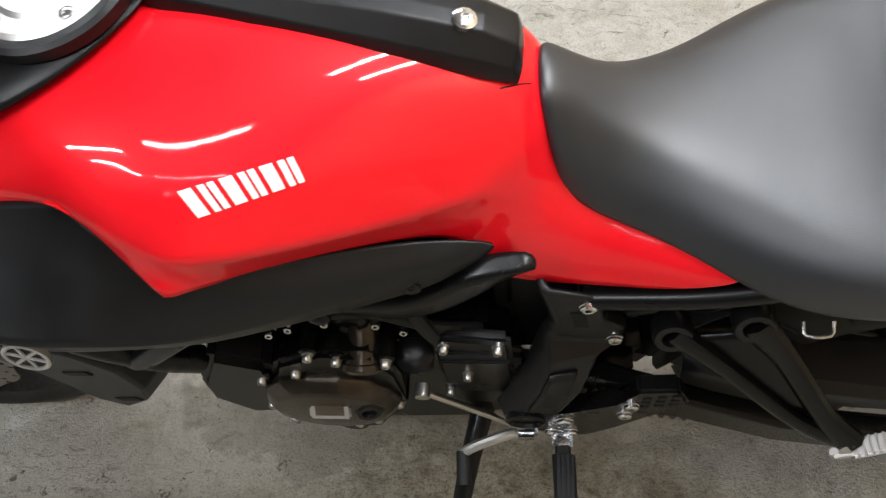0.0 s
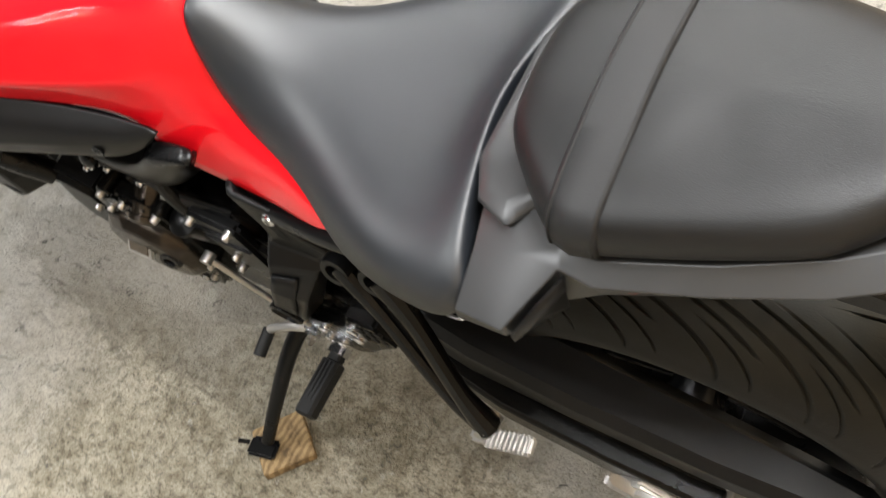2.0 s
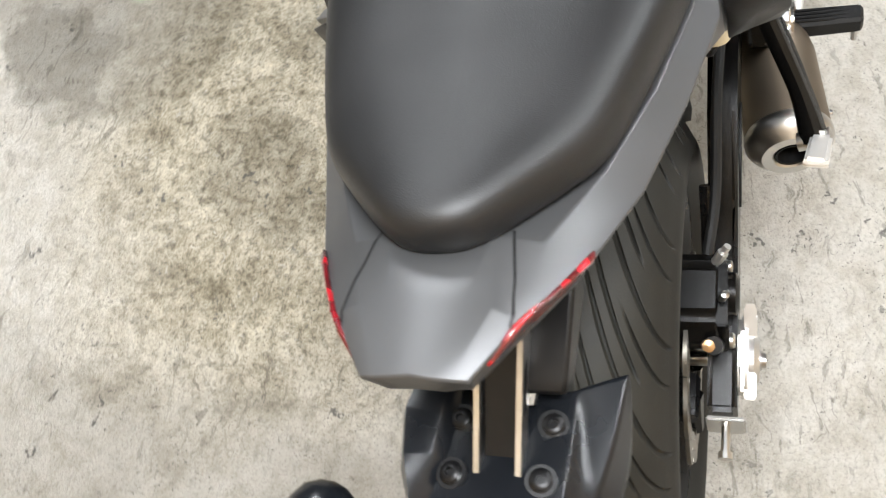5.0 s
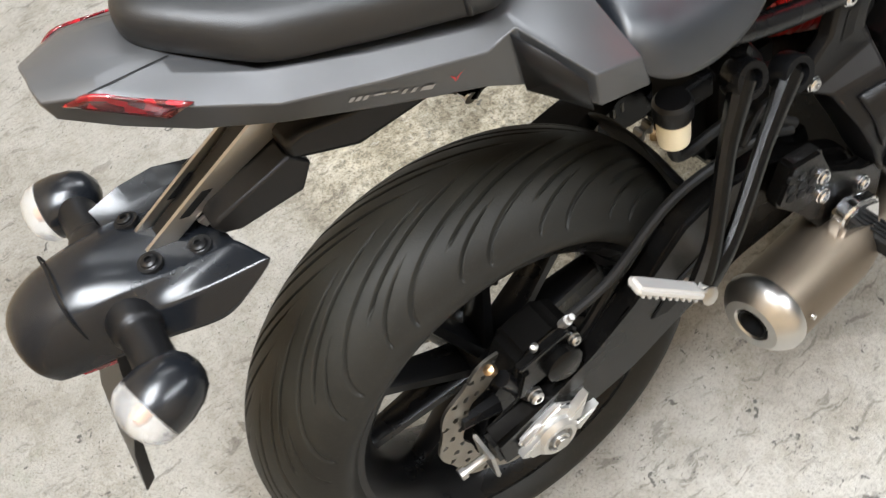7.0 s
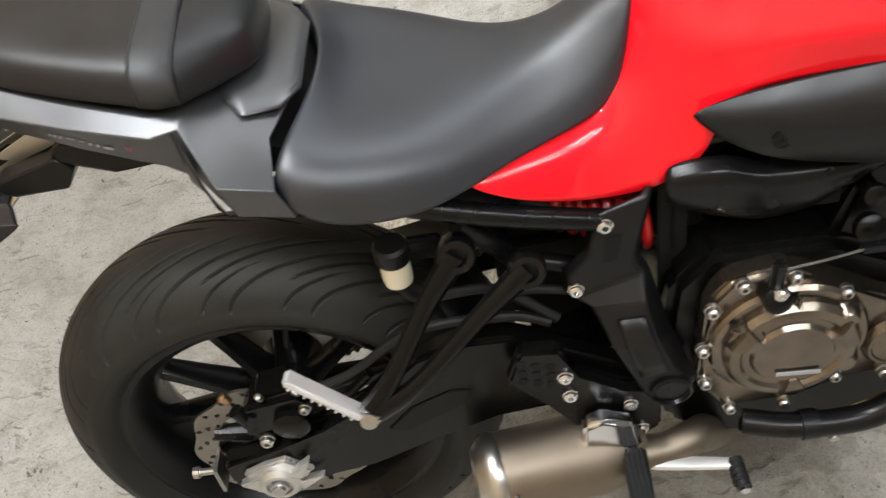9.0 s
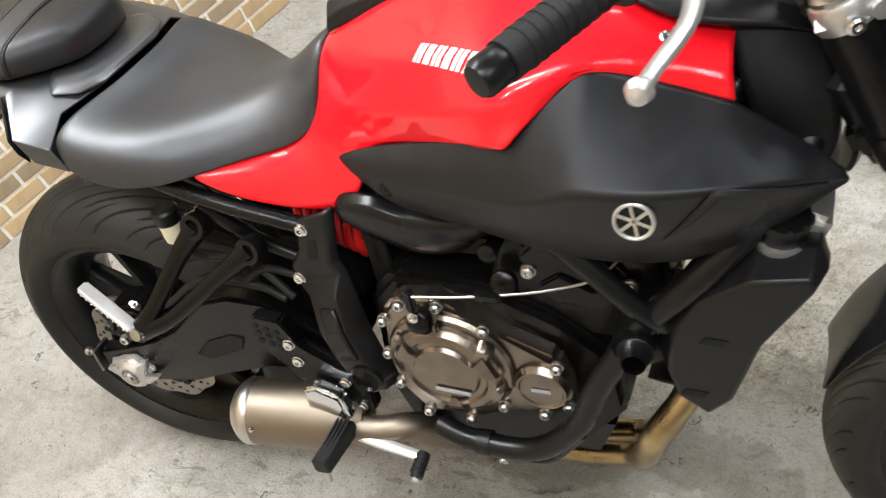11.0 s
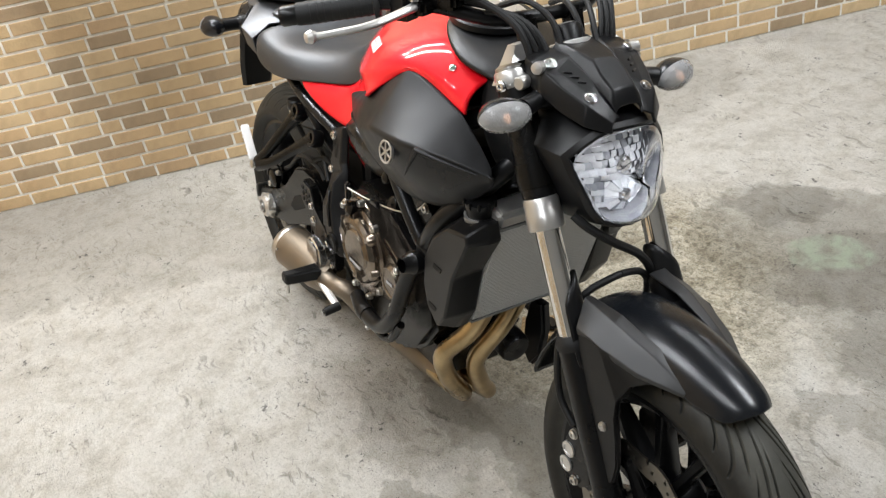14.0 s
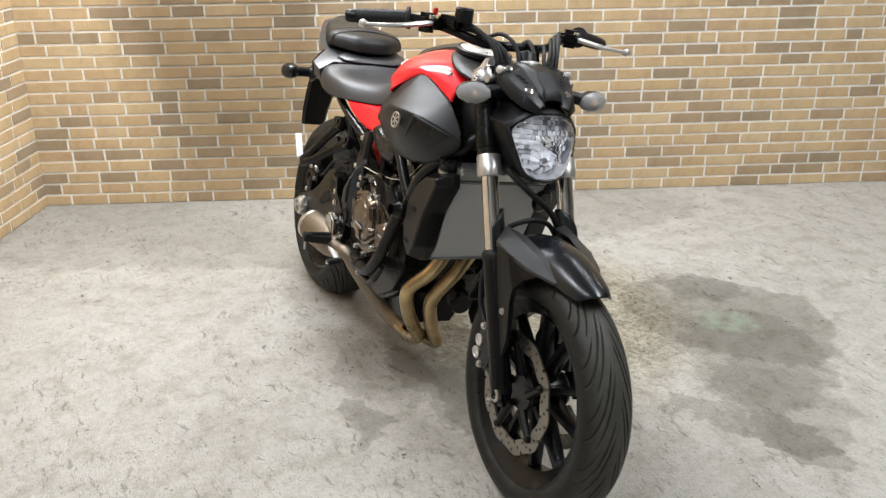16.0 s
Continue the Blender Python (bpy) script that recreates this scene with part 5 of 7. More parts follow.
part("caliper_ridge", block((0.010, 0.014, 0.040), pose(-0.012, -0.126, 0.402, 0, 20, 0), 0.002), BLACK_CAST, cal)
part("pad_pin", lathe([(0.0045, 0), (0.0045, 0.012), (0.0, 0.014)], (0.012, -0.126, 0.446), (0, -0.4, 1), 10), STEEL, cal)
part("brake_hose", tube([(0.070, -0.110, 0.432), (0.130, -0.118, 0.462), (0.220, -0.120, 0.525), (0.330, -0.125, 0.535), (0.380, -0.130, 0.52)], 0.006, 10, 6), RUBBER, bike)
part("brake_hose", tube([(0.310, -0.125, 0.540), (0.350, -0.112, 0.560), (0.420, -0.105, 0.540), (0.47, -0.09, 0.52)], 0.006, 10, 6), RUBBER, bike)
part("torque_rod", tube([(-0.002, -0.104, 0.350), (0.075, -0.108, 0.375), (0.150, -0.106, 0.445)], 0.007, 10, 3), BLACK_SATIN, bike)

# brake fluid cup
cup = part("fluid_reservoir", lathe([(0.0, -0.004), (0.012, -0.004), (0.0160, 0.000), (0.0170, 0.008), (0.0170, 0.034), (0.0, 0.034)], (0.220, -0.122, 0.614), (0, 0, 1), 28), CREAM, bike, "cream plastic brake fluid reservoir")
part("cap", lathe([(0.0185, 0), (0.0200, 0.003), (0.0200, 0.020), (0.017, 0.024), (0.0, 0.024)], (0.220, -0.122, 0.646), (0, 0, 1), 28), BLACK_PLASTIC, cup)
part("bracket", block((0.04, 0.012, 0.03), pose(0.255, -0.115, 0.652), 0.003), BLACK_SATIN, cup)
part("reservoir_hose", tube([(0.218, -0.120, 0.604), (0.240, -0.112, 0.570), (0.320, -0.108, 0.565), (0.390, -0.125, 0.520)], 0.0065, 10, 6), RUBBER, bike)

# passenger foot rests on their forked hangers
for s in (1, -1):
    hinge = Vector((0.166, s * 0.216, 0.505))
    wide = 1.15 if s > 0 else 1.0
    hanger = part("footrest_hanger", tube([(0.290, s * 0.143, 0.660), (0.250, s * 0.165, 0.615), (0.200, s * 0.200, 0.545), hinge], [0.014 * wide, 0.0100 * wide, 0.0095 * wide, 0.014 * wide], 10, 5, squash=1.35), BLACK_CAST, bike, "black forked passenger footrest hanger")
    part("lower_fork", tube([(0.361, s * 0.138, 0.620), (0.300, s * 0.165, 0.580), (0.220, s * 0.203, 0.525), hinge], [0.014, 0.0095, 0.0090, 0.014], 10, 5, squash=1.35), BLACK_CAST, hanger)
    if s > 0:
        part("web", sheet([[(0.284, 0.146, 0.650), (0.318, 0.146, 0.622), (0.350, 0.140, 0.618)], [(0.246, 0.168, 0.610), (0.272, 0.168, 0.592), (0.296, 0.166, 0.578)], [(0.203, 0.200, 0.548), (0.212, 0.201, 0.540), (0.220, 0.202, 0.528)]]), BLACK_CAST, hanger, sub=2, thick=0.005)
    for q in ((0.290, s * 0.143, 0.662), (0.361, s * 0.138, 0.620)):
        part("hanger_eye", lathe([(0.010, -0.014), (0.019, -0.014), (0.021, -0.008), (0.021, 0.008), (0.019, 0.013), (0.012, 0.013), (0.011, 0.004), (0.0, 0.004)], q, (0, s, 0.35), 24), BLACK_SATIN, hanger)
    if s < 0:
        peg_a, peg_b = hinge + Vector((-0.006, -0.006, 0.010)), Vector((0.088, -0.212, 0.582))
    else:
        peg_a, peg_b = hinge + Vector((-0.004, 0.012, 0.0)), Vector((0.100, 0.222, 0.545))
    d = (peg_b - peg_a)
    mid, ln = (peg_a + peg_b) / 2, d.length
    peg = part("passenger_footrest", block((0.021, 0.010, ln), facing(mid, d), 0.003), PEG_ALLOY if s < 0 else ALLOY, bike, "bare alloy passenger footrest, folded up")
    for k in range(9):
        part("rib", block((0.023, 0.0035, 0.0030), facing(peg_a.lerp(peg_b, (k + 1) / 10), d) @ pose(0, s * 0.0048, 0), 0.001), PEG_ALLOY if s < 0 else STEEL, peg)
    part("hinge_pin", lathe([(0.010, -0.016), (0.010, 0.016), (0.0, 0.018)], hinge, (0, s, 0.3), 16), STEEL, peg)
    part("heel_tab", block((0.014, 0.018, 0.03), facing(peg_a - d.normalized() * 0.006, d), 0.004), ALLOY, peg)

# rider foot controls
for s in (1, -1):
    plate = part("footrest_plate", prism([(0.340, 0.520), (0.385, 0.515), (0.400, 0.462), (0.455, 0.425), (0.500, 0.420), (0.500, 0.350), (0.470, 0.325), (0.430, 0.330), (0.398, 0.370), (0.365, 0.420), (0.320, 0.468)], s * 0.150, s * 0.172, 0.004), BLACK_CAST, bike, "black footrest plate with drilled heel guard")
    for k in range(9):
        # Dark discs on the plate give the shade of drilled holes.
        part("drilled_hole", lathe([(0.0055, -0.003), (0.0055, 0.0012), (0.0, 0.0012)], (0.340 + 0.016 * (k % 3), s * 0.172, 0.500 - 0.015 * (k // 3) - 0.005 * (k % 3)), (0, s, 0), 12), DARK_VOID, plate)
    for q in ((0.392, 0.435), (0.388, 0.470), (0.462, 0.403), (0.476, 0.352), (0.452, 0.355)):
        part("plate_bolt", bolt((q[0], s * 0.172, q[1]), (0, s, 0), 0.0085, 0.007), CHROME, plate)
    a, b = Vector((0.462, s * 0.176, 0.334)), Vector((0.457, s * 0.286, 0.345))
    rest = part("rider_footrest", loft([[a.lerp(b, t) + Vector((w * p, 0, h * q)) for p, q in ((-1, -0.7), (-0.7, -1), (0.7, -1), (1, -0.7), (1, 0.7), (0.7, 1), (-0.7, 1), (-1, 0.7))] for t, w, h in ((0.0, 0.010, 0.010), (0.22, 0.010, 0.010), (0.24, 0.0145, 0.0145), (0.97, 0.0135, 0.0135), (1.0, 0.010, 0.010))]), RUBBER, bike, "black ribbed rubber rider footrest")
    for k in range(4):
        part("rib", block((0.003, 0.078, 0.004), facing(a.lerp(b, 0.60) + Vector((-0.009 + 0.006 * k, 0, 0.0145)), (0, 0, 1)), 0.001), RUBBER, rest)
    part("clevis", block((0.026, 0.026, 0.030), pose(0.462, s * 0.184, 0.336), 0.006), CHROME, rest)
    part("feeler", lathe([(0.004, 0), (0.004, 0.028), (0.0, 0.03)], b + Vector((0, -s * 0.008, -0.012)), (0, 0, -1), 8), STEEL, rest)
# brake pedal on the right, shift lever on the left
pedal = part("brake_pedal", tube([(0.440, -0.192, 0.322), (0.500, -0.205, 0.318), (0.570, -0.212, 0.312), (0.582, -0.214, 0.312)], [0.014, 0.0105, 0.0085, 0.0085], 10, 4, squash=0.6), PEG_ALLOY, bike, "bare alloy brake pedal")
part("pedal_rubber", tube([(0.582, -0.208, 0.312), (0.584, -0.246, 0.308)], 0.0095, 12, 1), RUBBER, pedal)
for k in range(4):
    part("ridge", lathe([(0.0105, -0.002), (0.0105, 0.002)], (0.582, -0.214 - 0.008 * k, 0.3115 - 0.001 * k), (0, 1, 0), 12), RUBBER, pedal)
part("pedal_tip", lathe([(0.006, 0), (0.006, 0.006), (0.0, 0.007)], (0.584, -0.245, 0.308), (0, -1, 0), 10), CHROME, pedal)
part("heel_block", prism([(0.402, 0.404), (0.425, 0.414), (0.464, 0.398), (0.472, 0.350), (0.446, 0.318), (0.412, 0.326), (0.398, 0.362)], -0.178, -0.202, 0.006, seg=3), CHROME, bike, "polished alloy pedal pivot")
shifter = part("shift_lever", tube([(0.505, 0.168, 0.338), (0.540, 0.180, 0.345), (0.580, 0.192, 0.328), (0.590, 0.198, 0.318)], 0.007, 10, 5), ALLOY, bike, "alloy shift lever")
part("lever_rubber", tube([(0.590, 0.194, 0.320), (0.588, 0.236, 0.312)], 0.0095, 12, 1), RUBBER, shifter)
part("shift_rod", tube([(0.510, 0.170, 0.352), (0.630, 0.163, 0.478)], 0.0045, 10, 1), STEEL, bike, "thin steel shift rod")
part("rod_end", lathe([(0.009, -0.008), (0.009, 0.008), (0.0, 0.009)], (0.630, 0.163, 0.478), (0, 1, 0), 14), STEEL, shifter)
part("lever_clamp", block((0.03, 0.02, 0.024), pose(0.508, 0.172, 0.345), 0.005), CHROME, shifter)
# side stand, down
stand = part("side_stand", tube([(0.560, 0.100, 0.290), (0.585, 0.190, 0.250), (0.606, 0.275, 0.172), (0.622, 0.335, 0.105)], [0.017, 0.014, 0.012, 0.011], 12, 4), BLACK_SATIN, bike, "black steel side stand, folded down")
part("stand_foot", block((0.052, 0.034, 0.010), Matrix.Translation((0.630, 0.348, 0.092)) @ pose(0, 0, 0, LEAN, 0, 12), 0.004), BLACK_SATIN, stand)
part("stand_tab", tube([(0.655, 0.350, 0.098), (0.672, 0.356, 0.104)], 0.004, 8, 1), BLACK_SATIN, stand)
part("stand_bracket", block((0.06, 0.03, 0.08), pose(0.560, 0.095, 0.310), 0.008), BLACK_CAST, stand)
part("stand_spring", tube([(0.560 + 0.0006 * k, 0.105 + 0.0042 * k * 0.5 + 0.007 * math.cos(k * 1.6), 0.275 - 0.0020 * k + 0.007 * math.sin(k * 1.6)) for k in range(34)], 0.0022, 6, 2), STEEL, stand)

# ---- engine ----
CASE = [(0.500, 0.360), (0.520, 0.545), (0.560, 0.590), (0.700, 0.585), (0.790, 0.540), (0.860, 0.480), (0.870, 0.380), (0.800, 0.290), (0.700, 0.235), (0.580, 0.250), (0.520, 0.290)]
engine = part("engine", prism(CASE, -0.128, 0.128, 0.012), BLACK_CAST, bike, "black twin-cylinder engine with bronze covers")
CYL = [(0.690, 0.560), (0.735, 0.690), (0.760, 0.735), (0.850, 0.745), (0.925, 0.665), (0.930, 0.600), (0.890, 0.500), (0.820, 0.500)]
part("cylinder_block", prism(CYL, -0.112, 0.112, 0.010), BLACK_CAST, engine)
for s in (1, -1):
    part("head_cover_panel", prism([(0.745, 0.640), (0.790, 0.690), (0.860, 0.650), (0.892, 0.605), (0.850, 0.560), (0.780, 0.570)], s * 0.110, s * 0.124, 0.006), BLACK_CAST, engine)
    part("cast_rib", prism([(0.770, 0.600), (0.800, 0.622), (0.845, 0.598), (0.835, 0.580), (0.800, 0.585)], s * 0.122, s * 0.130, 0.003), BLACK_CAST, engine)
    for q in ((0.790, 0.672), (0.885, 0.610), (0.760, 0.620), (0.845, 0.640)):
        part("engine_bolt", bolt((q[0], s * 0.124, q[1]), (0, s, 0), 0.009, 0.008), STEEL, engine)
    part("injector_cover", block((0.10, 0.06, 0.05), pose(0.665, s * 0.075, 0.635), 0.012), DARK_VOID, engine)
    part("throttle_stub", lathe([(0.010, 0), (0.010, 0.024), (0.013, 0.026), (0.012, 0.032), (0.005, 0.036), (0.0, 0.036)], (0.720, s * 0.115, 0.655), (0, s, 0.2), 16), BLACK_CAST, engine)
# right: clutch cover with its stepped dome
BASE_R = [(0.548, 0.470), (0.553, 0.550), (0.576, 0.580), (0.633, 0.588), (0.668, 0.565), (0.722, 0.532), (0.790, 0.500), (0.806, 0.455), (0.800, 0.405), (0.764, 0.388), (0.715, 0.400), (0.670, 0.358), (0.580, 0.354), (0.545, 0.405)]
base = part("clutch_cover", prism(BASE_R, -0.126, -0.162, 0.008, seg=3), BRONZE, engine, "bronze painted clutch cover")
CL = Vector((0.643, -0.160, 0.476))
for nm, prof in (("cover_step", [(0.090, -0.004), (0.090, 0.006), (0.086, 0.011), (0.080, 0.012), (0.0, 0.012)]), ("cover_dome", [(0.076, 0.010), (0.076, 0.019), (0.070, 0.026), (0.060, 0.028), (0.056, 0.024), (0.048, 0.024), (0.044, 0.029), (0.0, 0.030)])):
    part(nm, lathe(prof, CL, (0, -1, 0), 56), BRONZE, base)
for a in (35, 90, 145):
    q = radians(a)
    part("dome_rib", block((0.008, 0.012, 0.036), Matrix.Translation(CL + Vector((0.068 * math.cos(q), -0.018, 0.068 * math.sin(q)))) @ pose(0, 0, 0, 0, 90 - a, 0), 0.003), BRONZE, base)
for a, ln in ((150, 0.040), (20, 0.044), (275, 0.036)):
    q = radians(a)
    pad_ring = []
    for rr, h in ((0.044, 0.031), (0.058, 0.034), (0.070, 0.029), (0.076, 0.016)):
        w = ln * (0.25 + 0.75 * (rr - 0.044) / 0.032) / 2
        d, e = Vector((math.cos(q), 0, math.sin(q))), Vector((-math.sin(q), 0, math.cos(q)))
        pad_ring.append([CL + d * rr + e * w + Vector((0, -h, 0)), CL + d * rr - e * w + Vector((0, -h, 0)), CL + d * rr - e * w * 1.2 + Vector((0, -0.010, 0)), CL + d * rr + e * w * 1.2 + Vector((0, -0.010, 0))])
    part("dome_pad", loft(pad_ring), BRONZE, base, smooth=25)
small = part("oil_pump_cover", lathe([(0.040, -0.006), (0.040, 0.006), (0.034, 0.014), (0.031, 0.014), (0.029, 0.012), (0.0, 0.012)], (0.768, -0.160, 0.452), (0, -1, 0), 40), BRONZE, base)
part("cover_mark", block((0.026, 0.001, 0.006), pose(0.768, -0.1735, 0.452), 0), GREY_MARK, small, smooth=0)
part("cover_mark", block((0.050, 0.001, 0.006), pose(0.650, -0.1925, 0.448, 0, 4, 0), 0), GREY_MARK, base, smooth=0)
for q in ((0.553, 0.415), (0.548, 0.475), (0.556, 0.540), (0.588, 0.574), (0.642, 0.578), (0.700, 0.544), (0.792, 0.492), (0.800, 0.418), (0.764, 0.394), (0.706, 0.398), (0.650, 0.358), (0.585, 0.360)):
    part("engine_bolt", bolt((q[0], -0.162, q[1]), (0, -1, 0), 0.0075, 0.010), STEEL, base)
for q, r in (((0.598, 0.511), 0.014), ((0.705, 0.445), 0.016), ((0.700, 0.520), 0.013)):
    part("cast_boss", lathe([(r * 1.25, -0.012), (r, 0.004), (r * 0.7, 0.009), (0.0, 0.009)], (q[0], -0.178, q[1]), (0, -1, 0), 18), BRONZE, base)
part("clutch_lever", block((0.014, 0.012, 0.040), pose(0.617, -0.180, 0.602, 0, 4, 0), 0.004), BLACK_SATIN, base, "black clutch release arm")
part("lever_boss", lathe([(0.016, -0.03), (0.016, 0.012), (0.010, 0.016), (0.0, 0.016)], (0.620, -0.172, 0.560), (0, -1, 0.35), 20), BLACK_CAST, base)
part("lever_bolt", bolt((0.620, -0.189, 0.580), (0, -1, 0.2), 0.0065, 0.005), CHROME, base)
part("clutch_cable", tube([(0.624, -0.184, 0.612), (0.700, -0.172, 0.612), (0.800, -0.158, 0.625), (0.870, -0.150, 0.660), (0.940, -0.120, 0.760)], 0.0017, 8, 6), STEEL, bike, "thin grey clutch cable")
part("cable_guide", block((0.035, 0.010, 0.014), pose(0.720, -0.170, 0.613), 0.003), BLACK_SATIN, base)
part("oil_filler", lathe([(0.017, 0), (0.017, 0.012), (0.011, 0.016), (0.0, 0.016)], (0.728, -0.126, 0.600), (0, -1, 0.4), 20), BLACK_CAST, engine)
# left: alternator cover, sprocket cover
stat = part("alternator_cover", prism([(0.652, 0.520), (0.672, 0.585), (0.735, 0.590), (0.792, 0.552), (0.816, 0.470), (0.816, 0.380), (0.795, 0.320), (0.745, 0.290), (0.695, 0.312), (0.665, 0.380), (0.655, 0.430)], 0.126, 0.160, 0.008, seg=3), BLACK_CAST, engine, "black alternator cover")
part("side_box", prism([(0.862, 0.575), (0.900, 0.480), (0.904, 0.425), (0.862, 0.362), (0.815, 0.372), (0.800, 0.540)], 0.090, 0.160, 0.010, seg=2), BLACK_PLASTIC, engine, "angular black plastic cover beside the engine")
COVER_BROWN = surface("brown_black_cover", (0.050, 0.040, 0.031), 0.19, metal=0.75, relief=0.25, wear=0.3, dust=0.03, blotch=30)
dome = part("cover_dome", loft([[(0.742 + r * math.cos(a + turn) * 1.06, y, 0.446 + r * math.sin(a + turn)) for a in (2 * math.pi * k / 14 for k in range(14))] for r, y, turn in ((0.080, 0.150, 0.0), (0.079, 0.166, 0.0), (0.066, 0.180, 0.10), (0.046, 0.185, 0.10), (0.020, 0.187, 0.1))]), COVER_BROWN, stat, "glossy brown-black faceted alternator cover", smooth=24)
mod = dome.modifiers.new("round", "BEVEL")
mod.width, mod.segments, mod.limit_method, mod.angle_limit = 0.003, 2, "ANGLE", radians(14)
part("cover_window", block((0.050, 0.034, 0.006), Matrix.Translation((0.738, 0.1845, 0.480)) @ pose(0, 0, 0, -52, 0, 0), 0.004), ALLOY, stat, "bright-edged oblong window plate")
part("window_ground", block((0.038, 0.022, 0.004), Matrix.Translation((0.738, 0.1868, 0.4818)) @ pose(0, 0, 0, -52, 0, 0), 0.002), BRONZE, stat)
part("timing_plug", lathe([(0.018, -0.012), (0.018, 0.004), (0.014, 0.008), (0.009, 0.008), (0.008, 0.004), (0.0, 0.004)], (0.695, 0.180, 0.462), (-0.2, 1, 0.25), 24), BLACK_SATIN, stat, "round black plug")
part("bronze_boss", lathe([(0.021, -0.050), (0.021, -0.004), (0.0235, -0.003), (0.0235, 0.004), (0.019, 0.008), (0.0, 0.009)], (0.690, 0.158, 0.556), (0, 0.75, -0.45), 28), COVER_BROWN, stat, "short brown cylinder cast on the cover")
# case bolts in their bosses round the cover
for q in ((0.770, 0.532), (0.745, 0.588), (0.716, 0.575), (0.662, 0.570), (0.797, 0.480), (0.816, 0.505), (0.826, 0.410), (0.812, 0.350), (0.700, 0.350), (0.728, 0.330), (0.664, 0.420)):
    p = Vector((q[0], 0.140, q[1]))
    part("bolt_boss", lathe([(0.0105, -0.02), (0.0105, 0.016), (0.0085, 0.018), (0.0, 0.018)], p, (0, 1, 0), 14), BLACK_CAST, stat)
    part("engine_bolt", bolt(p + Vector((0, 0.018, 0)), (0, 1, 0), 0.0058, 0.009), STEEL, stat)
part("starter_boss", lathe([(0.024, -0.04), (0.024, 0.006), (0.020, 0.014), (0.012, 0.018), (0.008, 0.014), (0.0, 0.014)], (0.700, 0.114, 0.598), (0, 1, 0.2), 24), BLACK_CAST, engine)
part("lower_boss", lathe([(0.022, -0.02), (0.022, 0.008), (0.016, 0.014), (0.0, 0.014)], (0.735, 0.150, 0.322), (0, 1, 0), 24), BLACK_CAST, engine)
spr = part("sprocket_cover", prism([(0.500, 0.400), (0.505, 0.540), (0.560, 0.560), (0.640, 0.560), (0.645, 0.420), (0.600, 0.360), (0.530, 0.350)], 0.118, 0.140, 0.010, seg=3), BLACK_CAST, engine, "black sprocket cover")
panel = part("cover_panel", prism([(0.520, 0.420), (0.526, 0.592), (0.600, 0.606), (0.612, 0.596), (0.608, 0.470), (0.590, 0.425)], 0.128, 0.146, 0.006, seg=2), BLACK_SATIN, spr, "glossy black panel with two ribs")
part("cover_rib", block((0.078, 0.006, 0.005), pose(0.566, 0.147, 0.541), 0.002), BLACK_SATIN, spr)
part("cover_rib", block((0.060, 0.006, 0.005), pose(0.578, 0.147, 0.569), 0.002), BLACK_SATIN, spr)
for q in ((0.576, 0.497), (0.540, 0.585), (0.598, 0.588), (0.600, 0.440)):
    part("engine_bolt", bolt((q[0], 0.146, q[1]), (0, 1, 0), 0.0058, 0.010), STEEL, spr)
part("breather", lathe([(0.0, -0.055), (0.019, -0.054), (0.019, 0.030), (0.022, 0.033), (0.022, 0.040), (0.015, 0.044), (0.006, 0.046), (0.0, 0.046)], (0.632, 0.134, 0.520), (0.03, 0.30, 1), 24), BLACK_SATIN, engine, "upright black cylinder on the engine")
for q in ((0.640, 0.600), (0.668, 0.618), (0.612, 0.590), (0.722, 0.622), (0.765, 0.604), (0.790, 0.586)):
    part("engine_bolt", bolt((q[0], 0.128, q[1]), (0, 1, 0.3), 0.0055, 0.012), CHROME, engine, "small bright bolt")
part("engine_hose", tube([(0.560, 0.120, 0.575), (0.610, 0.132, 0.610), (0.670, 0.130, 0.640), (0.740, 0.134, 0.650), (0.800, 0.128, 0.700)], 0.007, 10, 6), RUBBER, engine)
part("engine_hose", tube([(0.600, 0.125, 0.555), (0.606, 0.138, 0.590), (0.625, 0.130, 0.640), (0.640, 0.100, 0.690)], 0.009, 10, 6), RUBBER, engine)
part("oil_pan", loft([[(0.55, -0.09, 0.26), (0.55, 0.09, 0.26), (0.84, 0.10, 0.31), (0.84, -0.10, 0.31)], [(0.60, -0.06, 0.185), (0.60, 0.06, 0.185), (0.80, 0.07, 0.20), (0.80, -0.07, 0.20)]]), BLACK_CAST, engine)
part("oil_filter", lathe([(0.034, 0), (0.034, 0.055), (0.030, 0.062), (0.012, 0.064), (0.0, 0.060)], (0.868, 0.030, 0.320), (0.92, 0.0, -0.2), 28), BLACK_SATIN, engine, "black oil filter")

# exhaust
for pts in ([(0.900, -0.050, 0.560), (0.945, -0.053, 0.545), (0.965, -0.060, 0.490), (0.950, -0.093, 0.415), (0.905, -0.130, 0.345), (0.880, -0.105, 0.262), (0.850, -0.052, 0.182), (0.780, -0.040, 0.150), (0.70, -0.04, 0.145)],
            [(0.900, 0.050, 0.560), (0.945, 0.045, 0.548), (0.968, 0.015, 0.490), (0.958, -0.025, 0.410), (0.920, -0.062, 0.320), (0.890, -0.035, 0.230), (0.850, 0.010, 0.162), (0.780, 0.015, 0.140), (0.70, 0.00, 0.140)]):
    part("exhaust_pipe", tube(pts, 0.0195, 18, 6), EXHAUST, bike, "golden heat-tinted steel exhaust pipe")
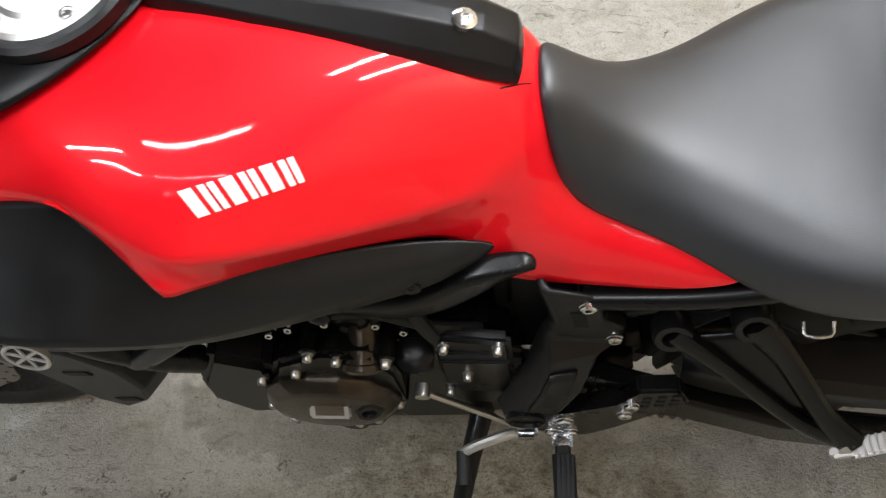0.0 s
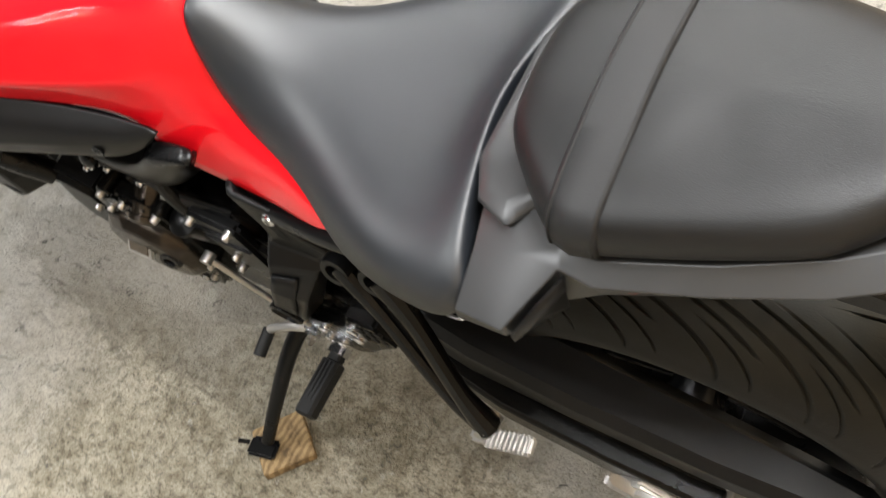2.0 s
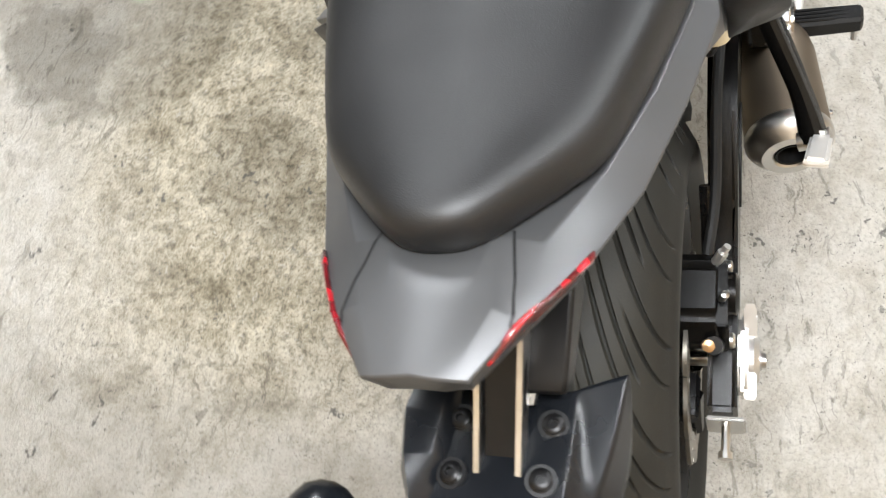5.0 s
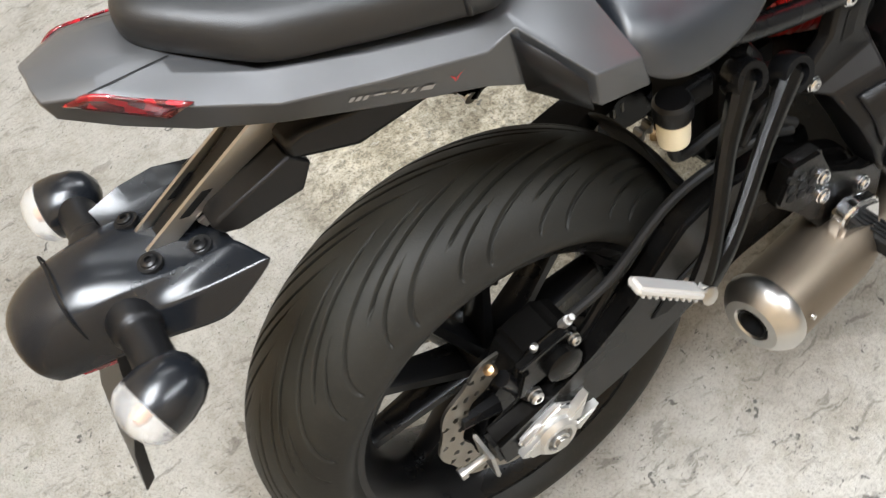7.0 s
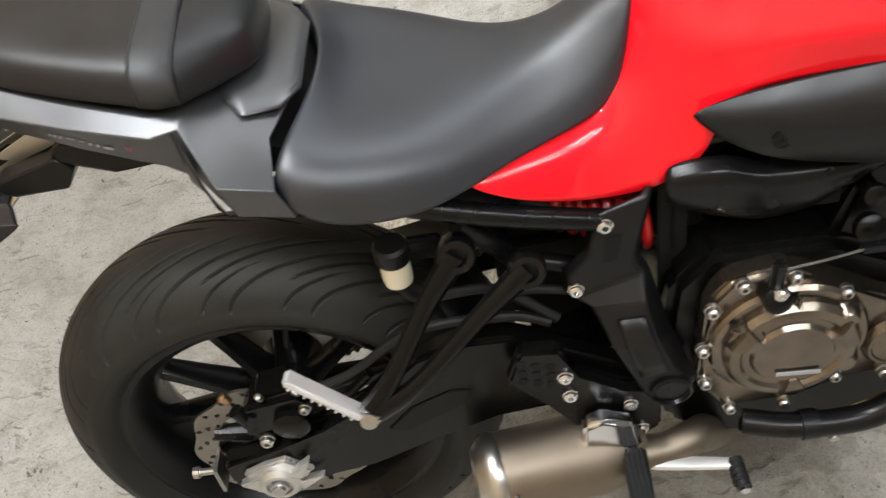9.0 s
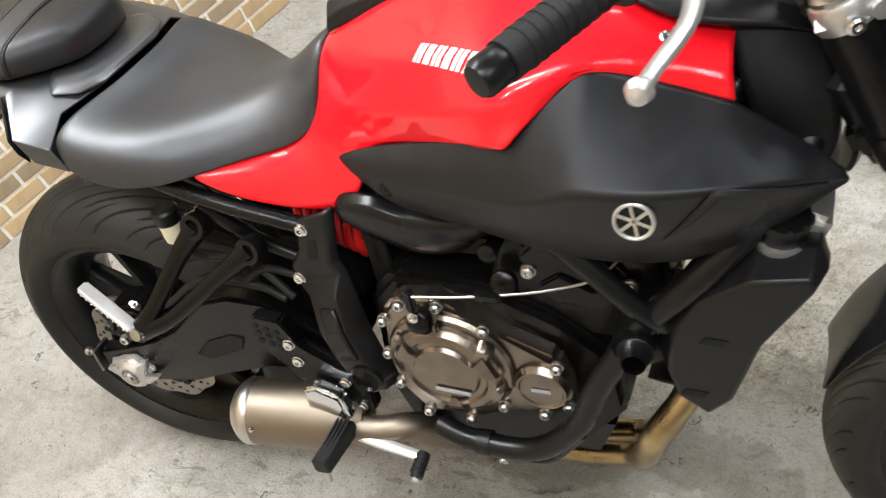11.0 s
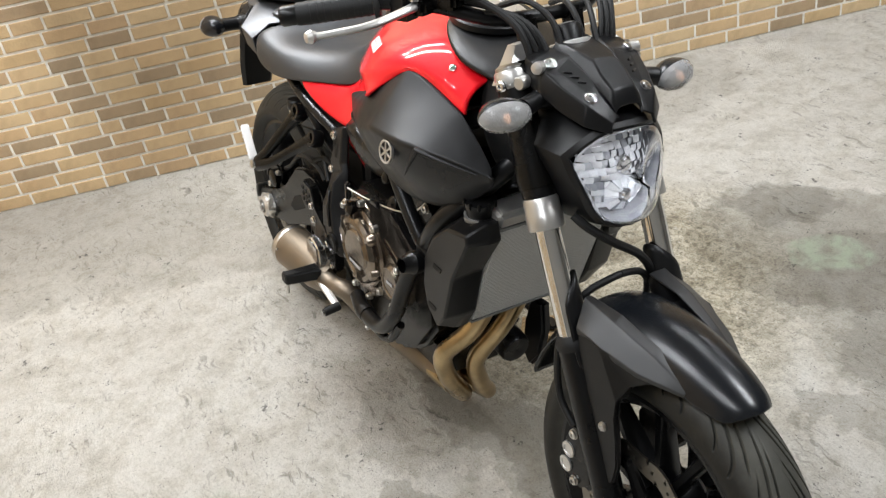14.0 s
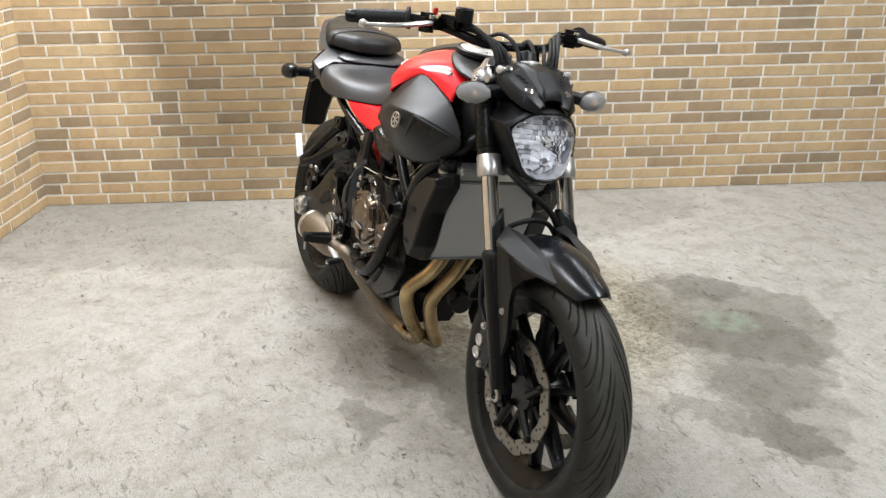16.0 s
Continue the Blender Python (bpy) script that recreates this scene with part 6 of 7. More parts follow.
part("collector", tube([(0.74, -0.02, 0.145), (0.66, -0.03, 0.150), (0.60, -0.07, 0.190), (0.565, -0.135, 0.270), (0.545, -0.170, 0.318), (0.500, -0.186, 0.318), (0.440, -0.190, 0.320)], [0.036, 0.036, 0.032, 0.026, 0.022, 0.022, 0.027], 20, 6), MUFFLER, bike, "steel exhaust collector")
MA, MB = Vector((0.262, -0.200, 0.326)), Vector((0.455, -0.172, 0.318))
md = (MB - MA)
ml = md.length
muffler = part("muffler", lathe([(0.047, 0.026), (0.052, 0.030), (0.053, ml * 0.8), (0.048, ml * 0.95), (0.034, ml + 0.02)], MA, md, 44), MUFFLER, bike, "short bronze-grey steel muffler")
part("end_cap", lathe([(0.020, 0.030), (0.020, 0.004), (0.024, 0.000), (0.036, 0.000), (0.045, 0.008), (0.050, 0.014), (0.0535, 0.020), (0.0540, 0.030), (0.052, 0.034)], MA, md, 44, cap=False), STEEL, muffler, "brushed steel muffler end cap")
part("outlet", lathe([(0.0, 0.030), (0.016, 0.030), (0.017, 0.002), (0.020, 0.001)], MA, md, 28, cap=False), DARK_VOID, muffler)
part("rivet", lathe([(0.004, 0), (0.003, 0.003), (0.0, 0.0035)], MA + md.normalized() * 0.042 + Vector((0.01, -0.050, 0.018)), (0, -1, 0.3), 10), CHROME, muffler)
# coolant pipe on the right, with an open stub at the frame
pipe = part("coolant_pipe", tube([(0.600, -0.170, 0.335), (0.660, -0.186, 0.336), (0.750, -0.190, 0.346), (0.815, -0.188, 0.410), (0.850, -0.182, 0.490), (0.885, -0.178, 0.560)], 0.0165, 14, 6), BLACK_SATIN, bike, "bent black coolant pipe")
part("lower_pipe", tube([(0.600, -0.165, 0.322), (0.670, -0.176, 0.310), (0.760, -0.178, 0.315), (0.815, -0.176, 0.380)], 0.009, 10, 5), BLACK_SATIN, pipe)
part("open_stub", lathe([(0.014, 0.020), (0.020, 0.0), (0.022, -0.002), (0.022, -0.060), (0.0, -0.060)], (0.903, -0.194, 0.572), (0.1, -1, 0.1), 24, cap=False), BLACK_SATIN, pipe, "open black tube end")
part("pipe_bolt", bolt((0.704, -0.196, 0.322), (0, -1, -0.4), 0.007, 0.008), STEEL, pipe)
part("clamp", lathe([(0.019, -0.01), (0.019, 0.01)], (0.675, -0.187, 0.337), (1, 0, 0), 16), BLACK_PLASTIC, pipe)

# red rear spring
coil = [(0.398 + 0.0014 * k, -0.036 + 0.034 * math.cos(k * 0.62), 0.630 - 0.00066 * k + 0.034 * math.sin(k * 0.62)) for k in range(80)]
part("shock_spring", tube(coil, 0.0068, 8, 2), RED_PART, bike, "red rear shock spring")
part("shock_body", tube([(0.34, -0.034, 0.655), (0.56, -0.034, 0.553)], 0.022, 14, 1), BLACK_SATIN, bike)


# small steel hook below the seat
part("helmet_hook", tube([(0.230, 0.128, 0.622), (0.228, 0.142, 0.619), (0.204, 0.142, 0.620), (0.200, 0.128, 0.624)], 0.0020, 8, 3), STEEL, bike, "small bent steel hook")
# Dark fillers, added where the gaps between parts lie in black shade.
part("tyre_gap_filler", sheet([[(x, y, z) for x, z in ((0.205, 0.700), (0.275, 0.665), (0.330, 0.610), (0.362, 0.540), (0.372, 0.460))] for y in (-0.050, 0.030, 0.125)]), DARK_VOID, bike, "black sheet closing the dark gap ahead of the tyre", sub=2, thick=0.004)
part("frame_gap_block", block((0.022, 0.180, 0.150), pose(0.528, 0, 0.640), 0.008), DARK_VOID, bike, "black block filling the dark gap in the frame")
part("frame_gap_plate", prism([(0.455, 0.440), (0.462, 0.640), (0.500, 0.690), (0.545, 0.690), (0.545, 0.440)], 0.084, 0.090, 0.002), DARK_VOID, bike, "black plate added to close the dark gap inside the frame")
part("frame_gap_plate", prism([(0.512, 0.440), (0.512, 0.690), (0.545, 0.690), (0.545, 0.440)], -0.090, -0.084, 0.002), DARK_VOID, bike, "black plate added to close the dark gap inside the frame")
part("engine_gap_filler", block((0.06, 0.130, 0.240), pose(0.560, 0, 0.520), 0.02), DARK_VOID, engine)
part("shock_gap_filler", block((0.12, 0.110, 0.170), pose(0.385, 0, 0.510), 0.02), DARK_VOID, bike, "black block filling the dark gap by the shock")
def stretched(bm, c, d, k):
    """Stretch a shape about c along the direction d."""
    d = Vector(d).normalized()
    for vert in bm.verts:
        vert.co += d * ((vert.co - c).dot(d) * (k - 1))
    return bm


# ---- tail piece: plate holder, rear lamps ----
PH = [
    [(-0.198, 0.000, 0.741), (-0.198, 0.030, 0.741), (-0.195, 0.045, 0.741), (-0.190, 0.053, 0.739), (-0.179, 0.079, 0.735), (-0.180, 0.081, 0.731)],
    [(-0.215, 0.000, 0.744), (-0.216, 0.030, 0.744), (-0.215, 0.046, 0.743), (-0.213, 0.053, 0.737), (-0.210, 0.076, 0.736), (-0.214, 0.082, 0.712)],
    [(-0.245, 0.000, 0.750), (-0.246, 0.030, 0.750), (-0.246, 0.047, 0.748), (-0.246, 0.054, 0.740), (-0.246, 0.070, 0.736), (-0.236, 0.081, 0.700)],
    [(-0.272, 0.000, 0.759), (-0.273, 0.030, 0.758), (-0.274, 0.046, 0.753), (-0.275, 0.052, 0.744), (-0.276, 0.062, 0.735), (-0.274, 0.076, 0.712)],
    [(-0.302, 0.000, 0.770), (-0.303, 0.028, 0.767), (-0.305, 0.043, 0.757), (-0.306, 0.049, 0.746), (-0.307, 0.054, 0.730), (-0.308, 0.058, 0.704)],
    [(-0.335, 0.000, 0.774), (-0.336, 0.028, 0.770), (-0.338, 0.042, 0.756), (-0.339, 0.047, 0.742), (-0.340, 0.050, 0.722), (-0.340, 0.050, 0.702)],
    [(-0.372, 0.000, 0.766), (-0.372, 0.026, 0.761), (-0.372, 0.038, 0.748), (-0.372, 0.043, 0.735), (-0.370, 0.046, 0.720), (-0.366, 0.046, 0.704)],
    [(-0.396, 0.000, 0.746), (-0.395, 0.022, 0.740), (-0.393, 0.032, 0.731), (-0.391, 0.036, 0.722), (-0.387, 0.038, 0.712), (-0.382, 0.038, 0.702)],
    [(-0.396, 0.000, 0.722), (-0.394, 0.018, 0.718), (-0.391, 0.026, 0.713), (-0.388, 0.030, 0.709), (-0.384, 0.032, 0.704), (-0.380, 0.032, 0.700)],
]
body = sheet(whole(PH))
layer = body.edges.layers.float.new("crease_edge")
for e in body.edges:
    p, q = e.verts[0].co, e.verts[1].co
    for k in range(5):
        for c, amount in ((2, 0.7), (4, 0.9)):
            ends = [Vector(PH[k][c]), Vector(PH[k + 1][c])]
            if all(min((Vector((v.x, abs(v.y), v.z)) - w).length for w in ends) < 1e-4 for v in (p, q)) and (p - q).length > 0.004:
                e[layer] = amount
for v in body.verts:
    if v.co.y > 0.050 and v.co.x > -0.290:
        k = min(1.0, (v.co.x + 0.290) / 0.09)
        v.co.y, v.co.z = v.co.y - 0.016 * k, v.co.z + 0.016 * k
holder = part("plate_holder", body, GLOSS_PLASTIC, bike, "black plastic number plate holder with side wings", sub=3, thick=0.004)
left_wing = part("holder_wing", sheet([[(-0.196, 0.036, 0.744), (-0.194, 0.044, 0.754), (-0.185, 0.066, 0.752), (-0.186, 0.080, 0.728)], [(-0.222, 0.036, 0.746), (-0.222, 0.046, 0.756), (-0.220, 0.070, 0.763), (-0.222, 0.084, 0.728)],
                                       [(-0.252, 0.038, 0.750), (-0.252, 0.048, 0.757), (-0.254, 0.064, 0.768), (-0.258, 0.078, 0.732)], [(-0.284, 0.042, 0.752), (-0.284, 0.048, 0.758), (-0.286, 0.054, 0.768), (-0.288, 0.064, 0.738)]]), GLOSS_PLASTIC, holder, thick=0.004, smooth=24)
mod = left_wing.modifiers.new("round", "BEVEL")
mod.width, mod.segments, mod.limit_method, mod.angle_limit = 0.003, 2, "ANGLE", radians(14)
part("holder_seam", tube([(-0.336, -0.049, 0.720), (-0.339, -0.043, 0.754), (-0.338, -0.028, 0.773), (-0.336, 0, 0.777), (-0.338, 0.028, 0.773), (-0.339, 0.043, 0.754), (-0.336, 0.049, 0.720)], 0.0012, 6, 4), DARK_VOID, holder)
for s in (1, -1):
    for q in ((-0.222, s * 0.033, 0.7455), (-0.263, s * 0.031, 0.7565)):
        part("holder_bolt", bolt(q, (0, s * 0.12, 1), 0.0075, 0.005), BLACK_SATIN, holder, "black button bolt")
        part("bolt_washer", lathe([(0.0110, -0.003), (0.0110, 0.001), (0.0, 0.001)], q, (0, s * 0.12, 1), 20), BLACK_PLASTIC, holder)
    # bright strut up to the tail
    strut = part("holder_strut", loft([[(x0, s * ya, z0), (x1, s * ya, z1), (x1, s * yb, z1), (x0, s * yb, z0)] for x0, z0, x1, z1, ya, yb in ((-0.263, 0.754, -0.239, 0.746, 0.0165, 0.0125), (-0.203, 0.783, -0.177, 0.774, 0.0170, 0.0130), (-0.147, 0.809, -0.117, 0.793, 0.0175, 0.0135), (-0.080, 0.842, -0.045, 0.826, 0.0175, 0.0135))]), STEEL, bike, "bare steel plate holder strut")
    part("lower_bar", loft([[(x, s * ya, z), (x + 0.004, s * ya, z - 0.009), (x + 0.004, s * yb, z - 0.009), (x, s * yb, z)] for x, z, ya, yb in ((-0.212, 0.756, 0.0195, 0.0155), (-0.182, 0.768, 0.026, 0.022), (-0.114, 0.790, 0.030, 0.026))]), STEEL, strut)
    # Dark piece on the strut for its shaded slot.
    part("strut_slot", loft([[(x0, s * 0.0176, z0), (x0 + 0.009, s * 0.0176, z0 - 0.003), (x0 + 0.009, s * 0.012, z0 - 0.003), (x0, s * 0.012, z0)] for x0, z0 in ((-0.224, 0.768), (-0.196, 0.781))]), DARK_VOID, strut)
    # rear turn signal: stalk, round black body, pale lens
    c = Vector((-0.321, s * 0.139, 0.726))
    stalk = part("turn_signal", tube([(-0.300, s * 0.046, 0.728), (-0.300, s * 0.064, 0.728), (-0.300, s * 0.070, 0.728), (-0.300, s * 0.090, 0.728), (-0.300, s * 0.118, 0.728)], [0.024, 0.022, 0.0185, 0.018, 0.019], 18, 3), BLACK_PLASTIC, bike, "black rear turn signal with a pale lens")
    ax = Vector((1, -s * 0.22, 0.10))
    part("signal_body", stretched(lathe([(0.0, 0.052), (0.010, 0.050), (0.019, 0.044), (0.025, 0.033), (0.0285, 0.018), (0.0290, 0.006), (0.0285, 0.001)], c, ax, 32), c, (0.25, s, 0), 1.10), GLOSS_PLASTIC, stalk)
    part("signal_lens", stretched(lathe([(0.0288, 0.002), (0.0275, -0.008), (0.0225, -0.016), (0.014, -0.021), (0.006, -0.0232), (0.0, -0.0235)], c, ax, 32, cap=False), c, (0.25, s, 0), 1.10), LENS_RIBBED, stalk, "clear ribbed signal lens").visible_shadow = False
    part("amber_bulb", lathe([(0.0, -0.009), (0.004, -0.008), (0.0055, -0.003), (0.005, 0.006), (0.0, 0.006)], c, ax, 16), AMBER, stalk)
    part("reflector_bowl", stretched(lathe([(0.0278, 0.001), (0.023, 0.009), (0.008, 0.012), (0.0, 0.013)], c, ax, 24, cap=False), c, (0.25, s, 0), 1.10), SIGNAL_BOWL, stalk)
part("centre_strut", loft([[(-0.250, -0.011, 0.750), (-0.250, 0.011, 0.750), (-0.232, 0.011, 0.744), (-0.232, -0.011, 0.744)], [(-0.084, -0.012, 0.836), (-0.084, 0.012, 0.836), (-0.049, 0.012, 0.820), (-0.049, -0.012, 0.820)]]), BLACK_SATIN, bike, "black inner arm of the plate holder")
under = part("under_fender", loft([[(x, -w, z0), (x, w, z0), (x, w, z1), (x, -w, z1)] for x, w, z0, z1 in ((0.080, 0.060, 0.780, 0.800), (-0.010, 0.052, 0.766, 0.800), (-0.062, 0.050, 0.761, 0.800), (-0.104, 0.047, 0.776, 0.806), (-0.122, 0.046, 0.784, 0.800))]), BLACK_PLASTIC, bike, "black under-tail fender")
flap = part("fender_flap", loft([[(x0, -w, z0), (x0, w, z0), (x1, w, z1), (x1, -w, z1)] for x0, z0, x1, z1, w in ((-0.106, 0.772, -0.122, 0.790, 0.046), (-0.122, 0.748, -0.140, 0.784, 0.046), (-0.184, 0.745, -0.196, 0.769, 0.044), (-0.200, 0.750, -0.206, 0.762, 0.042))]), BLACK_PLASTIC, under, "black flap below the tail")
soft = flap.modifiers.new("round", "BEVEL")
soft.width, soft.segments, soft.limit_method = 0.003, 2, "ANGLE"
mod = under.modifiers.new("round", "BEVEL")
mod.width, mod.segments, mod.limit_method = 0.005, 2, "ANGLE"
backing = part("plate_backing", loft([[(x - 0.012, -w, z), (x, -w * 0.8, z), (x, w * 0.8, z), (x - 0.012, w, z)] for x, w, z in ((-0.318, 0.054, 0.705), (-0.338, 0.056, 0.640), (-0.366, 0.052, 0.580), (-0.384, 0.046, 0.515))]), BLACK_PLASTIC, holder, "long black plate bracket")
part("bracket_rib", loft([[(x + 0.010, -0.006, z), (x, -0.010, z), (x, 0.010, z), (x + 0.010, 0.006, z)] for x, z in ((-0.318, 0.700), (-0.345, 0.640), (-0.376, 0.585))]), BLACK_PLASTIC, backing)
part("side_reflector", block((0.032, 0.005, 0.007), pose(-0.345, -0.046, 0.700, 0, 8, -10), 0.0015), RED_LENS, holder, "small red reflector")

# ---- front end ----
HEAD = Vector((-0.4226, 0, 0.9063))  # up along the fork
COLLAR = Vector((1.178, 0, 0.766))


def along(z, side, off=0.0):
    """A point of the fork leg's middle line at the height z."""
    t = (z - COLLAR.z) / HEAD.z
    return Vector((COLLAR.x + HEAD.x * t + off, side * 0.1035, z))


for s in (1, -1):
    leg = part("fork_leg", tube([along(0.785, s), along(0.964, s)], 0.0265, 24, 1), BLACK_SATIN, bike, "upper fork tube in black")
    part("fork_collar", lathe([(0.029, -0.034), (0.0295, -0.032), (0.0295, -0.010), (0.0285, -0.008), (0.0285, 0.012), (0.0265, 0.016)], along(0.775, s), HEAD, 28), ALLOY, leg, "bare alloy fork seal collar")
    part("fork_stanchion", tube([along(0.540, s), along(0.750, s)], 0.0205, 24, 1), POLISHED, leg, "bright polished fork tube")
    part("fork_slider", tube([along(0.575, s), along(0.560, s), along(0.360, s), along(0.290, s)], [0.026, 0.0265, 0.025, 0.026], 20, 1), BLACK_SATIN, leg, "black lower fork slider")
    part("dust_seal", lathe([(0.027, -0.012), (0.029, -0.006), (0.028, 0.004), (0.023, 0.012)], along(0.578, s), HEAD, 24), RUBBER, leg)
    part("fork_foot", block((0.050, 0.040, 0.075), Matrix.Translation(along(0.298, s)) @ pose(0, 0, 0, 0, -25, 0), 0.014), BLACK_CAST, leg)
    part("axle_end", lathe([(0.017, 0), (0.017, 0.010), (0.011, 0.012), (0.011, 0.006), (0.0, 0.006)], FRONT + Vector((0, s * 0.115, 0)), (0, s, 0), 20), STEEL, leg)
    part("pinch_bolt", bolt(FRONT + Vector((-0.012, s * 0.124, -0.022)), (0, s, 0), 0.008, 0.008), STEEL, leg)
    part("fork_cap", lathe([(0.023, 0), (0.023, 0.010), (0.017, 0.014), (0.0, 0.014)], along(0.964, s), HEAD, 24), STEEL, leg)
    # yoke ends with their clamp bolts
    yoke_end = part("yoke_clamp", lathe([(0.0255, -0.015), (0.0272, -0.012), (0.0272, 0.009), (0.0255, 0.013), (0.021, 0.015)], along(0.956, s), HEAD, 28), ALLOY, leg, "bare cast alloy yoke clamp")
    part("clamp_horn", loft([[along(0.956, s) + Vector((a, s * b, c)) for a, b, c in ring] for ring in (((-0.026, -0.020, -0.010), (0.020, -0.024, 0.004), (0.022, 0.020, 0.000), (-0.020, 0.024, -0.012)), ((-0.030, -0.026, 0.018), (0.004, -0.030, 0.026), (0.006, 0.006, 0.024), (-0.024, 0.008, 0.016)), ((-0.034, -0.034, 0.044), (-0.016, -0.036, 0.048), (-0.016, -0.016, 0.046), (-0.034, -0.014, 0.042)))]), ALLOY, yoke_end, smooth=25)
    part("clamp_lug", lathe([(0.010, -0.010), (0.011, -0.006), (0.011, 0.008), (0.009, 0.011), (0.0, 0.011)], along(0.956, s) + Vector((0.030, s * 0.002, 0.004)), (0.3, s, 0), 18), ALLOY, yoke_end)
    part("clamp_bolt", bolt(along(0.956, s) + Vector((0.012, s * 0.028, -0.002)), (0.45, s, 0), 0.008, 0.006), CHROME, yoke_end)
    part("cable_knob", lathe([(0.009, -0.010), (0.010, 0.0), (0.009, 0.008), (0.0, 0.010)], along(0.962, s) + Vector((0.052, s * -0.012, 0.022)), (0.6, s, 0.2), 16), ALLOY, yoke_end)
    part("lower_yoke_clamp", lathe([(0.029, -0.020), (0.030, 0.0), (0.029, 0.020)], along(0.822, s), HEAD, 28), BLACK_CAST, leg)
    # caliper behind the leg
    cal = part("front_caliper", prism([(1.262, 0.315), (1.318, 0.300), (1.345, 0.330), (1.345, 0.400), (1.320, 0.432), (1.280, 0.420), (1.255, 0.370)], s * 0.055, s * 0.112, 0.010, seg=3), BLACK_CAST, bike, "black four-piston front caliper")
    for q in ((1.281, 0.372), (1.276, 0.338)):
        part("piston_cap", lathe([(0.0145, 0), (0.0145, 0.004), (0.010, 0.005), (0.009, 0.003), (0.0, 0.003)], (q[0], s * 0.111, q[1]), (0, s, 0), 24), ALLOY, cal, "silver piston cap")
    for q in ((1.292, 0.412), (1.300, 0.318)):
        part("caliper_bolt", bolt((q[0], s * 0.112, q[1]), (0, s, 0), 0.008, 0.007), STEEL, cal)
    part("brake_hose", tube([(1.262, s * 0.090, 0.400), (1.225, s * 0.092, 0.440), (1.212, s * 0.090, 0.520), (1.226, s * 0.084, 0.600), (1.238, s * 0.056, 0.638), (1.247, s * 0.024, 0.654), (1.249, 0.0, 0.658)], 0.0062, 10, 6), RUBBER, bike, "black front brake hose")
part("brake_hose", tube([(1.215, -0.075, 0.770), (1.236, -0.060, 0.752), (1.246, -0.015, 0.718), (1.244, 0.040, 0.680), (1.240, 0.072, 0.640), (1.226, 0.084, 0.600)], 0.0075, 10, 6), RUBBER, bike, "thick black brake hose between the fork legs")
lower = part("lower_yoke", block((0.075, 0.20, 0.040), Matrix.Translation((1.140, 0, 0.818)) @ pose(0, 0, 0, 0, -25, 0), 0.010), BLACK_CAST, bike)
top = part("top_yoke", prism([(-0.105, -0.035), (-0.045, -0.050), (0.045, -0.050), (0.105, -0.035), (0.110, 0.020), (0.050, 0.038), (-0.050, 0.038), (-0.110, 0.020)], -0.012, 0.012, 0.006, "xy"), BLACK_CAST, bike, "black top yoke")
top.matrix_basis = Matrix.Translation((1.076, 0, 0.962)) @ pose(0, 0, 0, 0, -25, 0) @ pose(0, 0, 0, 0, 0, 90)
part("stem_ring", lathe([(0.036, -0.012), (0.036, 0.010), (0.030, 0.012), (0.028, 0.004), (0.0, 0.004)], (1.094, 0, 0.985), HEAD, 30), PEG_ALLOY, bike, "bare alloy ring round the ignition lock")
part("ignition_lock", lathe([(0.022, -0.02), (0.022, 0.018), (0.018, 0.024), (0.0, 0.024)], (1.092, 0, 1.000), HEAD, 24), BLACK_PLASTIC, bike, "black ignition lock")
part("lock_face", lathe([(0.014, 0), (0.014, 0.003), (0.0, 0.004)], tuple(Vector((1.092, 0, 1.000)) + HEAD * 0.023), HEAD, 20), STEEL, bike)

# front mudguard and its fork shields
FEND = [
    [(1.108, 0.000, 0.401), (1.106, 0.030, 0.401), (1.104, 0.050, 0.399), (1.104, 0.062, 0.396)], [(1.132, 0.000, 0.486), (1.130, 0.032, 0.485), (1.128, 0.054, 0.476), (1.130, 0.066, 0.460)],
    [(1.180, 0.000, 0.571), (1.180, 0.034, 0.567), (1.180, 0.058, 0.554), (1.184, 0.071, 0.534)], [(1.252, 0.000, 0.634), (1.252, 0.036, 0.628), (1.254, 0.062, 0.610), (1.258, 0.076, 0.584)],
    [(1.340, 0.000, 0.651), (1.340, 0.034, 0.643), (1.342, 0.060, 0.622), (1.344, 0.074, 0.594)], [(1.420, 0.000, 0.647), (1.420, 0.032, 0.639), (1.418, 0.056, 0.617), (1.416, 0.068, 0.590)],
    [(1.490, 0.000, 0.626), (1.490, 0.030, 0.619), (1.484, 0.052, 0.600), (1.470, 0.062, 0.578)], [(1.543, 0.000, 0.602), (1.541, 0.024, 0.598), (1.530, 0.042, 0.586), (1.516, 0.052, 0.572)], [(1.556, 0.000, 0.588), (1.552, 0.019, 0.586), (1.541, 0.036, 0.577), (1.528, 0.045, 0.568)]]
body = sheet(whole(FEND))
layer = body.edges.layers.float.new("crease_edge")
for e in body.edges:
    if e.verts[0].co.y == 0 and e.verts[1].co.y == 0:
        e[layer] = 0.0
    p, q = e.verts[0].co, e.verts[1].co
    if min(abs(p.y), abs(q.y)) > 0.041 and max(abs(p.y), abs(q.y)) < 0.063 and abs(p.x - q.x) > 0.02 and min(p.x, q.x) > 1.2 and p.y * q.y > 0:
        e[layer] = 0.2
fender = part("front_mudguard", body, GLOSS_PLASTIC, bike, "satin black front mudguard", sub=3, thick=0.004)
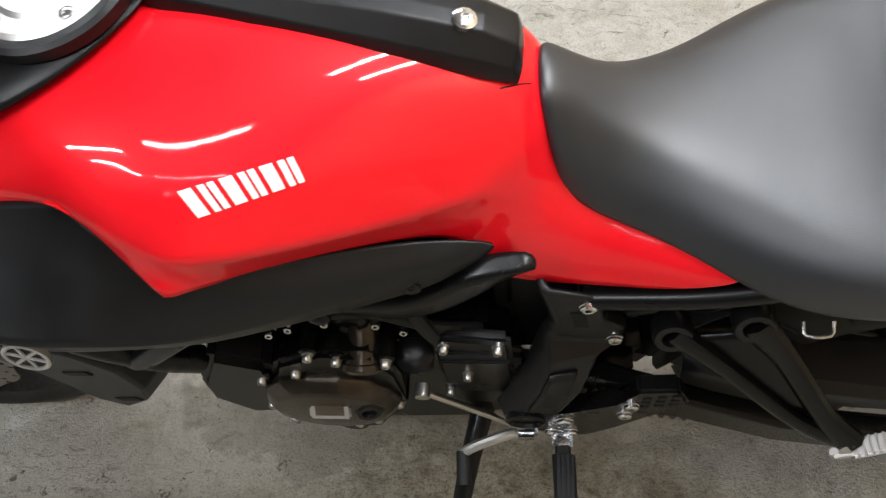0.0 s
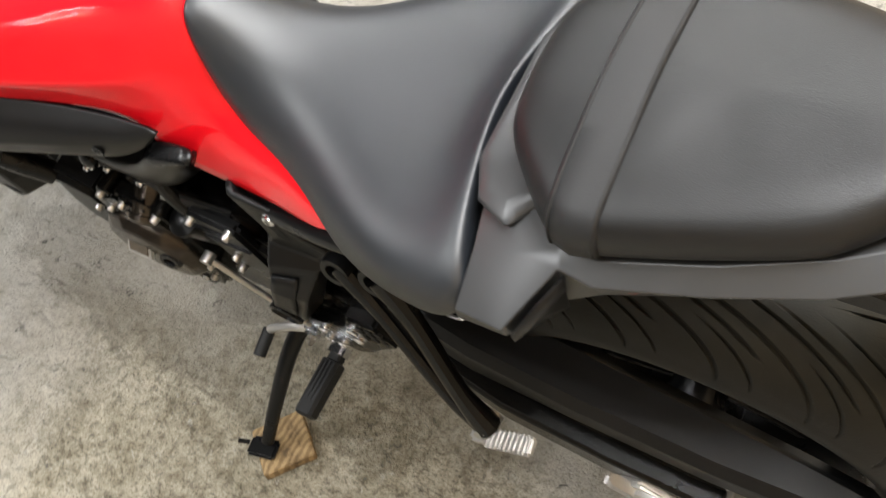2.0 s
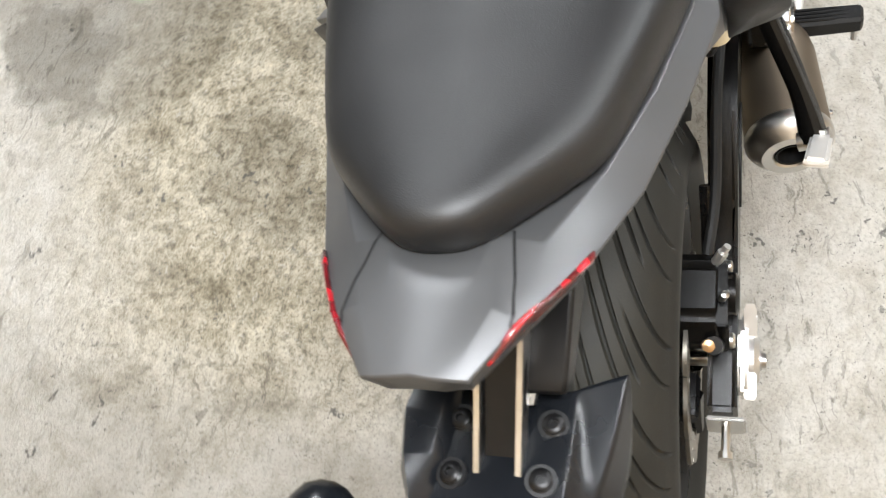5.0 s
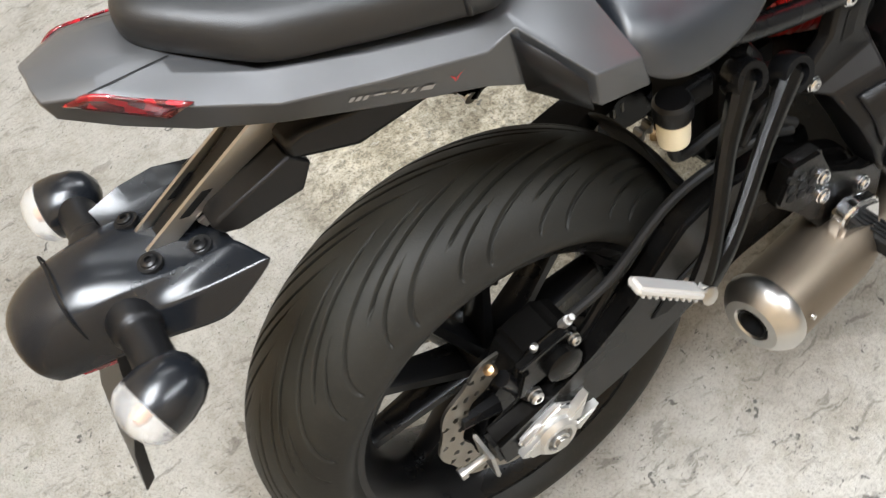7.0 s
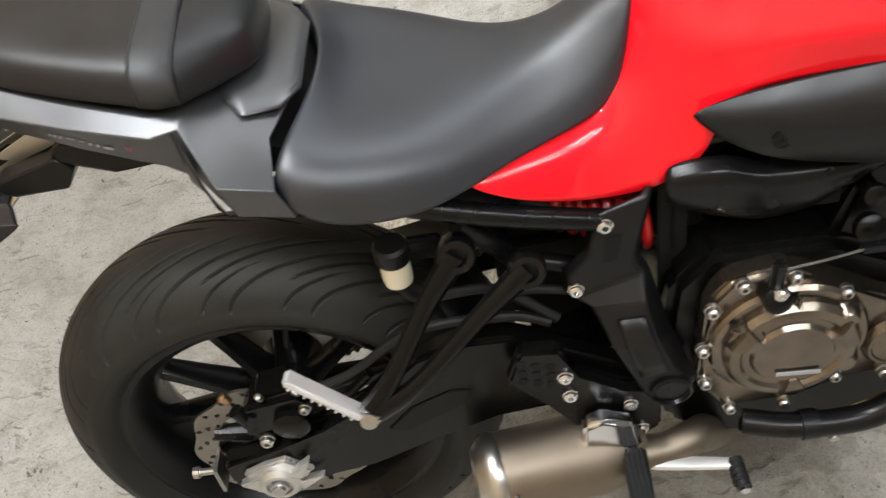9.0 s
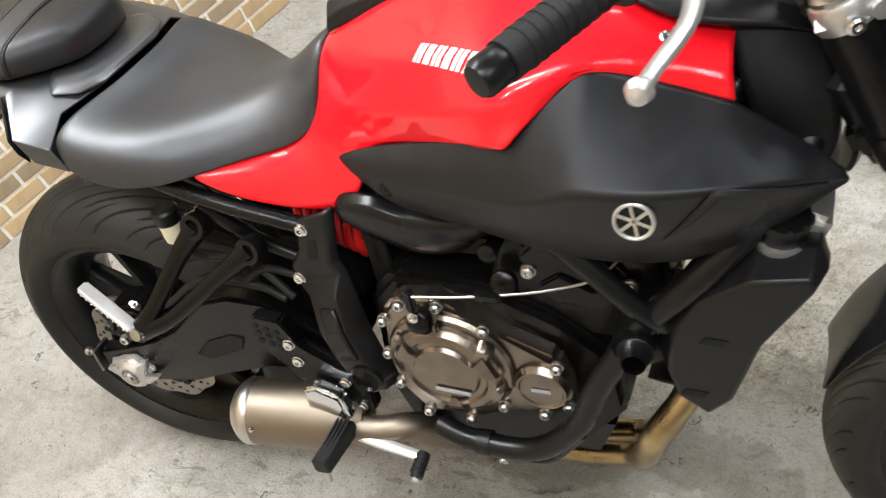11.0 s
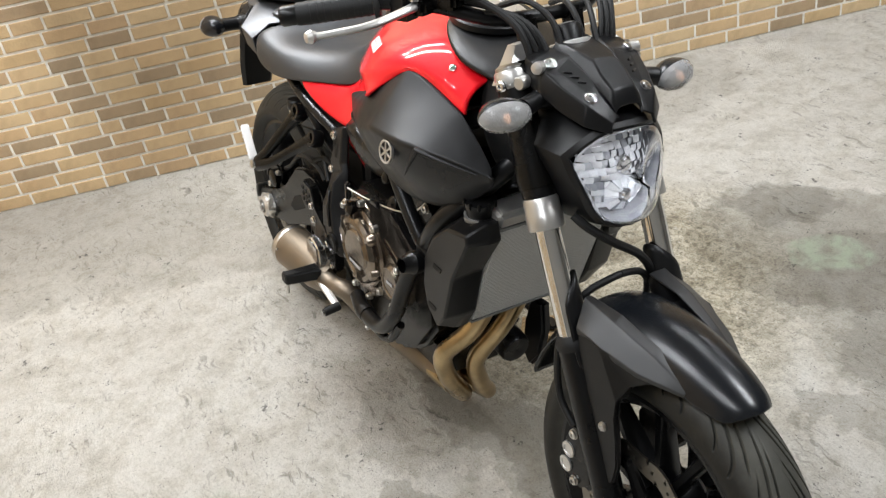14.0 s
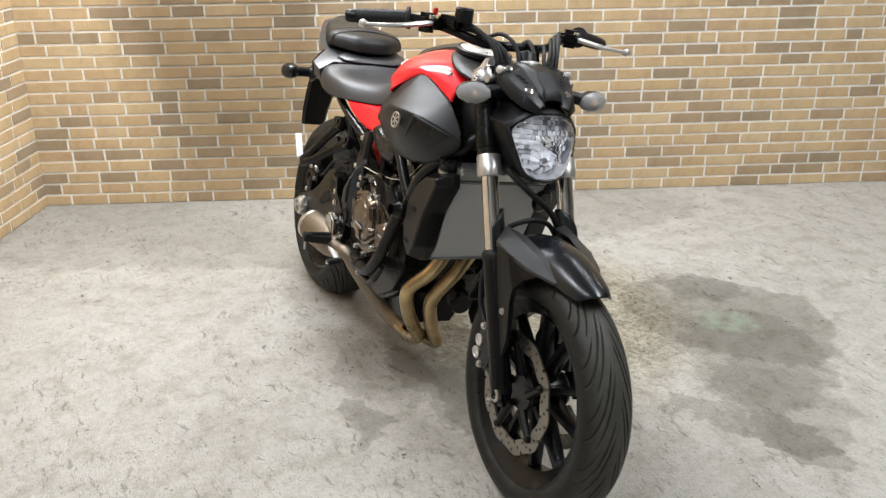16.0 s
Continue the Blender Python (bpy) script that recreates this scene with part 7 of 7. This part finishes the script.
for s in (1, -1):
    # folded upper face of the shield, drawn out to a point
    rows = [[(1.250, 0.060, 0.640), (1.320, 0.056, 0.640), (1.402, 0.050, 0.622), (1.462, 0.052, 0.594)],
            [(1.262, 0.082, 0.650), (1.330, 0.078, 0.638), (1.404, 0.066, 0.616), (1.466, 0.056, 0.590)],
            [(1.266, 0.090, 0.640), (1.334, 0.086, 0.630), (1.404, 0.073, 0.610), (1.466, 0.058, 0.588)],
            [(1.285, 0.116, 0.619), (1.338, 0.112, 0.610), (1.402, 0.096, 0.596), (1.466, 0.062, 0.584)],
            [(1.285, 0.114, 0.606), (1.338, 0.111, 0.600), (1.402, 0.095, 0.588), (1.464, 0.062, 0.578)]]
    shield = part("fork_shield", sheet([[(x, s * y, z) for x, y, z in r] for r in rows]), SHIELD_GREY, fender, "grey satin fork shield", thick=0.004, smooth=14)
    mod = shield.modifiers.new("round", "BEVEL")
    mod.width, mod.segments, mod.limit_method, mod.angle_limit = 0.0025, 2, "ANGLE", radians(12)
    lowpoly = [(1.284, 0.618), (1.338, 0.610), (1.402, 0.596), (1.440, 0.586), (1.412, 0.582), (1.388, 0.566), (1.380, 0.540), (1.378, 0.505), (1.390, 0.460), (1.398, 0.420), (1.392, 0.385), (1.366, 0.350), (1.348, 0.352), (1.344, 0.400), (1.334, 0.450), (1.330, 0.490), (1.316, 0.530), (1.296, 0.575)]
    bm = prism(lowpoly, s * 0.102, s * 0.114, 0.003, seg=2)
    for v in bm.verts:
        if v.co.x > 1.34 and v.co.z > 0.54:
            v.co.y -= s * (v.co.x - 1.34) * 0.40
    part("shield_leg", bm, BLACK_PLASTIC, fender, "black lower arm of the fork shield")
    part("shield_bolt", bolt((1.361, s * 0.115, 0.478), (0, s, 0), 0.007, 0.005), STEEL, fender)
    # rounded half shell ahead of the fork tube, pointed at the top
    shell_rows = []
    for k in range(9):
        a = radians(-115 + 18 * k)
        top_z = 0.684 - 0.020 * ((k - 3.5) / 3.5) ** 2
        col = []
        for j in range(6):
            z = 0.560 + (top_z - 0.560) * j / 5
            q = along(z, s)
            rad = 0.034 - 0.004 * j / 5
            col.append(q + Vector((rad * math.cos(a), s * rad * math.sin(a), -0.42 * rad * math.cos(a) * 0.5)))
        shell_rows.append(col)
    part("shield_top", sheet(shell_rows), BLACK_PLASTIC, fender, thick=0.004, sub=1)

# head lamp: faceted shell, reflector bowl, clear lens
LAMP = [(0.000, 0.908), (0.032, 0.906), (0.052, 0.898), (0.070, 0.884), (0.088, 0.866), (0.083, 0.842), (0.072, 0.814), (0.060, 0.786), (0.046, 0.768), (0.024, 0.759), (0.000, 0.757)]
full = LAMP + [(-y, z) for y, z in LAMP[-2:0:-1]]


def lamp_x(z):
    return float(np.interp(z, (0.74, 0.78, 0.84, 0.868, 0.905), (1.262, 1.272, 1.275, 1.266, 1.252)))


def lamp_ring(grow, back, lift=0.0):
    return [(lamp_x(z) - back - 6.5 * y * y, y * grow, 0.83 + (z - 0.83) * grow + lift) for y, z in full]


shell = part("head_lamp", loft([lamp_ring(1.0, 0.0), lamp_ring(1.05, 0.001), lamp_ring(1.12, 0.010), lamp_ring(1.22, 0.045), lamp_ring(1.28, 0.080), lamp_ring(1.20, 0.125), lamp_ring(0.95, 0.140)], cap=False), BLACK_PLASTIC, bike, "black cased head lamp with a clear lens", smooth=18)
dish = loft([lamp_ring(g, d) for g, d in ((0.985, 0.004), (0.93, 0.018), (0.86, 0.032), (0.76, 0.044), (0.64, 0.054), (0.52, 0.060), (0.40, 0.064), (0.28, 0.066), (0.01, 0.067))], cap=False)
bowl = part("reflector", dish, DARK_CHROME, shell, "grey mirrored bowl of the head lamp", smooth=0)
dish = bmesh.new()
dice = random.Random(5)
# pressed facets: small mirrors in rows, each tilted its own way
for row in range(11):
    for col in range(-6, 6):
        y0, z0 = col * 0.0130 + 0.001 + (row % 2) * 0.005, 0.776 + row * 0.0115
        reach = float(np.interp(z0 + 0.007, [p[1] for p in LAMP[:4:-1]] + [0.866, 0.898], [p[0] for p in LAMP[:4:-1]] + [0.086, 0.050])) - 0.006
        if abs(y0 + 0.006) + 0.006 > reach or (y0 + 0.006) ** 2 + (z0 + 0.005 - 0.796) ** 2 < 0.026 ** 2:
            continue
        deep = 0.040 - 4.0 * (y0 + 0.008) ** 2
        ty, tz = dice.uniform(-0.0050, 0.0050), dice.uniform(-0.0060, 0.0030)
        grid = []
        for b in range(5):
            line = []
            for a in range(5):
                p, q = a / 4 - 0.5, b / 4 - 0.5
                y, z = y0 + 0.0122 * (p + 0.5), z0 + 0.0108 * (q + 0.5)
                line.append((lamp_x(z) - deep - 6.5 * y * y + ty * p + tz * q + 0.0036 * (0.5 - p * p - q * q), y, z))
            grid.append(line)
        sheet(grid, dish)
part("mirror_facets", dish, REFLECTOR, bowl, "mirror facets with bright and dark reflections painted in", smooth=40)
part("lamp_lens", loft([lamp_ring(0.995, 0.000), lamp_ring(0.95, -0.010), lamp_ring(0.85, -0.018), lamp_ring(0.60, -0.026), lamp_ring(0.20, -0.030), lamp_ring(0.01, -0.030)], cap=False), LENS, shell, "clear head lamp lens", sub=1, thick=0.002).visible_shadow = False
part("bulb_hood", lathe([(0.0, 0.030), (0.010, 0.029), (0.014, 0.024), (0.015, 0.0)], (1.212, 0, 0.846), (1, 0, -0.1), 20), CHROME, shell)
# fan of pressed flutes round the lower bulb
fan = bmesh.new()
mid = Vector((1.240, 0, 0.796))
for k in range(14):
    ring = []
    for q, r in ((0, 0.011), (0, 0.030), (1, 0.030), (1, 0.011)):
        a = 2 * math.pi * (k + q * 0.94) / 14
        ring.append(fan.verts.new(mid + Vector((-0.010 * (r > 0.02) + (0.004 if (k + q) % 2 else 0.0), r * math.cos(a) * 1.1, r * math.sin(a)))))
    fan.faces.new(ring)
part("lower_fan", fan, REFLECTOR, bowl, "fan of flutes with bright and dark reflections painted in", smooth=0, thick=0.0015)
part("lower_bulb", lathe([(0.0, 0.012), (0.007, 0.010), (0.010, 0.002), (0.010, -0.010)], mid, (1, 0, 0), 20), CHROME, bowl)
# flyscreen above: plate with two louvres, four bright bolts
VIS = [
    [(1.098, 0, 1.008), (1.098, 0.030, 1.006), (1.102, 0.043, 0.990)], [(1.146, 0, 1.001), (1.146, 0.027, 0.999), (1.150, 0.040, 0.984)],
    [(1.176, 0, 0.994), (1.176, 0.020, 0.992), (1.180, 0.038, 0.970)], [(1.196, 0, 0.980), (1.198, 0.024, 0.978), (1.200, 0.034, 0.960)],
    [(1.224, 0, 0.962), (1.224, 0.020, 0.960), (1.228, 0.030, 0.944)], [(1.238, 0, 0.940), (1.238, 0.018, 0.938), (1.240, 0.026, 0.930)]]
vis = part("flyscreen", sheet(whole(VIS)), BLACK_PLASTIC, bike, "black flyscreen over the head lamp", thick=0.005, smooth=16)
WINGLET = [
    [(1.092, 0.044, 0.997), (1.094, 0.050, 1.001), (1.104, 0.092, 0.992), (1.112, 0.099, 0.958)], [(1.140, 0.032, 0.990), (1.141, 0.038, 0.9945), (1.146, 0.090, 0.982), (1.152, 0.099, 0.948)],
    [(1.180, 0.026, 0.972), (1.180, 0.032, 0.9755), (1.184, 0.080, 0.963), (1.192, 0.089, 0.930)], [(1.214, 0.028, 0.950), (1.214, 0.034, 0.953), (1.219, 0.065, 0.945), (1.226, 0.073, 0.916)],
    [(1.243, 0.020, 0.924), (1.244, 0.024, 0.927), (1.249, 0.038, 0.921), (1.253, 0.042, 0.906)]]
vis_wings = {}
for s in (1, -1):
    wing = vis_wings[s] = part("screen_wing", sheet([[(x, s * y, z) for x, y, z in r] for r in WINGLET]), BLACK_PLASTIC, vis, "faceted side wing of the flyscreen", thick=0.005, smooth=18)
    mod = wing.modifiers.new("round", "BEVEL")
    mod.width, mod.segments, mod.limit_method, mod.angle_limit = 0.003, 2, "ANGLE", radians(12)
mod = vis.modifiers.new("round", "BEVEL")
mod.width, mod.segments, mod.limit_method, mod.angle_limit = 0.003, 2, "ANGLE", radians(12)
for s in (1, -1):
    for q in ((1.143, s * 0.0735, 0.988), (1.212, s * 0.052, 0.950)):
        part("screen_bolt", bolt(q, (0.45, s * 0.30, 0.85), 0.0085, 0.005), CHROME, vis, "bright button bolt")
    spots = skin(vis_wings[s])
    # Flush dark patch in place of the louvre's shaded opening.
    duct = part("louvre", draped(spots, [(1.146, s * 0.043, 0.99), (1.156, s * 0.071, 0.99), (1.208, s * 0.051, 0.96), (1.196, s * 0.033, 0.96)], (0, 0, -1), 0.0008, 5), DARK_VOID, vis, "dark patch for the shaded louvre opening in the flyscreen", smooth=0)
    for k in range(3):
        q = spots.ray_cast(Vector((1.166 + 0.011 * k, s * (0.0585 - 0.0045 * k), 1.05)), Vector((0, 0, -1)))[0]
        part("louvre_tooth", block((0.0035, 0.013, 0.004), Matrix.Translation(q + Vector((0, 0, 0.001))) @ pose(0, 0, 0, 0, 30, s * 35), 0.0008), BLACK_PLASTIC, duct)
    stem = part("turn_signal", tube([(1.140, s * 0.078, 0.938), (1.146, s * 0.100, 0.938), (1.154, s * 0.128, 0.934)], [0.019, 0.014, 0.015], 14, 4), BLACK_PLASTIC, bike, "black front turn signal with a clear lens")
    c, ax = Vector((1.158, s * 0.164, 0.931)), Vector((1, s * 0.18, -0.30))
    part("signal_body", stretched(lathe([(0.0, -0.030), (0.010, -0.028), (0.019, -0.020), (0.025, -0.007), (0.026, 0.0)], c, ax, 28), c, (-0.22, s, 0), 1.62), GLOSS_PLASTIC, stem)
    part("signal_lens", stretched(lathe([(0.0255, 0.0), (0.0235, 0.010), (0.016, 0.019), (0.006, 0.023), (0.0, 0.0235)], c, ax, 28, cap=False), c, (-0.22, s, 0), 1.62), LENS_FRONT, stem, "clear ribbed signal lens").visible_shadow = False
    part("reflector_bowl", stretched(lathe([(0.0248, 0.001), (0.018, -0.008), (0.006, -0.011), (0.0, -0.011)], c, ax, 24, cap=False), c, (-0.22, s, 0), 1.62), BRIGHT_BOWL, stem)
    part("amber_bulb", lathe([(0.0, 0.013), (0.004, 0.011), (0.0055, 0.004), (0.004, -0.006)], c, ax, 14), AMBER, stem)

# handlebar and its fittings
bar = part("handlebar", tube([(0.868, 0.355, 1.045), (0.925, 0.255, 1.060), (0.965, 0.170, 1.052), (1.020, 0.090, 1.030), (1.036, 0.000, 1.028), (1.020, -0.090, 1.030), (0.965, -0.170, 1.052), (0.925, -0.255, 1.060), (0.868, -0.355, 1.045)], 0.0115, 14, 6), BLACK_SATIN, bike, "black tapered handlebar")
for s in (1, -1):
    g = part("grip", tube([(0.930, s * 0.245, 1.060), (0.870, s * 0.352, 1.046)], 0.0175, 18, 1), RUBBER, bar, "black ribbed rubber grip")
    for k in range(9):
        t = 0.12 + 0.09 * k
        p = Vector((0.930, s * 0.245, 1.060)).lerp(Vector((0.870, s * 0.352, 1.046)), t)
        part("grip_ring", lathe([(0.0184, -0.0022), (0.0184, 0.0022)], p, (-0.06, s * 0.107, -0.014), 16), RUBBER, g)
    part("grip_flange", lathe([(0.026, -0.004), (0.027, 0.0), (0.026, 0.004), (0.018, 0.006)], (0.930, s * 0.245, 1.060), (-0.06, s * 0.107, -0.014), 24), RUBBER, g)
    part("bar_end", lathe([(0.015, 0), (0.016, 0.004), (0.016, 0.022), (0.013, 0.027), (0.0, 0.028)], (0.870, s * 0.352, 1.046), (-0.06, s * 0.107, -0.014), 20), BLACK_SATIN, bar)
    part("lever", tube([(0.972, s * 0.200, 1.058), (0.985, s * 0.225, 1.056), (0.992, s * 0.290, 1.046), (0.978, s * 0.350, 1.040), (0.974, s * 0.372, 1.039)], [0.009, 0.0085, 0.0075, 0.0065, 0.007], 12, 5, squash=0.75), ALLOY, bike, "bare alloy hand lever")
    part("lever_ball", lathe([(0.0, -0.0105), (0.0075, -0.0075), (0.0105, 0), (0.0075, 0.0075), (0.0, 0.0105)], (0.973, s * 0.376, 1.039), (0, 1, 0), 18), ALLOY, bar)
    part("switch_gear", block((0.042, 0.050, 0.046), Matrix.Translation((0.950, s * 0.205, 1.056)) @ pose(0, 0, -0.0, 0, 0, -s * 25), 0.010), BLACK_PLASTIC, bar)
    part("lever_perch", block((0.034, 0.040, 0.026), Matrix.Translation((0.972, s * 0.190, 1.056)) @ pose(0, 0, 0, 0, 0, -s * 25), 0.007), BLACK_CAST, bar)
    part("perch_bolt", bolt((0.978, s * 0.206, 1.070), (0, 0, 1), 0.008, 0.006), CHROME, bar)
    part("bar_riser", block((0.036, 0.026, 0.050), pose(1.044, s * 0.045, 1.010, 0, -15, 0), 0.007), BLACK_CAST, bar)
    for k in range(3):
        part("control_cable", tube([(0.960, s * (0.150 + 0.012 * k), 1.050), (1.010, s * (0.110 + 0.01 * k), 1.052 + 0.008 * k), (1.080, s * (0.070 + 0.01 * k), 1.030), (1.105, s * (0.050 + 0.012 * k), 0.960), (1.090, s * 0.050, 0.88)], 0.0042 + 0.0008 * k, 8, 6), RUBBER, bike, "black control cable")
part("brake_master", block((0.060, 0.034, 0.030), Matrix.Translation((0.985, -0.160, 1.066)) @ pose(0, 0, 0, 0, 0, 25), 0.006), BLACK_CAST, bar)
part("fluid_cup", lathe([(0.021, 0), (0.022, 0.003), (0.022, 0.030), (0.019, 0.034), (0.0, 0.034)], (1.010, -0.140, 1.070), (0, 0, 1), 24), BLACK_PLASTIC, bar)
part("red_switch", block((0.014, 0.010, 0.016), pose(0.952, -0.188, 1.084), 0.002), RED_PART, bar, "small red stop switch")
# radiator behind the wheel
RT, RB = Vector((1.072, 0, 0.705)), Vector((0.985, 0, 0.478))
rm = Matrix.Translation((RT + RB) / 2) @ pose(0, 0, 0, 0, math.degrees(math.atan2(RT.x - RB.x, RT.z - RB.z)), 0)
rad = part("radiator", block((0.030, 0.250, (RT - RB).length), rm, 0.003), RADIATOR, bike, "grey finned radiator")
for e in (1, -1):
    part("tank_strip", block((0.034, 0.256, 0.014), rm @ pose(0, 0, e * (RT - RB).length / 2), 0.004), RADIATOR_RIM, rad)
part("top_tank", block((0.045, 0.24, 0.035), rm @ pose(-0.005, -0.01, (RT - RB).length / 2 + 0.018), 0.008), ALLOY, rad)
capr = part("radiator_cap", lathe([(0.024, -0.02), (0.024, 0.004), (0.027, 0.006), (0.027, 0.014), (0.018, 0.017), (0.0, 0.017)], (1.052, -0.138, 0.735), (0.1, -0.1, 1), 24), BLACK_SATIN, rad, "ribbed radiator cap")
for k in range(10):
    a = 2 * math.pi * k / 10
    part("cap_rib", block((0.005, 0.005, 0.012), Matrix.Translation((1.053 + 0.0265 * math.cos(a), -0.139 + 0.0265 * math.sin(a), 0.745)), 0.001), BLACK_SATIN, capr)
part("filler_neck", lathe([(0.026, 0), (0.028, 0.005), (0.028, 0.014)], (1.050, -0.136, 0.708), (0.1, -0.1, 1), 24), ALLOY, rad)
for s in (1, -1):
    inner = [(0.930, 0.620), (0.965, 0.680), (1.030, 0.716), (1.090, 0.722), (1.100, 0.690), (1.046, 0.610), (1.020, 0.510), (0.990, 0.462), (0.935, 0.490), (0.918, 0.545)]
    outer = [(0.945, 0.605), (0.974, 0.655), (1.024, 0.694), (1.084, 0.706), (1.088, 0.690), (1.038, 0.600), (1.008, 0.505), (0.982, 0.476), (0.950, 0.502), (0.938, 0.545)]
    cw = part("radiator_cowl", loft([[(x, s * 0.126, z) for x, z in inner], [(x, s * 0.150, z) for x, z in inner], [(x, s * 0.188, z) for x, z in outer]]), BLACK_PLASTIC, bike, "faceted black radiator side cowl", smooth=14)
    mod = cw.modifiers.new("round", "BEVEL")
    mod.width, mod.segments, mod.limit_method, mod.angle_limit = 0.004, 2, "ANGLE", radians(12)
    for q in ((0.990, 0.602), (0.968, 0.512)):
        # Slots drawn as dark slips for the shade inside them.
        part("cowl_slot", prism([(q[0] - 0.016, q[1] - 0.004), (q[0] - 0.010, q[1] + 0.006), (q[0] + 0.016, q[1] + 0.004), (q[0] + 0.010, q[1] - 0.006)], s * 0.186, s * 0.1895, 0.0005), DARK_VOID, cw)
part("radiator_hose", tube([(0.955, -0.110, 0.560), (0.930, -0.120, 0.520), (0.880, -0.115, 0.480)], 0.016, 14, 5), RUBBER, bike)
part("regulator_cover", prism([(0.900, 0.400), (0.940, 0.408), (0.948, 0.340), (0.932, 0.268), (0.902, 0.228), (0.874, 0.260), (0.880, 0.340)], 0.082, 0.104, 0.006), BLACK_PLASTIC, bike, "black plastic cover below the radiator")
part("horn", lathe([(0.030, 0), (0.032, 0.006), (0.024, 0.012), (0.010, 0.012), (0.0, 0.016)], (1.105, 0.105, 0.665), (1, 0.2, -0.2), 24), BLACK_SATIN, bike, "black horn")
# loose wiring behind the bars
for k, (y0, z0) in enumerate(((0.02, 1.03), (-0.03, 1.04), (0.05, 1.02), (-0.06, 1.03))):
    part("wire", tube([(0.99, y0 * 2, z0), (1.04, y0 * 1.5, z0 + 0.015), (1.09, y0, z0 - 0.01), (1.12, y0 * 0.8, 0.96), (1.11, y0 * 0.5, 0.90)], 0.005, 8, 6), RUBBER, bike)

# ---- wooden block under the stand ----
wedge = finish("wooden_block", block((0.090, 0.088, 0.022), pose(0.612, 0.334, 0.0112, 0, 0, 51), 0.002), WOOD)
tagged(wedge, "small rough wooden block under the side stand foot", "wood block")

# ---- bricks, last: the nearest as pieces, the others joined ----
COURSE, JOINT = 0.0528, 0.0100


def brick_mesh(name, length):
    h, d, e = COURSE - JOINT, 0.0045, 0.0022
    own = bmesh.new()
    back = [own.verts.new((x, 0, z)) for x, z in ((0, 0), (length, 0), (length, h), (0, h))]
    side = [own.verts.new((x, d - e * 0.4, z)) for x, z in ((0, 0), (length, 0), (length, h), (0, h))]
    front = [own.verts.new((x, d, z)) for x, z in ((e, e), (length - e, e), (length - e, h - e), (e, h - e))]
    for a, b in ((back, side), (side, front)):
        for i in range(4):
            own.faces.new((a[i], a[(i + 1) % 4], b[(i + 1) % 4], b[i]))
    own.faces.new(front)
    bmesh.ops.recalc_face_normals(own, faces=own.faces)
    me = bpy.data.meshes.new(name)
    own.to_mesh(me)
    own.free()
    me.materials.append(BRICK)
    return me


LENGTHS = (0.070, 0.108, 0.132, 0.146, 0.156, 0.166, 0.175)
BRICKS = [brick_mesh("brick", ln) for ln in LENGTHS]
rng = random.Random(7)


def lay(host, start, way, inward, length, near):
    """Courses of uneven bricks from the floor to the ceiling."""
    base = Matrix((Vector((*way.xy, 0)), Vector((*inward.xy, 0)), Vector((0, 0, 1)))).transposed().to_4x4()
    co, quads, made = [], [], 0
    rows = int((ROOM_H - 0.02) / COURSE)
    for r in range(rows):
        u, first = 0.003, True
        while u < length:
            k = rng.choices(range(len(LENGTHS)), (3, 3, 2, 2, 2, 2, 2) if first else (1, 2, 3, 4, 4, 3, 2))[0]
            first = False
            ln = LENGTHS[k]
            if u + ln > length:
                break
            if u > 0.002:
                place = start + way * u + Vector((0, 0, r * COURSE + 0.004)) + inward * rng.uniform(-0.001, 0.001)
                m = Matrix.Translation(place) @ base
                if near(u, r * COURSE) and made < 300:
                    ob = new("brick", BRICKS[k])
                    ob.parent = host
                    ob.matrix_basis = m
                    made += 1
                else:
                    n = len(co)
                    me = BRICKS[k]
                    co += [m @ v.co for v in me.vertices]
                    quads += [[n + i for i in p.vertices] for p in me.polygons]
            u += ln + JOINT
    me = bpy.data.meshes.new("bricks")
    me.from_pydata(co, [], quads)
    me.materials.append(BRICK)
    rest = new("bricks", me)
    rest.parent = host
    tagged(rest, kind="stuff")


lay(wall_back, CORNER, BACK, IN_BACK, 6.0, lambda u, z: z < 0.48 and 0.02 < u < 3.6)
lay(wall_side, CORNER, SIDE, IN_SIDE, 4.0, lambda u, z: z < 0.5 and u < 1.0)
